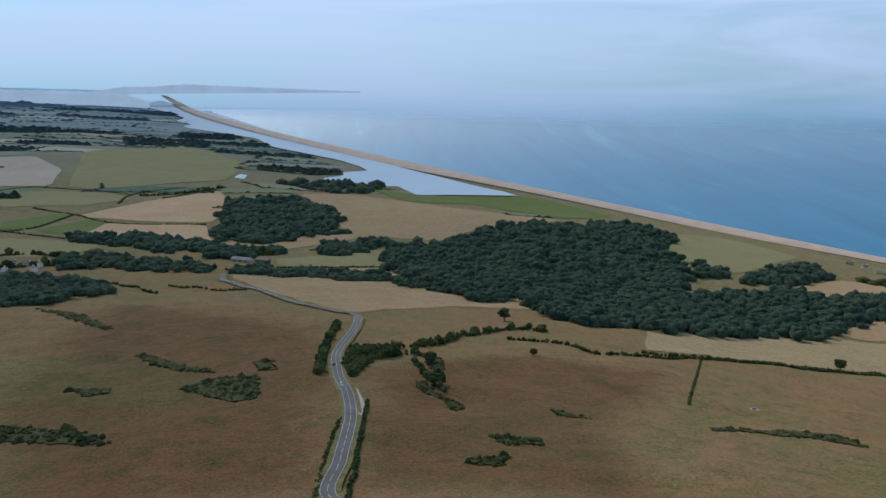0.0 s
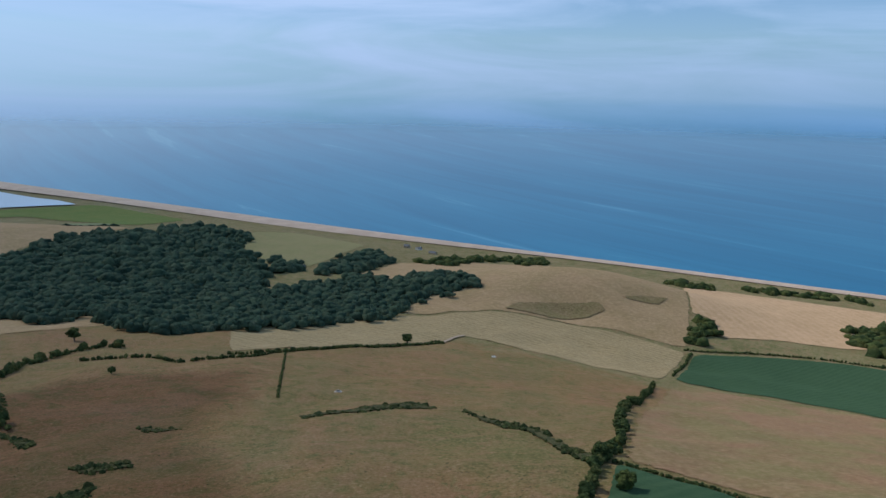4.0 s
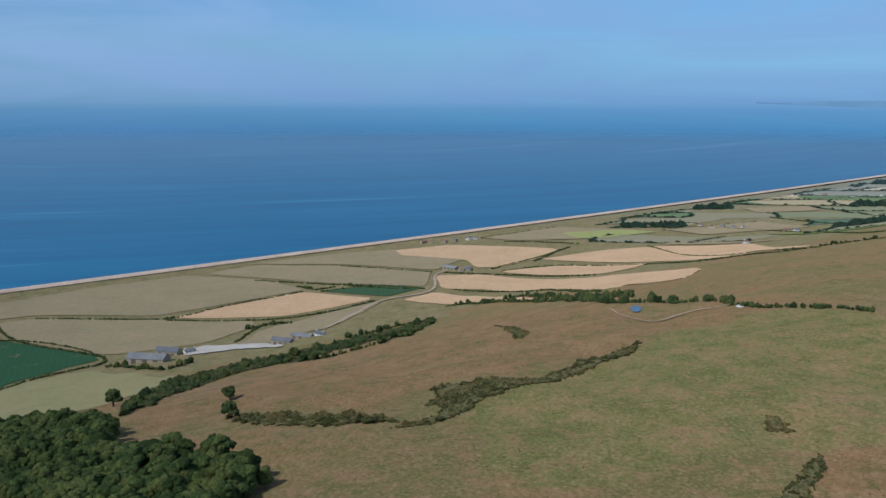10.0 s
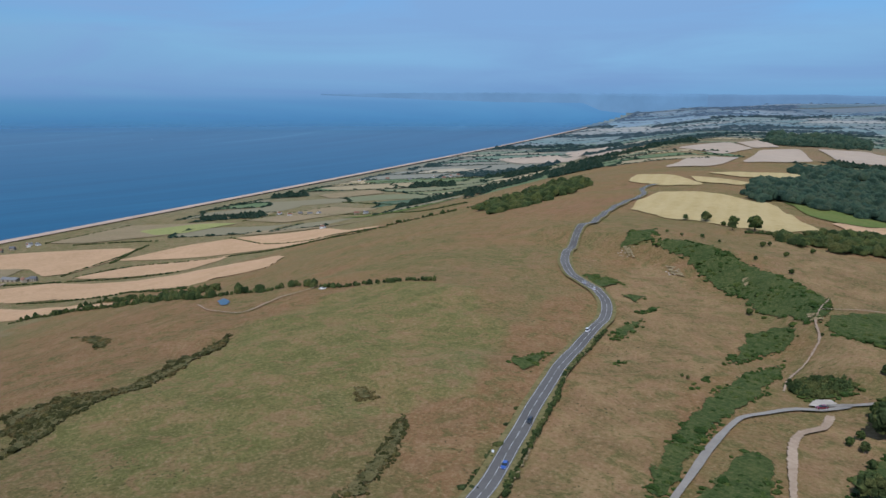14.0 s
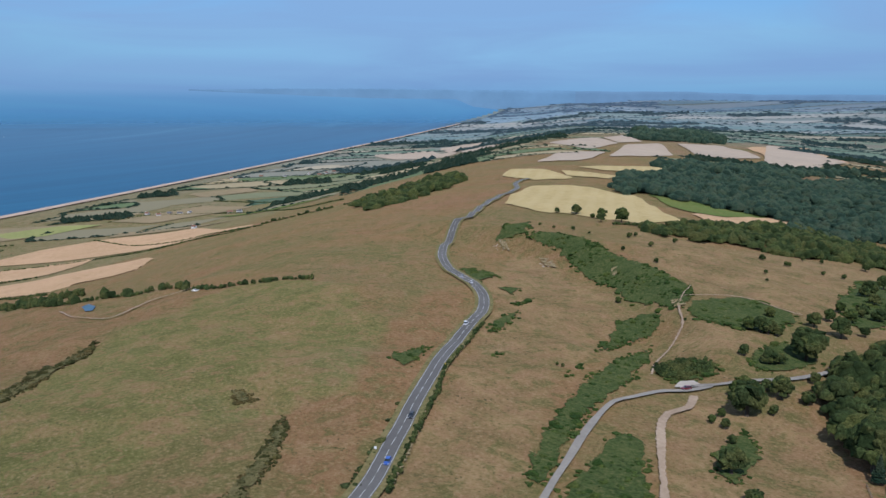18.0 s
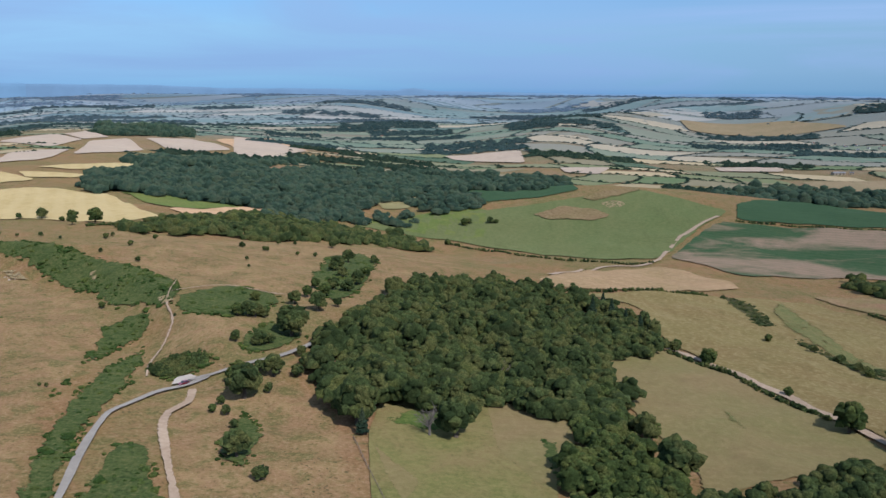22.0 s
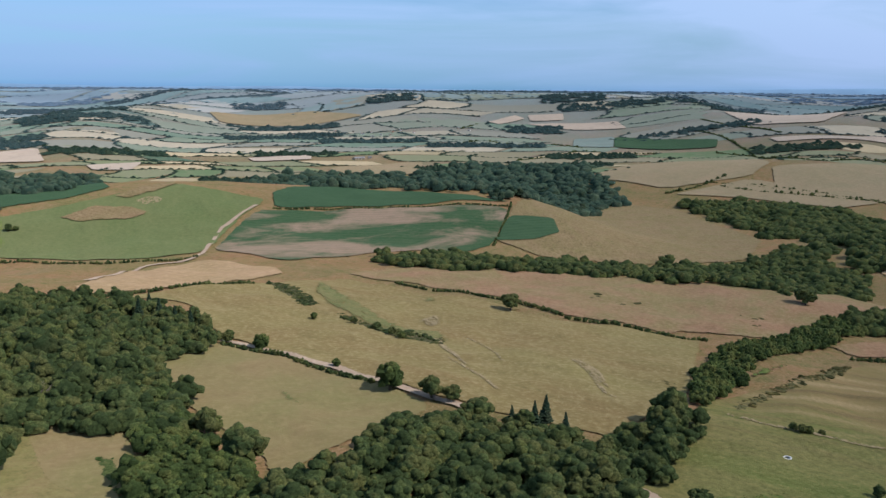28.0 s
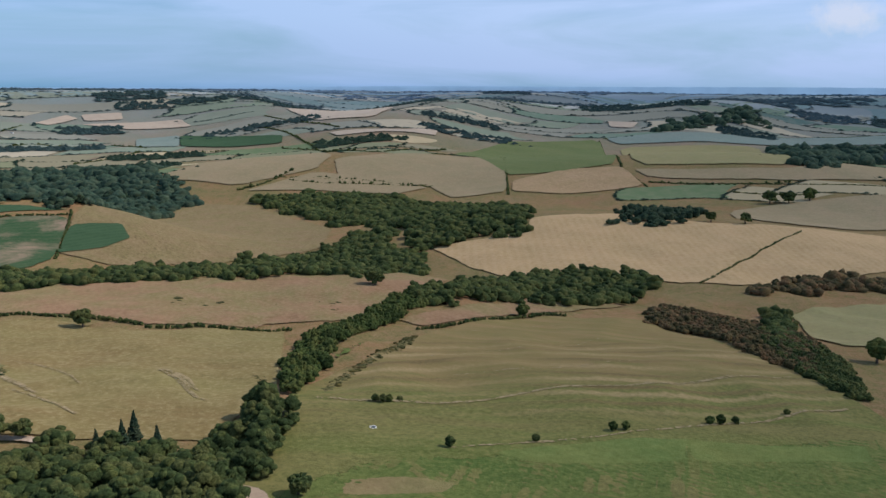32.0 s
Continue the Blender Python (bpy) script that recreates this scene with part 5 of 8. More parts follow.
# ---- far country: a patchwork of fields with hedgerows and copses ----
def farmland(r0, r1, kind, name, label):
    rng = np.random.default_rng(40 + kind)
    near_cover = [(np.array(c).min(0), np.array(c).max(0), c) for c in COVERED if r0 * 0.7 < max(math.hypot(*q) for q in c)]
    V, Q, B, nv = [], [], [], 0
    r = r0
    while r < r1:
        dr = r * rng.uniform(0.042, 0.075)
        az = math.radians(96) + rng.uniform(0, 0.05)
        skew = rng.uniform(-0.12, 0.12)
        while az < math.radians(372):
            da = rng.uniform(0.05, 0.13)
            a0, a1 = az, az + da
            az = a1
            u, v = np.meshgrid(np.linspace(0.0, 1.0, 5), np.linspace(0.0, 1.0, 5), indexing="ij")
            wob = 0.16 * dr * np.sin(3.1 * (a0 + u * da) * 9 + r * 0.01)
            rr = r + (v + skew * (u - 0.5)) * dr + wob
            aa = a0 + u * da + 0.02 * np.sin(r * 0.004 + v * 2 + a0 * 5) + skew * 0.1 * v
            x, y = rr * np.sin(aa), rr * np.cos(aa)
            x, y = x + 0.45 * dr * swell(x, y, 2.2 * dr, 3), y + 0.45 * dr * swell(x, y, 2.2 * dr, 5)
            s = inland(x, y)
            if r > 11000 and math.degrees(a1) > 332:
                continue
            lim = (130 if r < 4300 else 30) if math.degrees(a0) < 200 else 380
            if s.max() < lim + 40:
                continue
            push = np.maximum(lim - s, 0)
            x, y = x - 0.8356 * push, y - 0.5494 * push
            cx, cy = x[1:4, 1:4].ravel(), y[1:4, 1:4].ravel()
            if any(cx.max() > lo[0] and cx.min() < hi[0] and cy.max() > lo[1] and cy.min() < hi[1] and inside(cx, cy, c).any() for lo, hi, c in near_cover):
                continue
            pick = rng.random()
            if pick < 0.2:
                # a wood: crowns crowded over the plot
                m = 90 if kind < 3 else 40
                du, dv = rng.random(m), rng.random(m) * 0.8
                sq = np.sqrt(da * r * dr / m)
                tx, ty = (r + dv * dr) * np.sin(a0 + du * da), (r + dv * dr) * np.cos(a0 + du * da)
                ok = inland(tx, ty) > lim
                tx, ty = tx[ok], ty[ok]
                hh = (7 + 0.001 * r) * rng.uniform(0.6, 1.2, len(tx))
                B.append(np.stack([tx, ty, hh * 0.3, sq * 0.8 + hh * 0, hh], 1))
            V.append(np.stack([x, y], -1).reshape(-1, 2))
            i, j = np.meshgrid(np.arange(4), np.arange(4), indexing="ij")
            k = (i * 5 + j).ravel() + nv
            nv += 25
            Q.append(np.stack([k, k + 5, k + 6, k + 1], 1)[:, ::-1])
            # hedgerows along the near side and one flank
            for ex, ey, n in ((x[:, 0], y[:, 0], 9), (x[0, :], y[0, :], 7)):
                if rng.random() < 0.12:
                    continue
                t = np.linspace(0, 1, 3 * n)
                px, py = np.interp(t, np.linspace(0, 1, 5), ex) + rng.normal(0, 0.0008 * r, 3 * n), np.interp(t, np.linspace(0, 1, 5), ey) + rng.normal(0, 0.0008 * r, 3 * n)
                top = (1.6 + 0.0009 * r) * rng.choice([0.5, 0.8, 1.1, 1.8], 3 * n, p=[0.35, 0.33, 0.2, 0.12])
                keep = np.arange(3 * n)[:: 1 if kind < 2 else 2]
                B.append(np.stack([px, py, top * 0.4, 0.0024 * r + top * 0.5, top * 0.55], 1)[keep])
        r += dr
    V, Q, B = np.concatenate(V), np.concatenate(Q), np.concatenate(B)
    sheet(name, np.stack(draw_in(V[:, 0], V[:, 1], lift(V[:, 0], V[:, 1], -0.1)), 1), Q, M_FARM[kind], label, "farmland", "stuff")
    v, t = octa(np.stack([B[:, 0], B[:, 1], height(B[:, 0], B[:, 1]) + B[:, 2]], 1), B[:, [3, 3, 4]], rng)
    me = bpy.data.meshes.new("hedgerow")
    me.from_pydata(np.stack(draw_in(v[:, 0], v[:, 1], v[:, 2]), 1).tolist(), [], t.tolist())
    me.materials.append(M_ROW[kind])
    tagged(new("hedgerow", me), "dark hedgerows and copses between distant fields", "hedgerow", kind="stuff")


def octa(c, r, rng):
    """Small eight-sided bushes for the distance."""
    v = np.array([[1, 0, 0], [0, 1, 0], [-1, 0, 0], [0, -1, 0], [0, 0, 1], [0, 0, -1]], float)
    t = np.array([[0, 1, 4], [1, 2, 4], [2, 3, 4], [3, 0, 4]])
    n = len(c)
    w = v[None] * (1 + rng.normal(0, 0.15, (n, 6, 1))) * r[:, None, :] + c[:, None, :]
    return w.reshape(-1, 3), (t[None] + 6 * np.arange(n)[:, None, None]).reshape(-1, 3)


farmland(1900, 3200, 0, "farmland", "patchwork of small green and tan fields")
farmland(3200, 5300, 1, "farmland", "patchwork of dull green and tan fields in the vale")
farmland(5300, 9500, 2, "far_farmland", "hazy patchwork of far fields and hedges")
farmland(9500, 27000, 3, "farthest_farmland", "farmland towards the horizon, blue-grey with painted haze")


def ridge(name, label, mat, r, tops, up=0.28, foot=None):
    """A long far hill on the skyline: (bearing, degrees under the eye's level of its crest)."""
    az = np.linspace(tops[0][0], tops[-1][0], 120)
    dip = np.interp(az, [t[0] for t in tops], [t[1] - up for t in tops]) - 0.012 * np.sin(az * 9) - 0.008 * np.sin(az * 23 + 1)
    low = None if foot is None else np.interp(az, [t[0] for t in foot], [t[1] for t in foot])
    if foot is not None:
        dip = np.minimum(dip, low - 0.02)
    rows = []
    for k, (rr, f) in enumerate(((r * 0.8, 0.0), (r * 0.9, 0.75), (r, 1.0), (r * 1.12, 0.0))):
        zt = EYE - r * np.tan(np.radians(dip))
        zb = -5 if foot is None else EYE - r * np.tan(np.radians(low))
        z = zb + f * (zt - zb)
        a = np.radians(az)
        rows.append(np.stack(draw_in(rr * np.sin(a), rr * np.cos(a), z), 1))
    v = np.stack(rows, 1).reshape(-1, 3)
    i = np.arange(119)[:, None] * 4 + np.arange(3)[None, :]
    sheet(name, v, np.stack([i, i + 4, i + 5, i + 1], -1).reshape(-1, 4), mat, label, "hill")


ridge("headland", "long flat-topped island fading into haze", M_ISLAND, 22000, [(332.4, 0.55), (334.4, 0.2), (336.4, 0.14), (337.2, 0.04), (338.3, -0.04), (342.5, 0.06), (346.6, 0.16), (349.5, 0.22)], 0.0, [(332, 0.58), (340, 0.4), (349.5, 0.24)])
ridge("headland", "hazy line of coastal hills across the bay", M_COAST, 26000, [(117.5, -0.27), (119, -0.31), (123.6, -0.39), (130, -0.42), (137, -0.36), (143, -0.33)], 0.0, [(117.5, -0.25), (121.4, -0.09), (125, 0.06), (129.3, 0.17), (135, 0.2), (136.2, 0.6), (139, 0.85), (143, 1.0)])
ridge("hill", "flat hill on the skyline, glowing in painted haze blue", M_RIDGE, 27500, [(139, -0.3), (149.5, -0.3), (154.6, -0.14), (162, -0.14), (165.6, -0.03), (167, -0.22), (168.8, -0.02), (175, 0.04), (179, 0.13), (190, 0.04), (197, 0.16), (206, 0.18)], 0.0)
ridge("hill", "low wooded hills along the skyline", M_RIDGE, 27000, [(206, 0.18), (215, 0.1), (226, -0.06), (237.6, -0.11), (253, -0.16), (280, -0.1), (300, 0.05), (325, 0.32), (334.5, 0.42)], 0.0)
ridge("hill", "low land beyond the lagoon, glowing in painted haze blue-grey", M_VALE, 14000, [(312, 0.42), (325, 0.45), (332, 0.5), (334.6, 0.66), (336, 1.1)], 0.0)

# ---- plants ----
def ico(sub):
    bm = bmesh.new()
    bmesh.ops.create_icosphere(bm, subdivisions=sub, radius=1.0)
    bm.verts.ensure_lookup_table()
    v = np.array([w.co[:] for w in bm.verts])
    t = np.array([[w.index for w in f.verts] for f in bm.faces])
    bm.free()
    return v, t


ICO = {1: ico(1), 2: ico(2)}
ICO = {k: (v, t[v[t].mean(1)[:, 2] > -0.3]) for k, (v, t) in ICO.items()}  # undersides are never seen
RNG = np.random.default_rng(11)


def lumps(centres, radii, sub, rough=0.22, squash=None):
    """Many ragged balls in one go: vertices and triangles."""
    v, t = ICO[sub]
    n = len(centres)
    jag = 1 + RNG.normal(0, rough, (n, len(v), 1)).clip(-0.45, 0.5)
    turn = RNG.uniform(0, 2 * math.pi, n)
    c, s = np.cos(turn)[:, None], np.sin(turn)[:, None]
    w = np.broadcast_to(v[None], (n, len(v), 3)) * jag
    w = np.stack([w[..., 0] * c - w[..., 1] * s, w[..., 0] * s + w[..., 1] * c, w[..., 2]], -1)
    r = np.asarray(radii, float)
    r = r[:, None, None] if r.ndim == 1 else r[:, None, :]
    w = w * r + np.asarray(centres)[:, None, :]
    tri = t[None] + (np.arange(n) * len(v))[:, None, None]
    return w.reshape(-1, 3), tri.reshape(-1, 3)


def crowns(x, y, h, r, level):
    """Tree crowns at plan points: each a cluster of leafy clumps. level 0 is the plainest."""
    n = len(x)
    g = height(x, y)
    k = {0: 1, 1: 4, 2: 12, 3: 16}[level]
    th = RNG.uniform(0, 2 * math.pi, (n, k))
    up = RNG.uniform(-0.45, 1.0, (n, k))
    rad = np.sqrt(np.clip(1 - np.maximum(up, 0) ** 2, 0.02, 1)) * RNG.uniform(0.6, 0.82, (n, k))
    cx = x[:, None] + r[:, None] * rad * np.cos(th)
    cy = y[:, None] + r[:, None] * rad * np.sin(th)
    cz = g[:, None] + h[:, None] * (0.5 + 0.36 * up)
    size = r[:, None] * RNG.uniform(*{0: (0.5, 0.8), 1: (0.4, 0.6), 2: (0.26, 0.42), 3: (0.24, 0.42)}[level], (n, k))
    a = lumps(np.stack([cx, cy, cz], -1).reshape(-1, 3), np.stack([size, size, size * 0.8], -1).reshape(-1, 3), 2 if level > 2 else 1, 0.15 if level > 2 else 0.18)
    b = lumps(np.stack([x, y, g + h * 0.45], 1), np.stack([r * 0.84, r * 0.84, h * 0.45], 1), 1, 0.06)
    return np.concatenate([a[0], b[0]]), np.concatenate([a[1], b[1] + len(a[0])])


def spread(poly, gap):
    p = np.array(poly, float)
    lo, hi = p.min(0), p.max(0)
    gx_, gy_ = np.meshgrid(np.arange(lo[0], hi[0] + gap, gap), np.arange(lo[1], hi[1] + gap, gap * 0.87), indexing="ij")
    gx_ = gx_ + (np.arange(gx_.shape[1]) % 2)[None, :] * gap * 0.5
    gx_ = gx_ + RNG.uniform(-0.33, 0.33, gx_.shape) * gap
    gy_ = gy_ + RNG.uniform(-0.33, 0.33, gy_.shape) * gap
    m = inside(gx_ + RNG.normal(0, 0.4, gx_.shape) * gap, gy_ + RNG.normal(0, 0.4, gy_.shape) * gap, poly)
    return gx_[m], gy_[m]


def spread_far(poly, gap):
    """Plan points inside an outline, as much farther apart as they are farther off."""
    p = np.array(poly, float)
    bear = np.unwrap(np.arctan2(p[:, 0], p[:, 1]))
    deep = np.log(np.hypot(p[:, 0], p[:, 1]))
    outline = list(zip(bear / gap, deep / (1.7 * gap)))
    x, y = spread(outline, 1.0)
    r = np.exp(y * 1.7 * gap)
    return r * np.sin(x * gap), r * np.cos(x * gap), r * gap


def plant(name, v, t, mat, label, category, kind="stuff"):
    ob = sheet(name, np.stack(draw_in(v[:, 0], v[:, 1], v[:, 2]), 1), t, mat, label, category, kind)
    ob.data.polygons.foreach_set("use_smooth", np.zeros(len(t), bool))
    return ob


def wood(kind, label, outline, tall):
    p = np.array(outline, float)
    dist = float(np.hypot(p[:, 0], p[:, 1]).min())
    if dist < 600:
        area = abs(sum(p[i - 1, 0] * p[i, 1] - p[i, 0] * p[i - 1, 1] for i in range(len(p)))) / 2
        gap = max(tall * 0.62, math.sqrt(area / 560))
        x, y = spread(outline, gap)
    else:
        x, y, gap = spread_far(outline, 0.0113)
    if not len(x):
        x, y, gap = p.mean(0)[:1], p.mean(0)[1:], tall * 0.6
    h = tall * RNG.uniform(0.5, 1.35, len(x)) * (0.85 + 0.4 * swell(x, y, 22, 4))
    r = gap * (RNG.uniform(0.45, 0.95, len(x)) if dist < 600 else RNG.uniform(0.5, 1.3, len(x)))
    if kind == "conifer":
        h, r = h * 1.15, r * 0.7
    R = np.hypot(x, y)
    vs, ts, off = [], [], 0
    for level, lo, hi in ((3, 0, 330), (2, 330, 620), (1, 620, 1900), (0, 1900, 1e9)):
        m = (R >= lo) & (R < hi)
        if m.any():
            v, t = crowns(x[m], y[m], h[m], r[m], level)
            vs.append(v)
            ts.append(t + off)
            off += len(v)
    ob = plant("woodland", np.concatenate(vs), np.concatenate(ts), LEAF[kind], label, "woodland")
    smooth(ob.data)


def scrub(kind, label, outline, tall):
    laid[0] += 1
    x, y, z, quads, rim = drape(ease(outline, 2), 26, 0.003 * laid[0], 0.4)
    if len(quads):
        sheet("scrub_floor", np.stack(draw_in(x, y, z), 1), quads, LAND[kind], label, "scrub", rim=rim)
    p = np.array(outline, float)
    area = abs(sum(p[i - 1, 0] * p[i, 1] - p[i, 0] * p[i - 1, 1] for i in range(len(p)))) / 2
    dist = float(np.hypot(p[:, 0], p[:, 1]).min())
    gap = max(tall * 1.3, dist * 0.0045, math.sqrt(area / 2600))
    x, y = spread(ease(outline, 1), gap)
    thick = 0.5 + 0.5 * swell(x, y, 7.0, 5) + RNG.normal(0, 0.25, len(x))
    m = thick > (0.68 if kind == "bracken" else 0.42)
    x, y, thick = x[m], y[m], thick[m]
    if not len(x):
        return
    s = RNG.uniform(0.35, 1.0, len(x)) ** 1.3 + 0.15 + (RNG.random(len(x)) < 0.06) * 0.8
    v, t = lumps(np.stack([x, y, height(x, y) + 0.25 * tall * s], 1), np.stack([gap * 0.75 * s, gap * 0.75 * s, tall * (0.55 if kind == "bracken" else 0.8) * s], 1), 1, 0.28)
    plant("scrub", v, t, LEAF[{"rush": "rush", "bracken": "fern"}.get(kind, "gorse")], label, "scrub")


def hedge(label, points, tall):
    line = resample(points, 3.0)
    run = np.concatenate([[0], np.cumsum(np.linalg.norm(np.diff(line, axis=0), axis=1))])
    dist = float(np.hypot(line[:, 0], line[:, 1]).min())
    gap = max(tall * 0.55, dist * 0.0035)
    s = np.arange(0, run[-1], gap)
    n = len(s)
    x = np.interp(s, run, line[:, 0]) + RNG.normal(0, tall * 0.16, n)
    y = np.interp(s, run, line[:, 1]) + RNG.normal(0, tall * 0.16, n)
    if tall > 3:
        h = tall * RNG.choice([0.5, 0.7, 1.0, 1.5], n, p=[0.3, 0.3, 0.25, 0.15])
    else:
        h = tall * RNG.uniform(0.65, 1.15, n)
    keep = RNG.random(n) > 0.06
    x, y, h = x[keep], y[keep], h[keep]
    r = np.maximum(h * RNG.uniform(0.42, 0.6, len(h)), gap * 0.55)
    v, t = (crowns(x, y, h, r, 2 if tall > 3 else 1) if dist < 420 else lumps(np.stack([x, y, height(x, y) + h * 0.42], 1), np.stack([r, r, h * 0.6], 1), 1, 0.22))
    plant("hedge", v, t, LEAF["leaf"], label, "hedge", "stuff")


# one tree of each habit, copied about
def tube(bm, a, b, r0, r1, sides=7):
    a, b = Vector(a), Vector(b)
    q = (b - a).to_track_quat("Z", "Y")
    rings = []
    for c, r in ((a, r0), (b, r1)):
        rings.append([bm.verts.new(c + q @ Vector((r * math.cos(2 * math.pi * k / sides), r * math.sin(2 * math.pi * k / sides), 0))) for k in range(sides)])
    for k in range(sides):
        bm.faces.new((rings[0][k], rings[0][(k + 1) % sides], rings[1][(k + 1) % sides], rings[1][k]))
    bm.faces.new(rings[1])
    bm.faces.new(rings[0][::-1])


def part(name, bm, mat, parent, label=""):
    me = bpy.data.meshes.new(name)
    bm.to_mesh(me)
    bm.free()
    me.materials.append(mat)
    ob = new(name, me)
    ob.parent = parent
    if label:
        ob["label"] = label
    return ob


def mesh_part(name, v, t, mat, parent, label=""):
    me = bpy.data.meshes.new(name)
    me.from_pydata([tuple(map(float, w)) for w in v], [], [tuple(map(int, f)) for f in t])
    me.materials.append(mat)
    ob = new(name, me)
    ob.parent = parent
    if label:
        ob["label"] = label
    return ob


def tree(label, seed, leaf, clumps=60, spread_=1.0):
    """A tree with a crown about two units wide on a short trunk, to be scaled."""
    rng = np.random.default_rng(seed)
    root = tagged(new("tree"), label, "tree")
    bm = bmesh.new()
    tube(bm, (0, 0, -0.15), (0.03, 0.02, 0.75), 0.12, 0.08)
    for k in range(6):
        a = k * 1.05 + rng.uniform(0, 0.5)
        tube(bm, (0.03, 0.02, 0.5 + 0.04 * k), (0.6 * math.cos(a), 0.6 * math.sin(a), 1.0 + 0.12 * rng.random() * k), 0.05, 0.02, 5)
    part("trunk", bm, M_BARK, root)
    th = rng.uniform(0, 2 * math.pi, clumps)
    up = rng.uniform(-0.8, 1.0, clumps)
    rad = np.sqrt(np.clip(1 - up * up, 0.02, 1)) * rng.uniform(0.45, 0.78, clumps) * spread_
    c = np.stack([rad * np.cos(th), rad * np.sin(th), 1.15 + 0.66 * up], 1)
    v, t = lumps(c, rng.uniform(0.2, 0.36, clumps), 1, 0.26)
    v2, t2 = lumps(np.array([[0, 0, 1.1]]), np.array([[0.66, 0.66, 0.6]]), 2, 0.1)
    mesh_part("crown", np.concatenate([v, v2]), np.concatenate([t, t2 + len(v)]), leaf, root)
    return root


def stand(template, x, y, radius, turn, label="", squat=1.0):
    g = float(height(x, y))
    m = pose(x, y, g, 0, 0, turn) @ Matrix.Diagonal((radius, radius, radius * squat, 1))
    ob = copy_thing(template, m)
    if label:
        ob["label"] = label
    return ob

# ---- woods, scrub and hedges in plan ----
wood("hazed_leaf", "round copse of dark broadleaf trees", [(-546, 1452), (-568, 1602), (-606, 1756), (-676, 1932), (-620, 1950), (-546, 2042), (-434, 1862), (-354, 1668), (-338, 1542), (-393, 1388), (-444, 1363)], 11)
wood("hazed_leaf", "large dark wood over a hill", [(-220.5, 1382), (-119, 1389), (-78, 1514), (-8, 1642), (106, 1688), (246, 1804), (320, 1682), (272, 1494), (278, 1325), (257.5, 1242), (237.5, 1086), (172, 939), (150.5, 802), (83, 759), (32.5, 801), (18, 951), (-44, 882), (-85.5, 1008), (-170.5, 1149)], 12)
wood("hazed_leaf", "long dark wood along the slope", [(150.5, 802), (252.5, 1138), (342, 1192), (420, 1170), (389.5, 1173), (478, 1145), (517, 1094), (519, 1026), (423, 1006), (328, 898), (220, 856), (300.5, 891), (198.5, 832)], 12)
wood("hazed_leaf", "small dark wood above the beach", [(354.5, 1299), (453, 1429), (510, 1458), (520, 1359), (445, 1288), (363.5, 1269)], 9)
wood("hazed_leaf", "dark clump of trees", [(281, 1325), (313, 1385), (345, 1387), (336, 1328), (301.5, 1292)], 9)
wood("hazed_leaf", "wood on the hillside above the village", [(-720, 963), (-578, 949), (-471, 895), (-404, 800), (-438, 774), (-445, 726), (-548, 728)], 9)
wood("hazed_leaf", "low trees along the lagoon", [(-712, 2468), (-650, 2716), (-408, 2614), (-436, 2372), (-560, 2338)], 3)
wood("hazed_leaf", "belt of dark trees through the village", [(-757, 1341), (-706, 1332), (-637, 1382), (-520, 1326), (-448, 1284), (-370, 1291), (-361, 1250), (-408, 1138), (-430, 1146), (-475, 1238), (-537, 1233), (-639, 1277), (-726, 1285)], 9)
wood("hazed_leaf", "belt of dark trees below the village", [(-638, 1125), (-593, 1152), (-481, 1101), (-393, 1046), (-378, 1005), (-456, 1022), (-548, 1045), (-579, 1019)], 9)
wood("hazed_leaf", "line of trees along the meadow", [(-368, 1051), (-282, 1070), (-212, 1068), (-149, 1043), (-84, 1010), (-18, 995), (-18, 967), (-88, 967), (-144, 1006), (-265, 1004), (-358, 1022)], 7)
wood("hazed_leaf", "dark tongue of the wood", [(-306, 1254), (-302, 1372), (-225, 1443), (-212, 1362), (-263, 1270)], 8)
wood("leaf", "copse on the coastal slope", [(687, 791), (742, 840), (759, 833), (736, 782), (699, 771)], 8)
wood("leaf", "oval copse in the coastal field", [(952, 780), (1009, 772), (1057, 756), (1052, 702), (1005, 679), (935, 666), (892, 698)], 8)
wood("leaf_light", "dense green wood on the slope", [(385, 204.5), (454, 220.5), (558, 240), (516, 182.5), (382.5, 105), (329.5, 92), (294, 64), (286, 46), (264.5, 26), (243, 24.5), (229, 30), (213, 34), (193, 33.5), (193, 54), (224.5, 70), (262, 97.5), (303.5, 143.5), (332, 175.5)], 9)
wood("leaf", "big dark beech wood on the hilltop", [(120.5, -340.5), (121, -369), (115.5, -412), (117.5, -482), (95, -518), (77.5, -541), (68, -562), (25, -532), (-4, -509), (-25.5, -500), (-37, -425), (-15, -406), (2, -396), (-8, -357.5), (-11.5, -309.5), (3.5, -293.5), (10, -303.5), (23, -305), (40.5, -303), (47.5, -296), (76, -288), (78, -273), (87, -270), (103, -294), (116, -319.5)], 13)
wood("leaf_light", "belt of lighter green trees down the slope", [(4.5, -351.5), (-9, -347.5), (-12.5, -312.5), (-19, -294), (-21, -260), (-31, -247), (-31.5, -224.5), (-28, -198.5), (2.5, -197), (8, -230.5), (10.5, -249.5), (3.5, -270), (8, -300)], 9)
wood("leaf", "dense mixed wood in the hollow", [(-33.5, -232), (-49, -248), (-66, -256.5), (-92, -287.5), (-124, -303.5), (-128, -277.5), (-145, -288), (-149, -263), (-160.5, -245.5), (-149, -213.5), (-116, -169), (-20.5, -189.5), (-28.5, -216.5)], 12)
wood("leaf", "clump of tall trees by the gate", [(-161, -248.5), (-176, -265), (-191.5, -273), (-210, -284.5), (-213.5, -273), (-199, -255.5), (-178, -240), (-154, -218), (-155.5, -226.5)], 11)
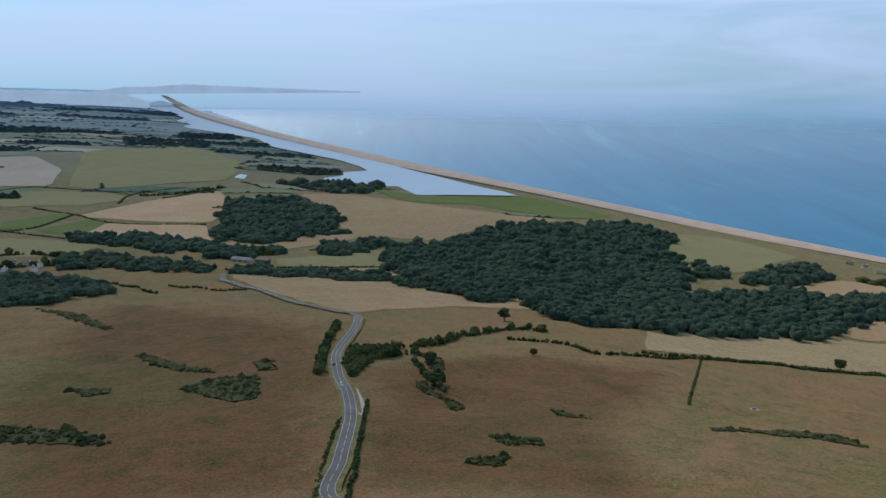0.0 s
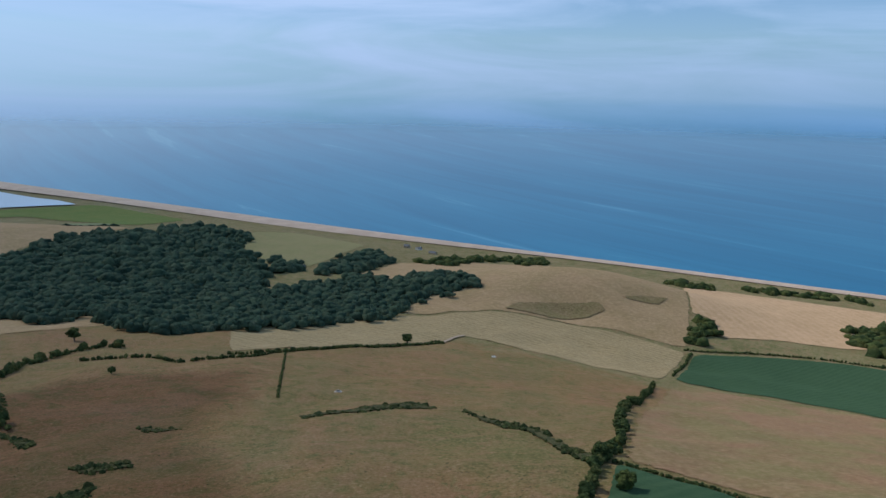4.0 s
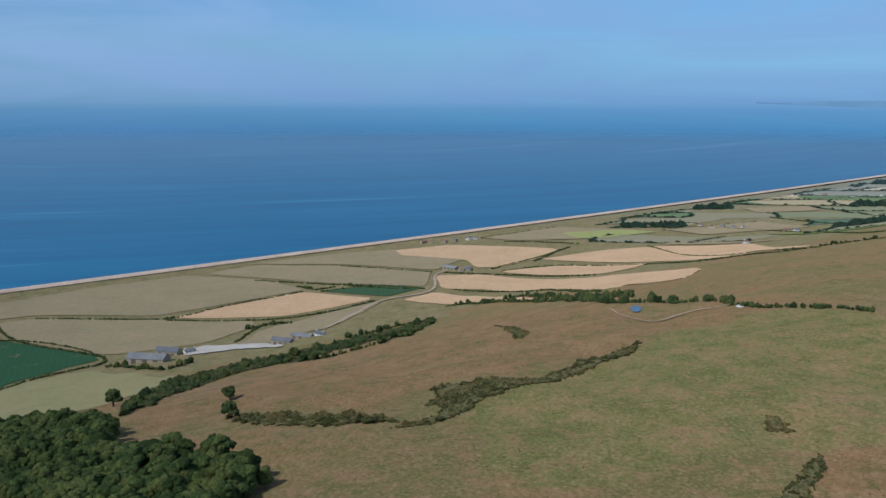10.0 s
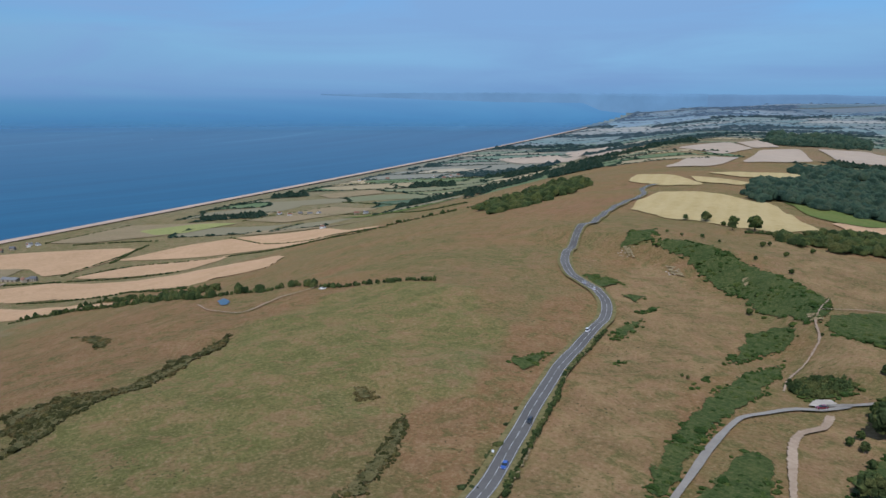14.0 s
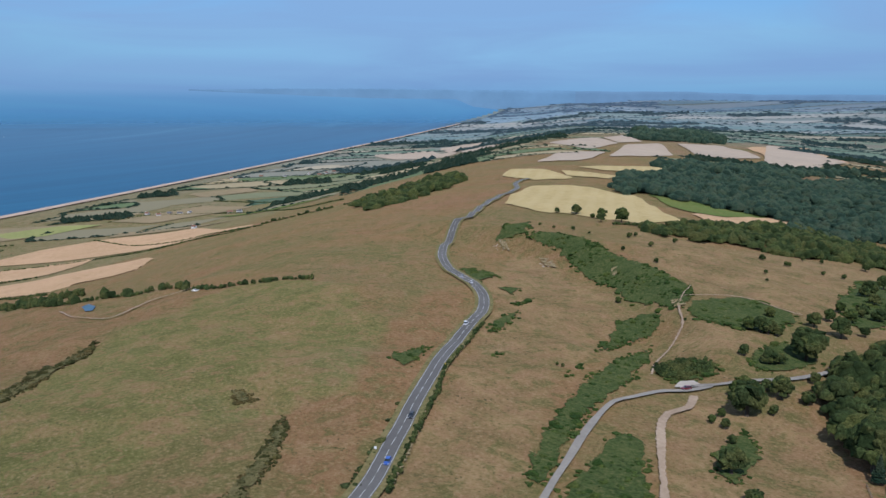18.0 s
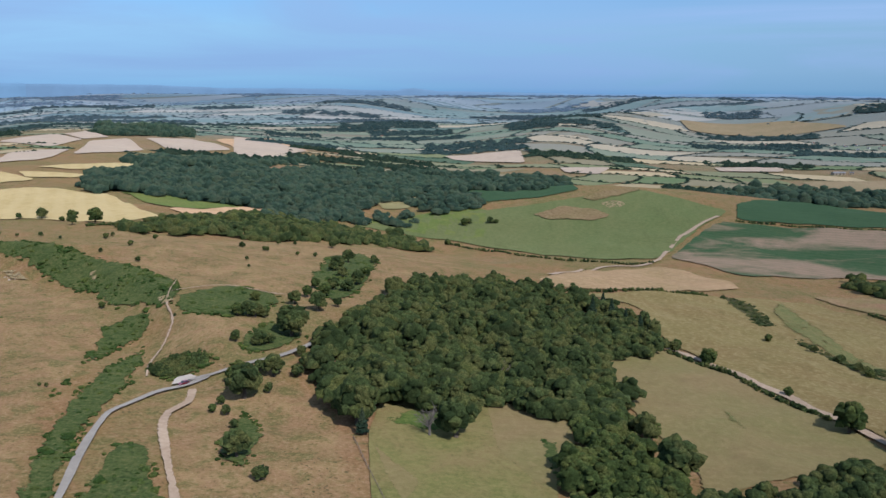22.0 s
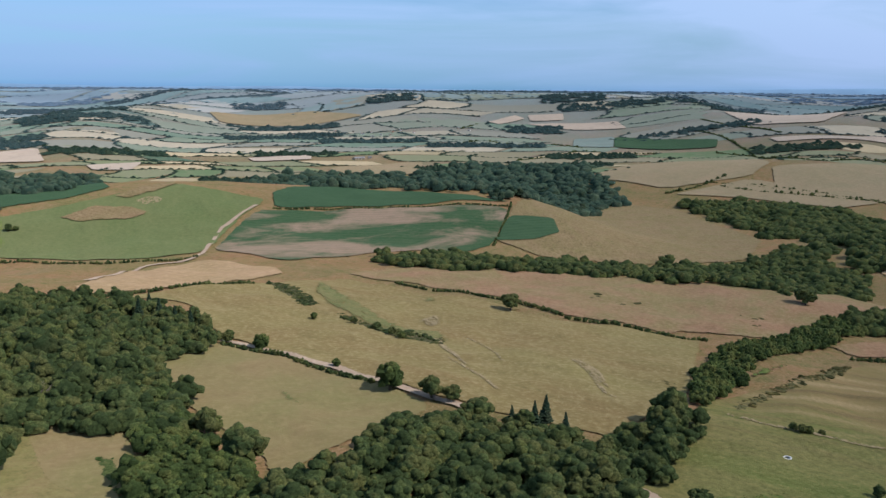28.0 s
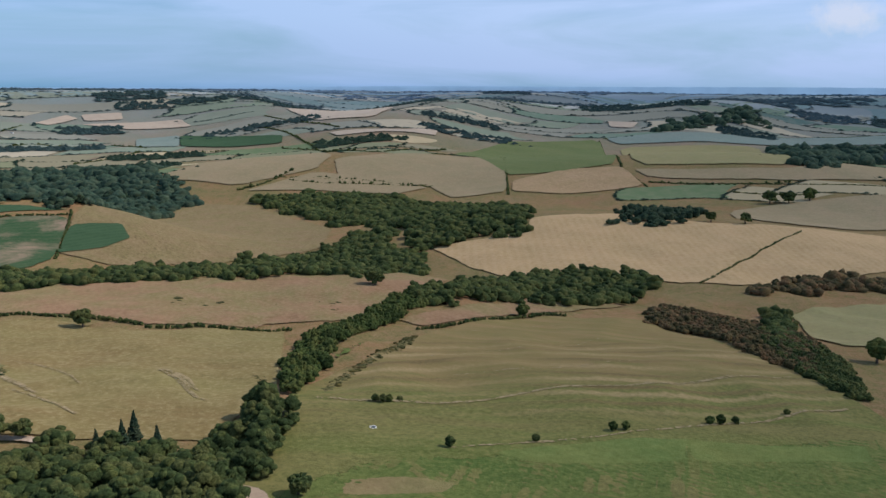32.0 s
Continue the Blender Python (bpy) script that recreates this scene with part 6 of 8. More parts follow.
wood("leaf_light", "thick overgrown hedge belt up the slope", [(-236, -305), (-268, -342), (-314, -389), (-341, -404), (-366, -410), (-400, -427), (-428, -442), (-477, -468), (-515, -479), (-538, -470), (-511, -446), (-450, -430), (-406, -402), (-373, -392), (-340, -378), (-304, -352), (-260, -314), (-235, -298)], 7)
field("green_soft", "lush strip beside the hedge belt", [(-258, -309), (-304, -340), (-373, -368), (-406, -388), (-445, -424), (-404, -400), (-340, -374), (-300, -350)])
scrub("rush", "dark rushy patch on the reddish moor", [(-319, -583), (-348, -584), (-365, -564), (-365, -537), (-338, -543), (-321, -561)], 0.7)
scrub("rush", "dark rushy patch on the reddish moor", [(-390, -532), (-405, -528), (-395, -510), (-381, -512)], 0.7)
scrub("rush", "dark rushy patch on the reddish moor", [(-426, -505), (-435, -490), (-430, -457), (-403, -437), (-408, -466)], 0.7)
scrub("rush", "dark rushy patch in the pasture", [(-251, -349), (-251, -332), (-245, -329), (-244, -338)], 0.7)
wood("leaf", "tree belt along the stream", [(-243, -851), (-309.5, -822), (-377, -758), (-434, -823), (-557, -876), (-756, -890), (-850, -947), (-926, -977), (-956, -930), (-840, -828), (-827, -740), (-755, -685), (-512, -541), (-507, -566), (-420, -617), (-345.5, -676), (-267, -713), (-216.5, -763)], 8)
wood("leaf", "dark valley wood", [(-1118, -1500), (-1231, -1444), (-1327, -1289), (-1255, -1124), (-1353, -955), (-980, -691), (-921, -737), (-856, -767), (-864, -816), (-993, -914), (-1014, -1130), (-1100, -1290)], 12)
wood("leaf", "dark wood in the dip", [(-504, -470), (-560, -473), (-718, -558), (-800, -539), (-845, -497), (-859, -410), (-743, -390), (-636, -402), (-581, -426), (-507, -429), (-481, -442)], 11)
wood("russet", "russet and green scrub belt", [(-686, -348.5), (-727, -334), (-713, -259), (-706, -223), (-647, -182), (-529, -150.5), (-544, -177), (-618, -254.5), (-623, -305.5)], 6)
wood("leaf", "dark green thorn belt", [(-619, -217.5), (-706, -223), (-588, -146.5), (-483, -107.5), (-486, -122.5), (-529, -158)], 6)
wood("leaf", "round green trees in the scrub belt", [(-763, -259), (-781, -249.5), (-671, -211.5), (-615, -203), (-668, -229.5)], 8)
wood("russet", "russet scrub on the hillside", [(-850, -317), (-975, -300), (-1021, -276.5), (-1044, -228.5), (-1082, -194), (-954, -245)], 7)
wood("hazed_leaf", "hazy dark wood in the valley", [(-1001, -2588), (-1190, -2453), (-1266, -2139), (-1028, -1867), (-934, -1989), (-907, -1564), (-461, -1031), (-810, -2107)], 12)
wood("hazed_leaf", "long dark wood in the valley", [(-306.5, -2336), (-496, -2480), (-801, -2361), (-1018, -2494), (-1154, -1921), (-1006, -1563), (-946, -1565), (-510, -1057), (-420, -1117), (-241.5, -1207)], 12)
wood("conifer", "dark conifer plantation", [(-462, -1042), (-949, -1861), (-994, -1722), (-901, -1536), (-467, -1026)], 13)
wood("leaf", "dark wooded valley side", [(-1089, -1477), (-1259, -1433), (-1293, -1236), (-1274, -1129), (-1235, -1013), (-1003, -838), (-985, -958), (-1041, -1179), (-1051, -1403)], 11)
wood("hazed_leaf", "forest spreading over the valley", [(689, -1044), (586, -1235), (422, -2333), (204.5, -1137), (257.5, -1087), (289.5, -1004), (278.5, -941), (306, -861), (335, -805), (365, -864), (410, -860), (471, -835), (581, -857)], 11)
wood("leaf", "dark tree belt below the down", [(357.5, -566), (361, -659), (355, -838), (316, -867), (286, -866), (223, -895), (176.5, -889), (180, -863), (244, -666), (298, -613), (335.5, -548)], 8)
wood("hazed_leaf", "dark copse between green fields", [(275.5, -950), (246.5, -990), (211, -980), (245.5, -938)], 9)
wood("hazed_leaf", "dark copse between green fields", [(250, -1062), (205.5, -1123), (161.5, -1107), (153, -1053), (186.5, -1026), (229, -1006)], 10)
wood("hazed_leaf", "long dark wood behind the green hill", [(379.5, -2102), (334.5, -2297), (168, -2367), (92, -2269), (82, -1150), (208.5, -1152)], 11)
wood("hazed_leaf", "dark wood on the ridge", [(1571, -2362), (1920, -3153), (1744, -3287), (1393, -2647), (1441, -2332)], 14)
wood("hazed_leaf", "thin dark shelter belt", [(798, -1295), (829, -1567), (694, -1656), (813, -2267), (758, -2096), (629, -1403), (709, -1278)], 10)
wood("hazed_leaf", "hazy wooded hill", [(-4086, -1941), (-4389, -1833), (-4803, -1804), (-4478, -1582), (-4215, -1698), (-3483, -1844)], 14)
wood("hazed_leaf", "hazy far wood", [(-3459, -1220), (-3624, -1074), (-3933, -919), (-3324, -787), (-2228, -629), (-2179, -695)], 12)
wood("conifer", "row of tall pines on the brow", [(-1072, -602), (-1210, -654), (-1560, -766), (-1284, -566), (-1155, -509), (-1095, -555)], 14)
wood("leaf", "hillside thicket", [(950, -744), (929, -814), (997, -997), (847, -854), (810, -740), (774, -633)], 8)
wood("leaf", "coastal scrub", [(1048, 1084), (1108, 1040), (1200, 922), (1104, 969)], 4)
wood("leaf", "scrub behind the beach", [(734, 1428), (814, 1436), (856, 1358), (778, 1374)], 4)
wood("leaf", "scrub behind the beach", [(554, 1347), (690, 1408), (685, 1379), (579, 1289)], 5)
wood("leaf", "scrub behind the beach", [(953, 1163), (984, 1135), (997, 1073), (940, 1084)], 3)
wood("leaf", "bushes beside the parked car", [(177, -296.5), (182.5, -307), (186, -324), (160, -317.5), (162.5, -309)], 3)
wood("leaf", "thick bushes by the road bend", [(-96, 460), (-105, 541), (-74.5, 530), (-82.5, 487), (-86.5, 439)], 4)
scrub("gorse", "dark gorse patch on the heath", [(-179, 417), (-164.5, 437), (-138, 437), (-125.5, 394.5), (-140.5, 390), (-161.5, 404)], 1.2)
scrub("gorse", "dark gorse patch on the heath", [(-252.5, 519), (-220.5, 498), (-165.5, 450), (-189.5, 460), (-222.5, 486)], 1.2)
scrub("gorse", "dark gorse patch on the heath", [(-157.5, 484), (-147.5, 492), (-133, 454), (-143, 452)], 1.2)
scrub("gorse", "dark gorse patch on the heath", [(-8, 338.5), (16, 332.5), (15.5, 325.5), (-3, 326.5)], 1.2)
scrub("gorse", "dark gorse patch on the heath", [(-16, 308), (1.5, 309.5), (-0.5, 297.5), (-13, 299.5)], 1.2)
scrub("gorse", "dark gorse patch on the heath", [(18, 400), (45, 386.5), (28.5, 387)], 1.2)
scrub("gorse", "dark gorse patch on the heath", [(-286, 380), (-217.5, 356), (-191.5, 349.5), (-172.5, 329), (-229, 339), (-256, 339.5)], 2)
scrub("gorse", "dark gorse patch on the heath", [(-243, 422), (-220.5, 429), (-215.5, 420), (-225, 408)], 1.2)
scrub("gorse", "dark gorse patch on the heath", [(-453, 736), (-361.5, 663), (-319.5, 620), (-302.5, 590), (-335.5, 623), (-396, 678)], 1.2)
scrub("gorse", "gorse and bramble beside a gully", [(-58, 519), (-42.5, 512), (-36, 455), (-44.5, 471)], 1.2)
scrub("gorse", "gorse and bramble beside a gully", [(-51.5, 442), (-40.5, 426), (-21.5, 397), (-22.5, 376), (-33.5, 408), (-46.5, 420)], 1.2)
scrub("bracken", "green bracken on the quarry brow", [(413, -449), (411, -458), (422, -484), (421, -508), (384.5, -459), (403, -448)], 1.4)
scrub("bracken", "green bracken over the old quarry face", [(388.5, -460), (369, -470), (326, -463), (304.5, -455), (276, -443), (251.5, -432), (231, -420), (213, -389), (217.5, -376.5), (242, -391.5), (255, -390.5), (280.5, -414), (305.5, -424), (328, -434), (344.5, -446), (372.5, -451)], 1.6)
scrub("bracken", "green bracken band below the quarry", [(241.5, -361), (238.5, -381.5), (224, -379.5), (215, -363.5), (221, -336.5), (204, -286.5), (196, -257), (215.5, -305)], 1.3)
scrub("bracken", "green bracken along the path", [(213.5, -378), (195, -388), (182, -399), (173, -408), (161.5, -382), (168.5, -369.5), (197.5, -365.5)], 1.4)
scrub("bracken", "green bracken bank above the lane", [(147, -174), (163.5, -202), (177.5, -230), (190, -261), (202, -303), (213, -352), (199, -330.5), (180.5, -287.5), (174.5, -268), (170, -244), (153.5, -208), (138.5, -175)], 1.2)
scrub("bracken", "gorse bank below the lane", [(133.5, -172.5), (142, -195.5), (152, -232), (138, -228.5), (125.5, -210.5), (113, -192), (102, -173), (123.5, -150.5)], 1.2)
scrub("bracken", "gorse clump beside the road", [(270.5, -293.5), (278, -314), (284, -337.5), (270, -318), (258.5, -292.5), (260.5, -284)], 1.4)
scrub("bracken", "gorse clump beside the road", [(236.5, -258), (242.5, -275.5), (236.5, -269.5), (231.5, -256.5)], 1.2)
scrub("bracken", "gorse clump beside the road", [(292, -336), (296, -359), (288, -349), (286.5, -330)], 1.2)
scrub("bracken", "gorse clump beside the road", [(374.5, -376.5), (346.5, -384.5), (338.5, -377), (330, -350.5), (356.5, -364.5)], 1.2)
scrub("bracken", "gorse clump beside the road", [(319, -352), (312, -370.5), (300.5, -347.5)], 1.2)
scrub("bracken", "gorse clump beside the road", [(256, -215), (259, -247.5), (241.5, -222), (239.5, -211)], 1.2)
scrub("gorse", "bramble verge along the road", [(170.5, -126.5), (182.5, -142.5), (193, -159), (217, -190), (198.5, -170.5), (179, -144.5), (169, -129)], 1)
scrub("rush", "rushy hollow in the heath", [(192.5, -100.5), (206, -119), (217, -132), (240, -155), (224, -147), (206, -131), (187.5, -108)], 0.7)
scrub("rush", "rushy hollow in the heath", [(269.5, -150.5), (265, -156), (255, -153), (257, -146)], 0.7)
scrub("rush", "dark rushy bank on the slope", [(325.5, -31.5), (352, -59), (345, -88), (378, -122.5), (408, -157.5), (380, -142.5), (337, -94.5), (321, -61)], 1)
scrub("rush", "dark rushy bank on the slope", [(606, -116), (501, -119.5), (484, -109)], 0.8)
scrub("gorse", "scrubby bank on the slope", [(185.5, 388), (197.5, 350.5), (192.5, 300), (187.5, 259), (175, 253), (185.5, 304), (183.5, 336)], 1.4)
scrub("gorse", "scrubby bank on the slope", [(165, 408), (122, 382.5), (97.5, 387.5), (96.5, 376.5), (133, 377.5), (173.5, 390.5)], 0.9)
scrub("rush", "dark tussocky bank", [(363.5, 53), (353, 21), (313, -16), (301.5, -22), (300.5, -3.5), (336.5, 32)], 1.4)
scrub("rush", "dark tussocky bank", [(362.5, -40.5), (342.5, -72), (313.5, -52.5), (296, -31.5), (290, -15.5), (312, -39.5)], 1)
scrub("gorse", "thick scrub along the hill foot", [(474, 124.5), (693, 140.5), (751, 98.5), (744, 45), (831, -6), (904, -68), (942, -108), (899, -106), (693, -28.5), (660, 17), (608, 58.5), (611, 98), (463, 101.5)], 3)
scrub("bracken", "bracken among the earthworks", [(216, -388.5), (203, -423), (174.5, -427), (163.5, -408), (174.5, -365), (205.5, -369)], 1)
scrub("bracken", "bracken among the earthworks", [(158, -334.5), (155, -354), (143.5, -360.5), (140.5, -340.5), (149.5, -325)], 1.2)
scrub("bracken", "bracken among the earthworks", [(186.5, -301.5), (185.5, -330), (158, -318), (157, -308), (171.5, -296)], 1.4)
scrub("gorse", "bushy bank in the pasture", [(-92, -669), (-111, -628), (-115, -558), (-101.5, -549), (-96, -613)], 1.6)
scrub("gorse", "bushy bank in the pasture", [(-119.5, -525), (-135, -484), (-166, -445), (-158, -429), (-133, -451), (-121, -499)], 1.6)
scrub("bracken", "rough grass in the clearing", [(19.5, -282), (11.5, -280), (7.5, -266), (10, -239.5), (15.5, -261)], 1.2)
scrub("rush", "reedy strip beside the thick hedge", [(-253.5, -300.5), (-315, -334), (-407, -376), (-392.5, -360.5), (-310, -323), (-254, -293)], 1)
scrub("bracken", "green bracken under the earthwork bushes", [(175.5, -477), (198, -580), (184.5, -623), (161, -586), (143.5, -510), (136.5, -438), (146.5, -427)], 1.2)
scrub("bracken", "green bracken beside the chalk track", [(123, -240), (126.5, -275.5), (109, -254), (103.5, -223.5), (112.5, -224)], 0.9)
scrub("bracken", "green bracken round the lane trees", [(158.5, -337.5), (158, -370), (144, -377), (133, -359), (139, -329.5), (149, -322.5)], 1.2)
hedge("clipped green field hedge", [(-894, 1374), (-762, 1325), (-666, 1289)], 3)
hedge("clipped green field hedge", [(-372, 1046), (-223, 1051), (-87, 1028)], 3)
hedge("clipped green field hedge", [(-287.5, 1355), (-220, 1412)], 3)
hedge("clipped green field hedge", [(-1008, 1672), (-876, 1588), (-760, 1520), (-594, 1566)], 3)
hedge("clipped green field hedge", [(-838, 1936), (-792, 2198)], 3)
hedge("clipped green field hedge", [(-324, 1311), (-210, 1413)], 3)
hedge("clipped green field hedge", [(0, 609), (42.5, 615), (69.5, 580), (152, 649), (239.5, 702), (345.5, 772)], 3)
hedge("clipped green field hedge", [(-320, 1102), (-174, 1169)], 3)
hedge("clipped green field hedge", [(-1280, 1980), (-1242, 2066), (-1092, 2044), (-940, 1976)], 3)
hedge("clipped green field hedge", [(-874, 1778), (-936, 1996), (-890, 2206)], 3)
hedge("clipped green field hedge", [(-872, 1580), (-858, 1418), (-886, 1362)], 3)
hedge("clipped green field hedge", [(-374.5, 869), (-273.5, 833)], 3)
hedge("clipped green field hedge", [(-487, 924), (-368.5, 826)], 3)
hedge("clipped green field hedge", [(107.5, 647), (151, 654), (275.5, 729), (346, 762)], 3)
hedge("clipped green field hedge", [(656, 754), (767, 716), (827, 673), (917, 576)], 3)
hedge("clipped green field hedge", [(556, 655), (655, 742)], 3)
hedge("clipped green field hedge", [(984, 574), (1027, 554), (1119, 474)], 3)
hedge("clipped green field hedge", [(979, 561), (1115, 433), (983, 272), (897, 329.5), (798, 374.5)], 3)
hedge("clipped green field hedge", [(1223, 484), (1110, 415), (991, 274.5)], 3)
hedge("clipped green field hedge", [(1245, 436), (1210, 255), (1284, 170), (1367, 57)], 3)
hedge("clipped green field hedge", [(1200, 244), (1169, 72), (1258, -59)], 3)
hedge("clipped green field hedge", [(1029, 128.5), (1131, 101), (1134, 70)], 3)
hedge("clipped green field hedge", [(1363, 29), (1377, -63), (1323, -140)], 3)
hedge("clipped green field hedge", [(1484, -195), (1327, -427)], 3)
hedge("clipped green field hedge", [(1498, -284), (1760, -506)], 3)
hedge("clipped green field hedge", [(1494, 146), (1436, 41), (1377, -63)], 3)
hedge("clipped green field hedge", [(1618, -8), (1496, -172)], 3)
hedge("clipped green field hedge", [(488, -250.5), (451, -263.5), (411, -291.5)], 3)
hedge("clipped green field hedge", [(1461, -295), (1512, -418), (1427, -574)], 3)
hedge("clipped green field hedge", [(1590, -386), (1730, -476)], 3)
hedge("clipped green field hedge", [(1886, -386), (1802, -538)], 3)
hedge("clipped green field hedge", [(1427, -574), (1132, -703)], 3)
hedge("clipped green field hedge", [(1720, -668), (1186, -714)], 3)
hedge("clipped green field hedge", [(2022, -896), (1786, -1078), (1175, -896)], 3)
hedge("clipped green field hedge", [(2146, -1180), (1706, -1302)], 3)
hedge("clipped green field hedge", [(2724, -1454), (2565, -1956)], 3)
hedge("clipped green field hedge", [(1966, -346), (2128, -568)], 3)
hedge("clipped green field hedge", [(383, -563), (367, -650)], 3)
hedge("clipped green field hedge", [(1966, -796), (2074, -1104)], 3)
hedge("clipped green field hedge", [(1284, -183), (1119, -293), (868, -285.5)], 3)
hedge("clipped green field hedge", [(34.5, -574), (-82, -644)], 3)
hedge("clipped green field hedge", [(-479, -1029), (-389, -882)], 3)
hedge("clipped green field hedge", [(113.5, -894), (16, -840), (-54, -855)], 3)
hedge("clipped green field hedge", [(-162, -1061), (-471, -1017)], 3)
hedge("clipped green field hedge", [(-37, -434), (-56, -414), (-70.5, -394), (-96.5, -350)], 3)
hedge("clipped green field hedge", [(-1989, -1487), (-1520, -1121)], 3)
hedge("clipped green field hedge", [(-3242, -1904), (-1938, -1068), (-1796, -921)], 3)
hedge("clipped green field hedge", [(-2133, -1811), (-1969, -1454)], 3)
hedge("clipped green field hedge", [(-869, -374.5), (-1037, -383), (-1214, -380)], 3)
hedge("clipped green field hedge", [(-419, -386), (-485, -382), (-586, -369.5)], 3)
hedge("clipped green field hedge", [(-1837, -936), (-1981, -654), (-2121, -487)], 3)
hedge("clipped green field hedge", [(-3320, -1924), (-4722, -1107)], 3)
hedge("clipped green field hedge", [(-1862, -1669), (-2333, -1747)], 3)
hedge("clipped green field hedge", [(-1283, -1631), (-1336, -1566), (-1506, -1331)], 3)
hedge("clipped green field hedge", [(-277, -502), (-330.5, -445), (-347.5, -432)], 3)
hedge("clipped green field hedge", [(-197, -649), (-261.5, -563), (-278.5, -505)], 3)
hedge("tall untrimmed hedgerow with trees", [(461, 568), (291.5, 385), (210, 277.5), (180.5, 251.5), (157.5, 223.5), (141, 203.5)], 4.5)
hedge("tall untrimmed hedgerow with trees", [(1111, -157), (980, -224.5), (815, -228.5), (601, -210), (560, -225), (492, -251.5)], 4.5)
hedge("tall untrimmed hedgerow with trees", [(1158, -720), (1010, -770), (925, -810)], 4.5)
hedge("tall untrimmed hedgerow with trees", [(1118, -148.5), (1060, -250), (639, -237.5)], 4.5)
hedge("tall untrimmed hedgerow with trees", [(859, 647), (888, 594), (928, 582), (1020, 638)], 4.5)
hedge("tall untrimmed hedgerow with trees", [(433, 113.5), (575, 116.5), (635, 84), (640, 38.5), (647, -5), (656, -31.5), (797, -81)], 4.5)
hedge("tall untrimmed hedgerow with trees", [(2518, -1763), (2534, -1931), (2212, -1935)], 4.5)
hedge("tall untrimmed hedgerow with trees", [(171, -909), (113, -890)], 4.5)
hedge("tall untrimmed hedgerow with trees", [(-1848, -733), (-1880, -618), (-1937, -577)], 4.5)
hedge("tall untrimmed hedgerow with trees", [(-1340, -1586), (-1450, -1423), (-1502, -1338)], 4.5)
hedge("tall untrimmed hedgerow with trees", [(-1835, -935), (-1914, -759), (-1995, -659)], 4.5)
hedge("tall untrimmed hedgerow with trees", [(-426, 1199), (-357.5, 1232)], 4.5)
hedge("rough roadside hedge of thorn and bramble", [(-64, 258), (-68.5, 292), (-72.5, 332), (-74.5, 354)], 2)
hedge("rough roadside hedge of thorn and bramble", [(-52, 255.5), (-56, 291), (-61, 332), (-68.5, 391)], 2)
hedge("rough roadside hedge of thorn and bramble", [(187.5, 250), (203.5, 215.5), (219, 174.5), (225.5, 156)], 2)
hedge("rough roadside hedge of thorn and bramble", [(166.5, -140.5), (184, -163.5), (208, -198.5), (229, -224), (252.5, -258.5), (272, -292.5)], 2)
hedge("belt of tall dark hedgerow trees", [(-643, 1282), (-561, 1311), (-465, 1257), (-357.5, 1232)], 8)
hedge("belt of tall dark hedgerow trees", [(-722, 1032), (-613, 1060), (-544, 1080), (-386, 1042)], 8)
hedge("belt of tall dark hedgerow trees", [(-148.5, 1001), (-85.5, 1002), (-28, 950)], 8)
hedge("belt of tall dark hedgerow trees", [(-744, 1139), (-705, 1161), (-623, 1122)], 8)
hedge("belt of tall dark hedgerow trees", [(-902, 1954), (-834, 2066), (-804, 2276)], 8)
hedge("thicket of thorn along a gully", [(-94, 513), (-74.5, 530), (-54, 550), (-26.5, 626), (0, 663), (31.5, 690)], 4.5)
hedge("thicket of thorn along a gully", [(-105.5, 441), (-122, 536), (-134, 627)], 4.5)
hedge("thicket of thorn along a gully", [(-82.5, 489), (-64, 511), (-45, 502)], 4.5)
hedge("thicket of thorn along a gully", [(-56.5, 491), (-43.5, 445), (-31.5, 417)], 4.5)
hedge("low field wall grown with scrub", [(151, 643), (125.5, 543), (98.5, 439)], 1.2)
hedge("hazy hedgerow of tall trees", [(-2387, -3273), (-2266, -2873), (-1975, -2312)], 6)
hedge("hazy hedgerow of tall trees", [(-2574, -3396), (-2478, -3056), (-2323, -2574)], 6)
hedge("hazy hedgerow of tall trees", [(-1954, -2478), (-1926, -2255), (-1710, -1753), (-2247, -1935)], 6)
hedge("hazy hedgerow of tall trees", [(-1127, -1598), (-1220, -1614), (-1350, -1670)], 6)
hedge("hazy hedgerow of tall trees", [(-1273, -1597), (-1308, -1533), (-1362, -1473), (-1495, -1331)], 6)
hedge("hazy hedgerow of tall trees", [(-1267, -2688), (-1440, -2756), (-1638, -2879), (-1708, -2725), (-1850, -2684)], 6)
hedge("hazy hedgerow of tall trees", [(-1563, -3211), (-1699, -3246), (-1713, -3009)], 6)
hedge("hazy hedgerow of tall trees", [(-1322, -3397), (-1499, -3513), (-1549, -3227)], 6)
hedge("hazy hedgerow of tall trees", [(-1736, -4185), (-1576, -4019)], 6)
hedge("bushy farm hedge with small trees", [(930, 257.5), (905, 224.5), (839, 177), (897, 157)], 5)
hedge("bushy farm hedge with small trees", [(1108, 119), (1126, 93), (1129, 66)], 5)
hedge("bushy farm hedge with small trees", [(1418, 70), (1382, 39), (1393, 6)], 5)
hedge("bushy farm hedge with small trees", [(1398, -17), (1361, -63), (1330, -114)], 5)
hedge("bushy farm hedge with small trees", [(882, -7), (908, -43.5), (924, -94)], 5)

# ---- single trees ----
TREES = [tree("broad dark green field tree", 1, LEAF["leaf"]), tree("rounded green hedgerow tree", 2, LEAF["leaf_light"], 40), tree("dense dark thorn tree", 3, LEAF["leaf"], 34, 1.1)]

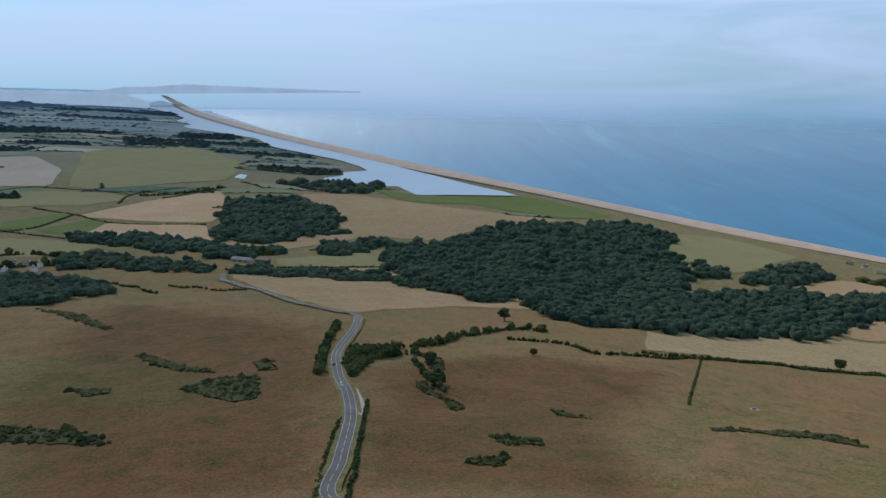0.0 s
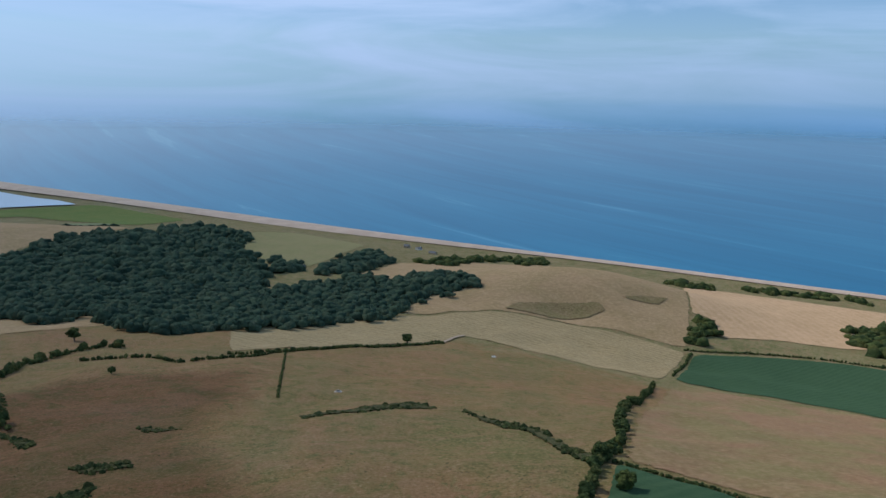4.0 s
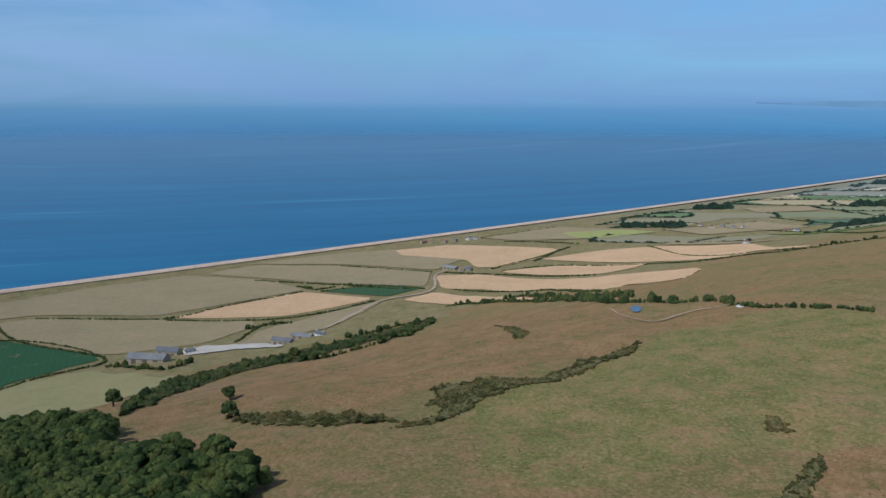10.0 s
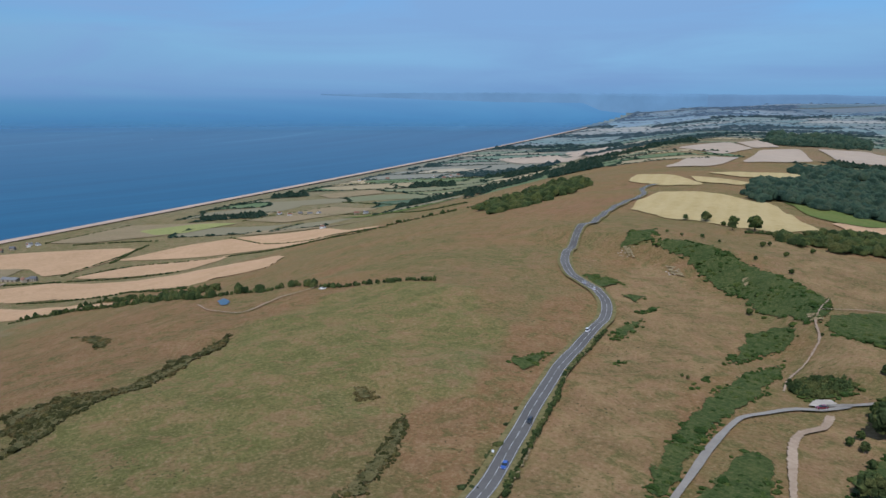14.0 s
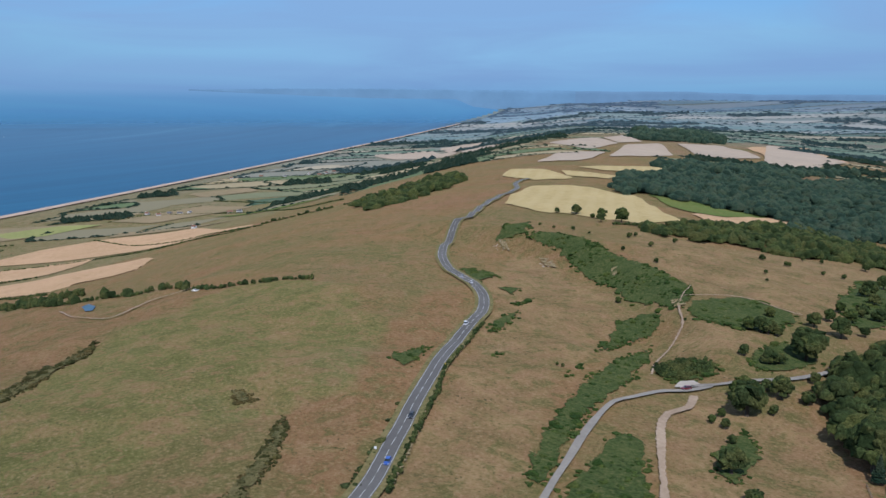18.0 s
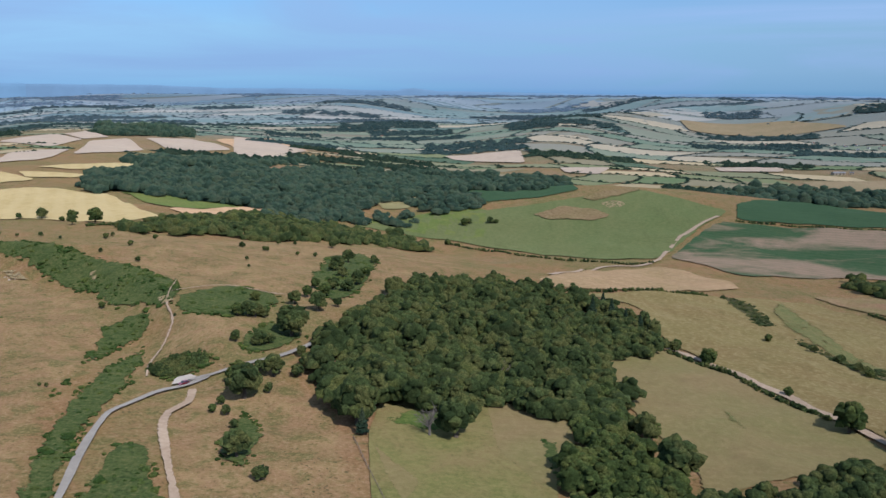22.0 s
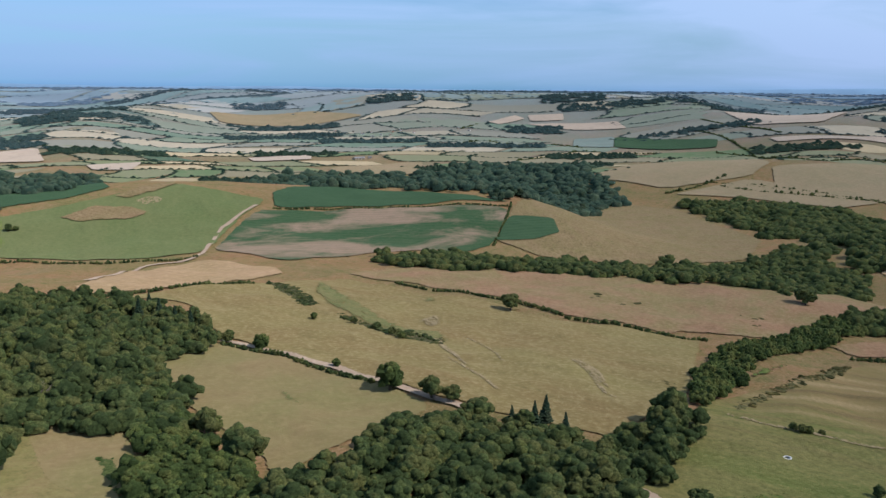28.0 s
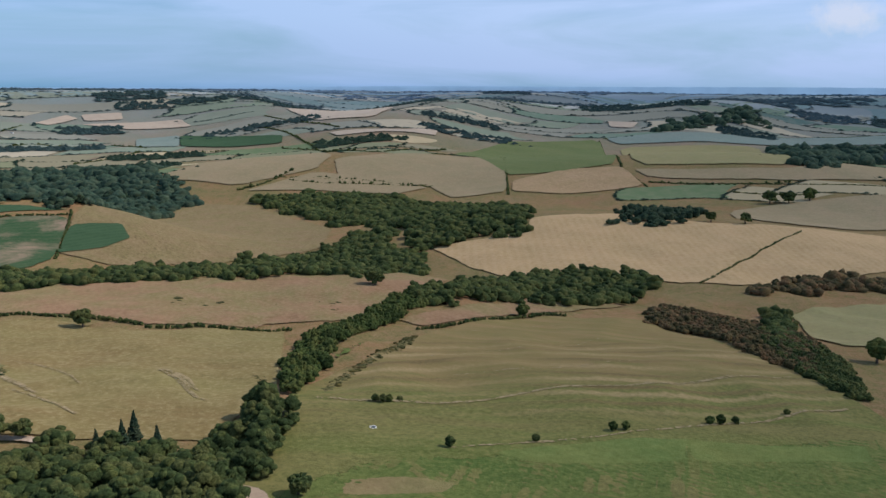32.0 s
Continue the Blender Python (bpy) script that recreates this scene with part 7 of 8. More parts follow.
for x, y, radius in [
    (-56.5, -428, 4.3),
    (-101, -340.5, 6.9),
    (-115.5, -325.5, 5.8),
    (-41, -441, 3.1),
    (-87, -386, 2.5),
    (-250, -534, 7.0),
    (-495, -506, 8.4),
    (-122.5, -318.5, 4.2),
    (-19, -295, 5.7),
    (-27, -263.5, 8.4),
    (83, -272.5, 8.3),
    (47, -272, 7.7),
    (140.5, -358, 8.1),
    (128, -305.5, 4.7),
    (119, -308.5, 3.1),
    (131, -283.5, 7.2),
    (142.5, -402, 4.8),
    (110, -230.5, 4.7),
    (-236.5, -200.5, 2.3),
    (-270, -182.5, 1.9),
    (-309, -168.5, 2.3),
    (-314, -165, 2.1),
    (-359.5, -146, 2.5),
    (-365, -143, 2.5),
    (-373, -139, 2.0),
    (-409, -127.5, 1.8),
    (-164.5, -205.5, 4.2),
    (-627, -137.5, 9.1),
    (-499, -513, 7.0),
    (-538, -380, 6.4),
]:
    stand(TREES[RNG.integers(3)], x, y, radius, float(RNG.uniform(0, 360)), "", float(RNG.uniform(0.85, 1.1)))
for x, y, radius in [
    (-160.5, -229.5, 5.5),
    (-203.5, -274.5, 8.4),
    (-1767, -623, 15.3),
    (-1786, -591, 15.3),
    (-1839, -566, 15.7),
    (-1202, -457, 9.7),
    (-1191, -504, 8.9),
    (-258.5, -264.5, 2.1),
    (-260.5, -261.5, 2.1),
    (-263, -260, 1.9),
    (-268, -258, 1.6),
    (162, -984, 5.0),
    (157, -991, 4.0),
    (132, -995, 4.4),
    (125, -996, 3.6),
    (460, -617, 5.0),
    (410, -586, 4.6),
    (418, -629, 5.2),
    (432, -604, 2.6),
    (478, -612, 2.8),
    (388.5, -584, 6.7),
    (214, -640, 3.2),
    (239, -566, 1.7),
    (229.5, -509, 1.6),
    (215, -564, 1.7),
    (258.5, -565, 2.1),
    (204, -572, 1.7),
    (163, -582, 2.9),
    (-4, 730, 6.1),
    (29.5, 696, 3.4),
    (17, 536, 2.7),
    (-47, 484, 4.2),
    (304, 761, 5.8),
    (183.5, 255, 3.7),
    (168.5, 218.5, 4.1),
    (425, 57, 3.7),
    (359, 48.5, 4.1),
    (501, 135.5, 5.5),
]:
    stand(TREES[RNG.integers(3)], x, y, radius, float(RNG.uniform(0, 360)), "", float(RNG.uniform(0.85, 1.1)))
for x, y, radius in [
    (655, 36, 5.6),
    (338, -527, 1.7),
    (304.5, -495, 1.6),
    (309.5, -535, 1.7),
    (276.5, -456, 1.8),
    (402, -494, 1.3),
    (384.5, -489, 1.3),
    (368, -491, 1.7),
    (353.5, -491, 1.2),
    (340, -524, 1.3),
    (258, -388, 2.0),
    (206.5, -271.5, 0.9),
    (209.5, -271.5, 0.8),
    (204.5, -367, 0.9),
    (395, -564, 3.8),
    (165, -373.5, 4.0),
    (144.5, -340, 3.1),
    (158.5, -410, 3.7),
    (158.5, -429, 3.2),
    (178, -403, 2.8),
    (173.5, -371, 3.4),
    (135.5, -413, 2.7),
    (142.5, -303.5, 3.1),
    (135.5, -309, 2.6),
    (157.5, -334, 2.6),
    (168.5, -372.5, 4.0),
    (141, -295, 3.3),
    (131, -296.5, 2.3),
    (124, -290.5, 2.0),
]:
    stand(TREES[RNG.integers(3)], x, y, radius, float(RNG.uniform(0, 360)), "", float(RNG.uniform(0.85, 1.1)))
for x, y, radius in [
    (125.5, -331, 2.5),
    (96.5, -217, 2.7),
    (147, -336, 4.5),
    (162, -376.5, 2.9),
    (172, -524, 5.0),
    (177, -564, 4.9),
    (146, -484, 4.6),
    (144.5, -459, 4.4),
    (153.5, -460, 4.1),
    (151, -437, 3.9),
    (160, -575, 2.9),
    (172.5, -518, 3.4),
    (158.5, -493, 3.9),
    (147.5, -508, 3.7),
    (163, -455, 3.0),
    (257, -565, 1.7),
    (241, -565, 1.7),
    (244, -600, 1.8),
    (239, -622, 1.8),
    (203.5, -569, 1.7),
    (214, -477, 1.1),
    (303, -491, 1.6),
    (308, -466, 1.5),
    (337, -517, 2.1),
    (307.5, -530, 1.6),
    (136, -267, 1.7),
    (130.5, -266.5, 1.9),
    (122.5, -256, 1.8),
    (113.5, -243.5, 1.8),
    (137, -276, 1.8),
]:
    stand(TREES[RNG.integers(3)], x, y, radius, float(RNG.uniform(0, 360)), "", float(RNG.uniform(0.85, 1.1)))
for x, y, radius in [
    (-42.5, -450, 2.9),
    (-56, -423, 4.8),
    (-101.5, -512, 2.5),
    (-122.5, -492, 2.8),
    (-131.5, -472, 3.1),
    (-136, -454, 2.7),
    (-139.5, -446, 2.6),
]:
    stand(TREES[RNG.integers(3)], x, y, radius, float(RNG.uniform(0, 360)), "", float(RNG.uniform(0.85, 1.1)))
for t in TREES:
    for o in (*t.children, t):
        bpy.data.objects.remove(o)

# ---- buildings ----
M_STONE = make_plain("limestone_wall", (0.36, 0.30, 0.21), (0.46, 0.39, 0.29), 0.7)
M_RENDER = make_plain("white_render", (0.68, 0.66, 0.61), (0.76, 0.74, 0.70), 0.9)
M_SLATE = make_plain("grey_slate", (0.16, 0.16, 0.165), (0.23, 0.225, 0.22), 0.8)
M_TILE = make_plain("clay_tile", (0.26, 0.13, 0.085), (0.34, 0.18, 0.12), 0.7)
M_SHEET = make_plain("fibre_cement", (0.20, 0.195, 0.185), (0.29, 0.28, 0.265), 1.4)
M_TIMBER = make_plain("weathered_boards", (0.14, 0.11, 0.08), (0.22, 0.18, 0.135), 0.5)
M_PANE = make_plain("window_glass", (0.03, 0.04, 0.05), (0.05, 0.06, 0.07), 0.5, 0.08, 0.5, 0.0)


def box(bm, x0, y0, z0, x1, y1, z1):
    v = [bm.verts.new(p) for p in ((x0, y0, z0), (x1, y0, z0), (x1, y1, z0), (x0, y1, z0), (x0, y0, z1), (x1, y0, z1), (x1, y1, z1), (x0, y1, z1))]
    for f in ((3, 2, 1, 0), (4, 5, 6, 7), (0, 1, 5, 4), (1, 2, 6, 5), (2, 3, 7, 6), (3, 0, 4, 7)):
        bm.faces.new([v[k] for k in f])


def gable_walls(bm, l, w, h, rise):
    """Four walls and two gables, footed half a metre into the ground."""
    a, b = l / 2, w / 2
    lo = [bm.verts.new(p) for p in ((-a, -b, -1.5), (a, -b, -1.5), (a, b, -1.5), (-a, b, -1.5))]
    hi = [bm.verts.new(p) for p in ((-a, -b, h), (a, -b, h), (a, b, h), (-a, b, h))]
    tip = [bm.verts.new((-a, 0, h + rise)), bm.verts.new((a, 0, h + rise))]
    bm.faces.new((lo[0], lo[1], hi[1], hi[0]))
    bm.faces.new((lo[2], lo[3], hi[3], hi[2]))
    bm.faces.new((lo[1], lo[2], hi[2], tip[1], hi[1]))
    bm.faces.new((lo[3], lo[0], hi[0], tip[0], hi[3]))


def gable_roof(bm, l, w, h, rise, over=0.35, thick=0.18):
    a, b = l / 2 + over, w / 2
    slope = rise / b
    for s in (-1, 1):
        e = b + over
        pts = [(-a, 0, h + rise), (a, 0, h + rise), (a, s * e, h + rise - slope * e), (-a, s * e, h + rise - slope * e)]
        lo = [bm.verts.new((x, y, z + 0.02)) for x, y, z in pts]
        hi = [bm.verts.new((x, y, z + thick)) for x, y, z in pts]
        bm.faces.new(hi if s < 0 else hi[::-1])
        bm.faces.new(lo[::-1] if s < 0 else lo)
        for k in range(4):
            bm.faces.new((lo[k], lo[(k + 1) % 4], hi[(k + 1) % 4], hi[k]))


def house(label, wall_mat, roof_mat, l=12.0, w=7.0, h=4.8, rise=3.0):
    top = tagged(new("house"), label, "house")
    bm = bmesh.new()
    gable_walls(bm, l, w, h, rise)
    wall = part("wall", bm, wall_mat, top)
    bm = bmesh.new()
    gable_roof(bm, l, w, h, rise)
    roof = part("roof", bm, roof_mat, top)
    for x in (-l / 2 + 0.7, l / 2 - 0.7):
        bm = bmesh.new()
        box(bm, x - 0.45, -0.4, h + rise - 0.8, x + 0.45, 0.4, h + rise + 1.1)
        part("chimney", bm, wall_mat, top)
    for s in (-1, 1):
        for z in (1.0, 3.2):
            for x in (-l / 3, 0, l / 3):
                if z < 2 and x == 0:
                    continue
                bm = bmesh.new()
                box(bm, x - 0.55, s * w / 2 - 0.06, z, x + 0.55, s * w / 2 + 0.06, z + 1.2)
                part("window", bm, M_PANE, top)
        bm = bmesh.new()
        box(bm, -0.5, s * w / 2 - 0.06, -0.3, 0.5, s * w / 2 + 0.06, 2.05)
        part("door", bm, M_TIMBER, top)
    return top


def barn(label, wall_mat, roof_mat, l=34.0, w=15.0, h=4.5, rise=3.2):
    top = tagged(new("barn"), label, "barn")
    bm = bmesh.new()
    gable_walls(bm, l, w, h, rise)
    part("wall", bm, wall_mat, top)
    bm = bmesh.new()
    gable_roof(bm, l, w, h, rise, 0.5, 0.15)
    part("roof", bm, roof_mat, top)
    for s in (-1, 1):
        for k in range(3):
            x = (k - 1) * l / 3.4
            bm = bmesh.new()
            box(bm, x - 2.2, s * w / 2 - 0.08, -0.3, x + 2.2, s * w / 2 + 0.08, 3.8)
            part("door", bm, M_TIMBER, top)
    return top


def place(x, y, turn, size=1.0):
    """Where a thing stands on the land, drawn in with the land if it is far off."""
    px, py, pz = (float(v) for v in draw_in(x, y, height(x, y)))
    k = math.hypot(px, py) / max(math.hypot(x, y), 1e-6)
    return pose(px, py, pz + 0.05, 0, 0, turn) @ Matrix.Diagonal((k * size, k * size, k * size, 1))


HOUSES = [
    house("stone cottage under a grey slate roof", M_STONE, M_SLATE),
    house("white rendered house with a clay tile roof", M_RENDER, M_TILE, 11, 7, 4.6, 2.8),
    house("stone cottage with a red tiled roof", M_STONE, M_TILE, 14, 7, 4.6, 3.2),
    house("white bungalow under slates", M_RENDER, M_SLATE, 13, 8, 2.9, 2.6),
]
BARNS = [barn("long farm barn with a grey sheet roof", M_STONE, M_SHEET), barn("low timber shed under a grey roof", M_TIMBER, M_SHEET, 20, 9, 3.0, 1.8), barn("large stone barn with a tiled roof", M_STONE, M_SLATE, 28, 11, 5.5, 4.0)]
VILLAGE = [
    (1224, 507), (989, 23), (985, 176), (1915, -198), (1908, -216), (1912, -247), (1923, -273), (1945, -307), (1956, -328), (628, 1582), (646, 1562),
    (180, 1070), (196, 1105), (341, 1323), (-684, 1070), (-658, 1061), (-632, 1052), (-629, 1081), (-602, 1069), (-605, 1120), (-577, 1100), (-566, 1111), (-620, 1018), (-663, 1022),
]
HAMLET = [
    (2023, -924), (1978, -932), (1978, -962), (1969, -985), (1963, -1008), (1657, -860), (1856, -1061), (1851, -1086), (2643, -1937), (2654, -1981), (2667, -2027), (2607, -1877),
    (2679, -1880), (2670, -1764), (2757, -1716), (2779, -1679), (2798, -1614), (2608, -2073), (2616, -2137), (1970, -313), (1493, -239), (1497, -225), (-1013, -1633),
]
VALE = [
    (-907, -4142), (-966, -4220), (-981, -4098), (-1045, -4155), (-1063, -4038), (-1115, -4074), (-1131, -3951), (-1209, -4014), (-1262, -4051), (-1293, -3932), (-761, -2800), (-734, -4100),
    (-810, -4136), (-820, -3979), (-920, -4184), (-946, -4048), (-965, -3899), (-1059, -4046), (-1081, -3917), (-1167, -3919), (-1562, -4031), (-1592, -3950), (1469, -4098), (1089, -4060), (424, -3601),
]
for group, plots in (("houses of the village", VILLAGE), ("houses of the coast hamlets", HAMLET), ("houses of the vale villages", VALE)):
    for k, (x, y) in enumerate(plots):
        ob = copy_thing(HOUSES[RNG.integers(4)], place(x, y, float(RNG.choice([33, 123, 60, 10]) + RNG.normal(0, 8)), 1.0 if group[10] == "t" else 1.15))
        ob["group"] = group
for x, y, which, turn, size in [
    (949, 215.5, 0, 75, 1.3), (987, 200.5, 2, 70, 1.0), (960, 66, 2, 60, 0.9), (994, 44.5, 0, 65, 0.8), (1527, -210, 0, 40, 0.9), (1514, -236, 1, 130, 1.0),
    (-382.5, 1144, 0, 165, 0.9), (-355, 1151, 1, 165, 1.0), (-719, -2789, 0, 20, 1.2), (766, 393, 1, 65, 0.8), (779, 383, 1, 65, 0.7), (646, 1488, 2, 120, 0.6),
]:
    copy_thing(BARNS[which], place(x, y, turn, size))


# ---- cars ----
def paint(name, c):
    m, n, l, p = material(name, 0.28, 0.5)
    p.inputs["Base Color"].default_value = (*c, 1)
    p.inputs["Coat Weight"].default_value = 0.6
    return m


M_TYRE = make_plain("tyre_rubber", (0.02, 0.02, 0.02), (0.03, 0.03, 0.03), 0.2)
M_ALLOY = paint("alloy", (0.45, 0.45, 0.46))
M_LAMP = paint("lamp_glass", (0.7, 0.7, 0.68))
M_TAIL = paint("tail_lamp", (0.35, 0.02, 0.02))


def car(label, mat, tall=1.0):
    top = tagged(new("car"), label, "car")
    bm = bmesh.new()
    prof = [(-2.1, 0.32), (-2.15, 0.75), (-1.95, 0.95), (1.2, 0.98), (2.0, 0.82), (2.15, 0.55), (2.1, 0.32)]
    rings = [[bm.verts.new((x, s * (0.86 if z < 0.9 else 0.8), z)) for x, z in prof] for s in (-1, 1)]
    bm.faces.new(rings[0])
    bm.faces.new(rings[1][::-1])
    for k in range(len(prof)):
        j = (k + 1) % len(prof)
        bm.faces.new((rings[0][j], rings[0][k], rings[1][k], rings[1][j]))
    bmesh.ops.bevel(bm, geom=bm.edges[:], offset=0.06, segments=2, affect="EDGES")
    part("body", bm, mat, top)
    bm = bmesh.new()
    prof = [(-1.85, 0.93), (-1.55, 0.93 + 0.45 * tall), (-0.1, 0.95 + 0.5 * tall), (0.35, 0.93 + 0.42 * tall), (1.1, 0.95)]
    rings = [[bm.verts.new((x, s * (0.78 - 0.28 * (z - 0.93)), z)) for x, z in prof] for s in (-1, 1)]
    bm.faces.new(rings[0])
    bm.faces.new(rings[1][::-1])
    for k in range(len(prof)):
        j = (k + 1) % len(prof)
        bm.faces.new((rings[0][j], rings[0][k], rings[1][k], rings[1][j]))
    part("cabin_glass", bm, M_PANE, top)
    bm = bmesh.new()
    box(bm, -1.5, -0.62, 0.92 + 0.46 * tall, 0.2, 0.62, 1.0 + 0.5 * tall)
    bmesh.ops.bevel(bm, geom=bm.edges[:], offset=0.03, segments=1, affect="EDGES")
    part("roof", bm, mat, top)
    for x in (-1.3, 1.35):
        for s in (-1, 1):
            bm = bmesh.new()
            bmesh.ops.create_cone(bm, cap_ends=True, segments=16, radius1=0.32, radius2=0.32, depth=0.2, matrix=pose(x, s * 0.8, 0.32, 90))
            wheel = part("wheel", bm, M_TYRE, top)
            bm = bmesh.new()
            bmesh.ops.create_cone(bm, cap_ends=True, segments=12, radius1=0.2, radius2=0.2, depth=0.03, matrix=pose(x, s * 0.905, 0.32, 90))
            part("rim", bm, M_ALLOY, wheel)
    for s in (-0.6, 0.6):
        bm = bmesh.new()
        box(bm, 2.02, s - 0.16, 0.6, 2.17, s + 0.16, 0.74)
        part("headlight", bm, M_LAMP, top)
        bm = bmesh.new()
        box(bm, -2.18, s - 0.14, 0.68, -2.05, s + 0.14, 0.84)
        part("tail_light", bm, M_TAIL, top)
    return top


def on_road(x, y):
    """The nearest point of the road's left-hand lane, and the road's heading there."""
    line = ROADS[0]
    i = int(np.clip(np.argmin(np.hypot(line[:, 0] - x, line[:, 1] - y)), 1, len(line) - 2))
    d = line[i + 1] - line[i - 1]
    d = d / np.hypot(*d)
    n = np.array([d[1], -d[0]])
    o = 1 if (np.array([x, y]) - line[i]) @ n > 0 else -1
    q = line[i] + n * o * 1.6
    heading = math.degrees(math.atan2(d[1], d[0])) + (180 if o > 0 else 0)
    slope = float(height(*(q + d * 2)) - height(*(q - d * 2))) / 4
    return float(q[0]), float(q[1]), heading, math.degrees(math.atan(slope)) * (1 if o < 0 else -1)


for x, y, label, c, tall in [
    (181, -151, "blue car driving along the hill road", (0.03, 0.09, 0.35), 1.0), (202, -180, "black car driving along the hill road", (0.02, 0.02, 0.022), 1.0),
    (275, -284, "white van on the hill road", (0.75, 0.75, 0.74), 1.7), (328, -340, "white car on the hill road", (0.72, 0.72, 0.72), 1.0),
    (351, -352, "silver car on the hill road", (0.5, 0.51, 0.52), 1.0), (-101, 459, "dark grey car on the hill road", (0.04, 0.04, 0.045), 1.0),
    (-87, 413, "white car on the hill road", (0.74, 0.74, 0.73), 1.2),
]:
    ob = car(label, paint("car_paint", c), tall)
    qx, qy, turn, tip = on_road(x, y)
    ob.matrix_world = Matrix.Translation((qx, qy, float(lift(qx, qy, 0.88)))) @ pose(0, 0, 0, 0, 0, turn) @ pose(0, 0, 0, 0, -tip, 0)
    ob["group"] = "cars on the hill road"
ob = car("dark red car parked on the gravel bay", paint("red_paint", (0.16, 0.012, 0.02)))
ob.matrix_world = pose(160, -291, float(lift(160, -291, 0.84)), 0, 0, 60)


# ---- small things in the fields ----
def trough(label, x, y, wide, mat):
    """A round water trough with a rim and dark water, on a worn pad."""
    top = tagged(new("water_trough"), label, "trough")
    bm = bmesh.new()
    n = 28
    rings = []
    for r, z in ((wide, -0.3), (wide, 0.75), (wide - 0.25, 0.8), (wide - 0.35, 0.55)):
        rings.append([bm.verts.new((r * math.cos(2 * math.pi * k / n), r * math.sin(2 * math.pi * k / n), z)) for k in range(n)])
    for a, b in zip(rings, rings[1:]):
        for k in range(n):
            bm.faces.new((a[k], a[(k + 1) % n], b[(k + 1) % n], b[k]))
    part("basin", bm, mat, top)
    bm = bmesh.new()
    bmesh.ops.create_circle(bm, cap_ends=True, segments=n, radius=wide - 0.3, matrix=pose(0, 0, 0.6))
    part("water", bm, M_PANE, top)
    bm = bmesh.new()
    bmesh.ops.create_circle(bm, cap_ends=True, segments=n, radius=wide * 1.7, matrix=pose(0, 0, 0.12))
    part("pad", bm, M_GRAVEL, top)
    top.matrix_world = place(x, y, 0)


trough("round white water trough in the green pasture", -231, -238, 1.5, M_RENDER)
trough("small pale trough on a worn patch", 135, 445, 1.4, M_GRAVEL)
trough("small pale trough in the hay field", 362, 683, 1.6, M_RENDER)
trough("white water tank at the end of a hedge", 483, -250, 2.0, M_RENDER)


def conifer(seed):
    """A spruce: a straight trunk with drooping tiers."""
    rng = np.random.default_rng(seed)
    root = tagged(new("spruce"), "tall dark spruce at the edge of the wood", "tree")
    bm = bmesh.new()
    tube(bm, (0, 0, -0.5), (0, 0, 3.4), 0.1, 0.02)
    part("trunk", bm, M_BARK, root)
    vs, ts, off = [], [], 0
    for k in range(11):
        z = 0.5 + 0.27 * k
        reach = 0.95 * (1 - k / 11.5)
        n = 9
        th = np.arange(n) * 2 * math.pi / n + rng.uniform(0, 1)
        c = np.stack([reach * 0.6 * np.cos(th), reach * 0.6 * np.sin(th), z + rng.normal(0, 0.05, n)], 1)
        v, t = lumps(c, np.stack([reach * rng.uniform(0.3, 0.45, n), reach * rng.uniform(0.3, 0.45, n), np.full(n, 0.17)], 1), 1, 0.3)
        vs.append(v)
        ts.append(t + off)
        off += len(v)
    mesh_part("crown", np.concatenate(vs), np.concatenate(ts), LEAF["conifer"], root)
    return root


SPRUCE = conifer(5)
for x, y, r in [(78, -262, 2.6), (3, -488, 4.0), (-8, -485, 4.4), (-16, -475, 4.0), (-3, -500, 4.2), (-24, -470, 3.6), (-143, -281, 3.0), (-134, -283, 2.5), (-147, -263, 3.6), (-150, -285, 3.4)]:
    ob = stand(SPRUCE, x, y, r, float(RNG.uniform(0, 360)), "", 1.15)
    ob["group"] = "spruces in the woods"


def dead_tree(x, y, tall):
    root = tagged(new("dead_tree"), "bare grey dead tree at the wood's edge", "tree")
    rng = np.random.default_rng(int(x) + 900)
    bm = bmesh.new()
    tube(bm, (0, 0, -0.3), (0, 0, 0.45), 0.05, 0.04)
    twigs = bmesh.new()
    for k in range(16):
        a, e = k * 2.4, rng.uniform(0.5, 1.3)
        b = Vector((0, 0, rng.uniform(0.2, 0.45)))
        tip = b + Vector((math.cos(a) * math.cos(e), math.sin(a) * math.cos(e), math.sin(e))) * rng.uniform(0.35, 0.6)
        tube(bm, b, tip, 0.022, 0.008, 5)
        for _ in range(9):
            s = b.lerp(tip, rng.uniform(0.3, 1.0))
            w = s + Vector(rng.normal(0, 0.09, 3)) + (tip - b) * 0.25
            tube(twigs, s, w, 0.008, 0.003, 3)
    part("trunk", bm, M_DEAD, root)
    part("twig", twigs, M_DEAD, root)
    root.matrix_world = pose(x, y, float(height(x, y))) @ Matrix.Scale(tall, 4)


M_DEAD = make_plain("bleached_wood", (0.14, 0.118, 0.10), (0.20, 0.172, 0.15), 0.4)
dead_tree(56, -270, 11)
dead_tree(41, -338, 10)


def fence(label, points, gap=2.6):
    """Posts and two rails along a line."""
    line = resample(points, gap)
    top = tagged(new("fence"), label, "fence")
    for k, (x, y) in enumerate(line):
        g = float(height(x, y))
        bm = bmesh.new()
        box(bm, x - 0.07, y - 0.07, g - 0.3, x + 0.07, y + 0.07, g + 1.25)
        part("post", bm, M_TIMBER, top)
        if k:
            for z in (0.55, 1.1):
                bm = bmesh.new()
                tube(bm, (px, py, pg + z), (x, y, g + z), 0.045, 0.045, 4)
                part("rail", bm, M_TIMBER, top)
        px, py, pg = x, y, g


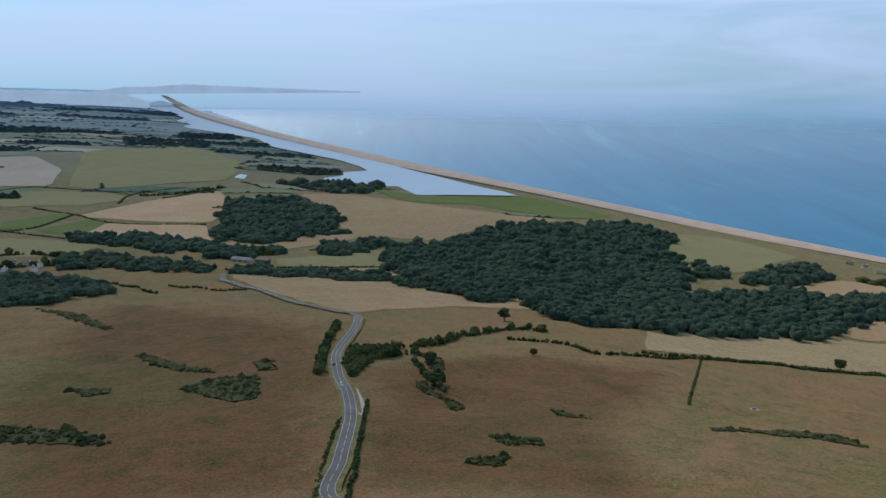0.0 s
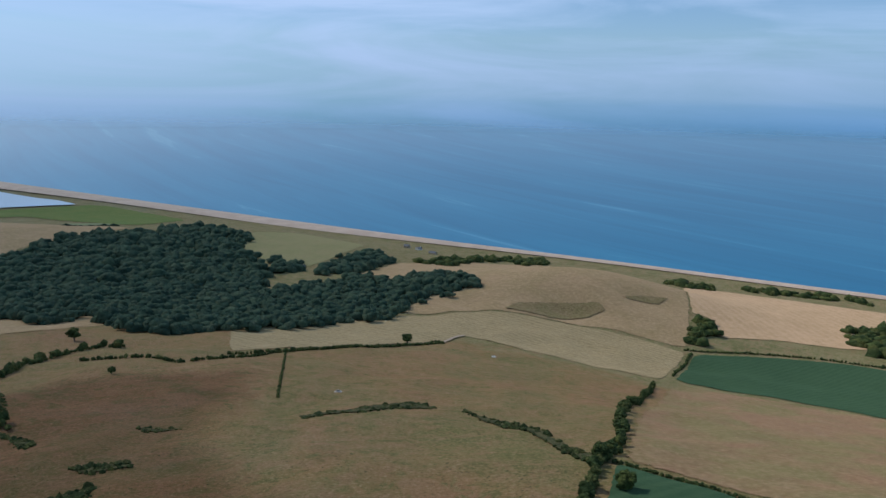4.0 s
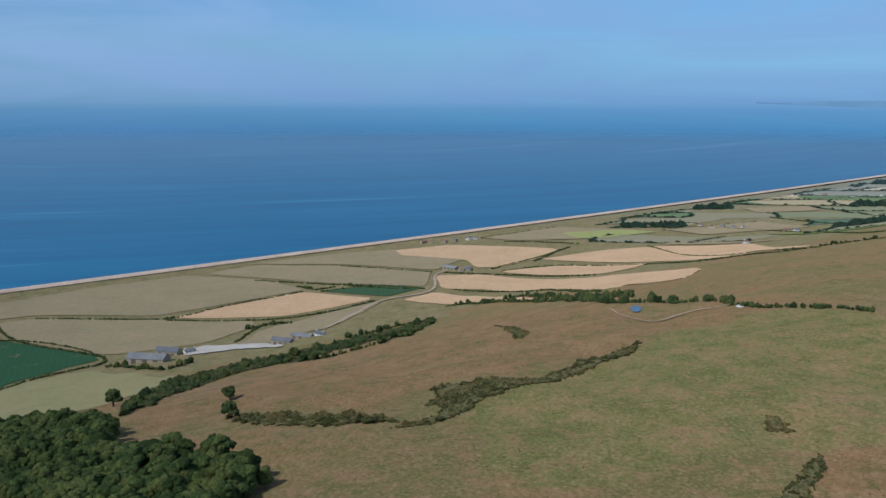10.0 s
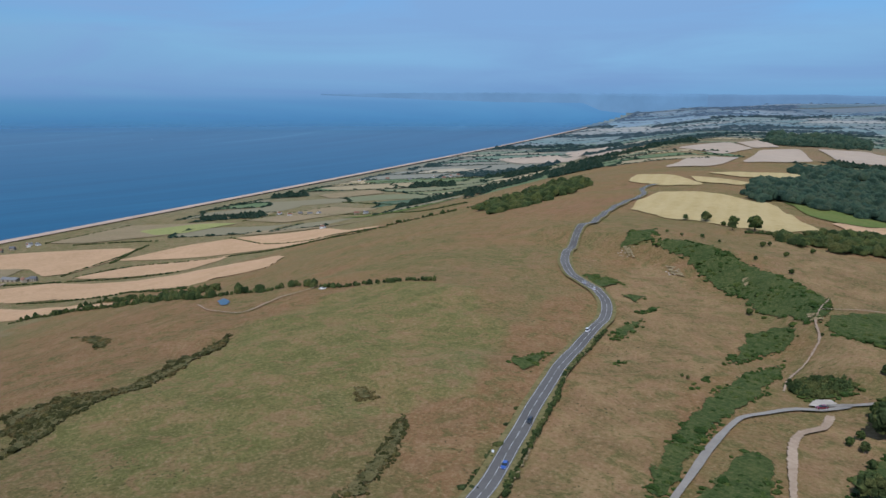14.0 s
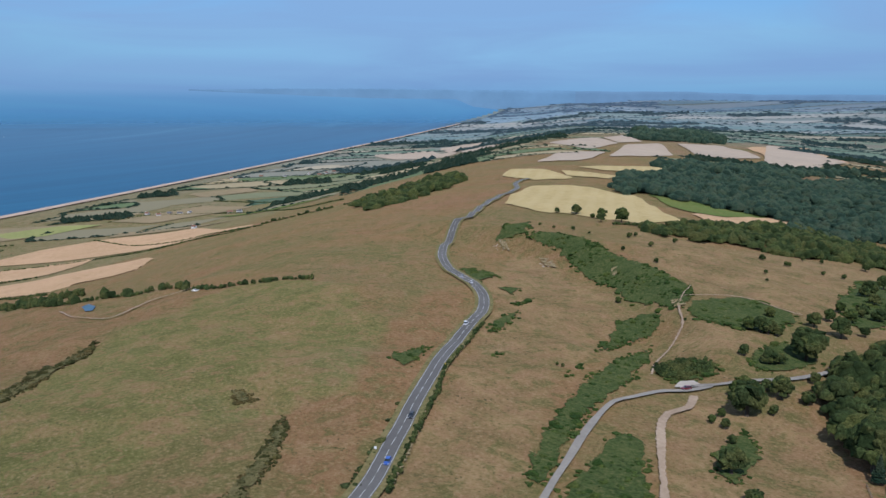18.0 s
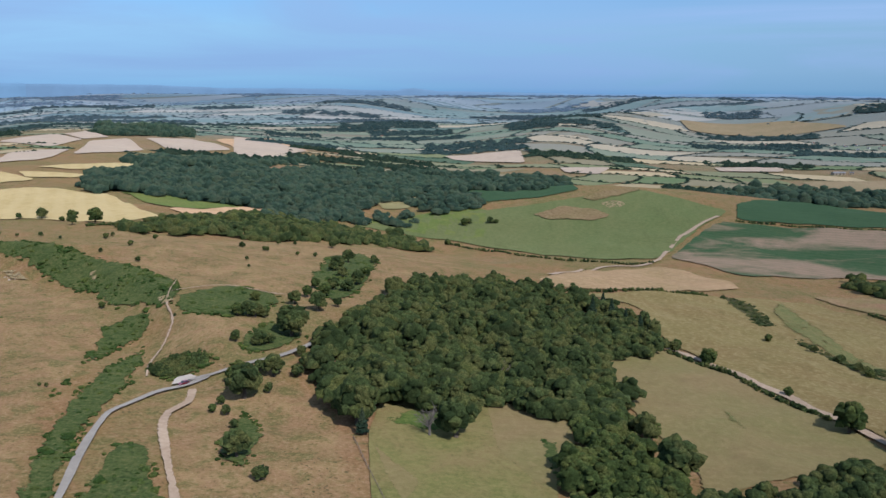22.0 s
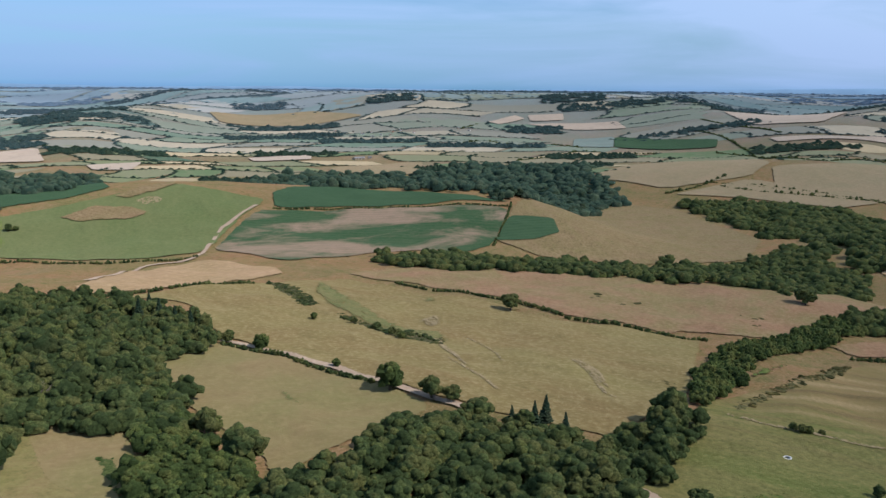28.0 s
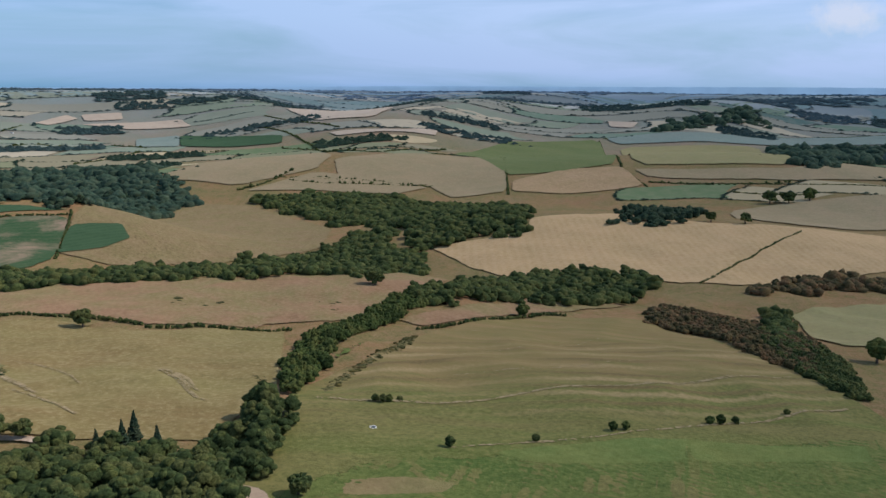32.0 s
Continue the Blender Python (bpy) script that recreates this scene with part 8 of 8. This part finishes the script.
fence("weathered post and rail fence by the clearing", [(80, -258), (70, -239), (60, -221), (52, -205)])
fence("post and rail fence at the wood gate", [(-128, -212), (-136, -218), (-146, -222)])


def stones(label, x, y, reach, n):
    root = tagged(new("stone_heap"), label, "stones")
    for _ in range(n):
        a, r = RNG.uniform(0, 6.28), reach * RNG.random() ** 0.6
        px, py = x + r * math.cos(a), y + r * math.sin(a)
        s = RNG.uniform(0.25, 0.6)
        v, t = lumps(np.array([[px, py, float(height(px, py)) + 0.2 * s]]), np.array([[s * 1.3, s, s * 0.6]]), 1, 0.15)
        mesh_part("stone", v, t, M_GRAVEL, root)


stones("heap of pale stones in the brown pasture", -18, -388, 5, 16)
for x, y, reach, n in ((345, -433, 6, 18), (292, -433, 5, 14), (399, -447, 7, 16)):
    stones("scatter of pale stones on the old quarry slope", x, y, reach, n)



def marker(label, x, y, c):
    root = tagged(new("road_sign"), label, "sign")
    bm = bmesh.new()
    tube(bm, (0, 0, -0.3), (0, 0, 1.6), 0.05, 0.05, 8)
    part("pole", bm, M_ALLOY, root)
    bm = bmesh.new()
    box(bm, -0.4, -0.03, 1.2, 0.4, 0.03, 2.0)
    bmesh.ops.bevel(bm, geom=bm.edges[:], offset=0.02, segments=1, affect="EDGES")
    part("plate", bm, paint("sign_plate", c), root)
    root.matrix_world = pose(x, y, float(height(x, y)), 0, 0, 40)


marker("small white road sign on the verge", 189, -155, (0.8, 0.8, 0.8))
marker("small yellow road sign on the verge", 231, -226, (0.7, 0.5, 0.05))

def boat(x, y, turn):
    """A small white sailing boat far out."""
    root = tagged(new("sailing_boat"), "small white sailing boat on the open sea", "boat", "boats at sea")
    bm = bmesh.new()
    ring = [(-4, -1.2), (-4, 1.2), (1.5, 1.4), (5, 0), (1.5, -1.4)]
    lo = [bm.verts.new((px * 0.85, py * 0.6, -0.2)) for px, py in ring]
    hi = [bm.verts.new((px, py, 1.2)) for px, py in ring]
    bm.faces.new(hi[::-1])
    for k in range(5):
        bm.faces.new((lo[k], lo[(k + 1) % 5], hi[(k + 1) % 5], hi[k]))
    part("hull", bm, M_RENDER, root)
    bm = bmesh.new()
    tube(bm, (0.5, 0, 1.0), (0.5, 0, 13), 0.1, 0.06)
    part("mast", bm, M_BARK, root)
    bm = bmesh.new()
    for pts in (((0.3, 0, 2.2), (-4, 0.5, 2.2), (0.3, 0.2, 12.5)), ((0.8, 0, 2.0), (4.6, 0.1, 1.6), (0.8, 0.3, 11))):
        a = [bm.verts.new(p) for p in pts]
        b = [bm.verts.new((p[0], p[1] + 0.05, p[2])) for p in pts]
        bm.faces.new(a)
        bm.faces.new(b[::-1])
    part("sail", bm, M_RENDER, root)
    px, py, pz = (float(v) for v in draw_in(x, y, 0.0))
    k = math.hypot(px, py) / math.hypot(x, y)
    root.matrix_world = pose(px, py, pz, 0, 0, turn) @ Matrix.Diagonal((k, k, k, 1))


for (x, y), turn in zip(((6683, -1997), (10586, -9095)), (20, 75)):
    boat(x, y, turn)

for t in (*HOUSES, *BARNS, SPRUCE):
    for o in (*t.children_recursive, t):
        bpy.data.objects.remove(o)
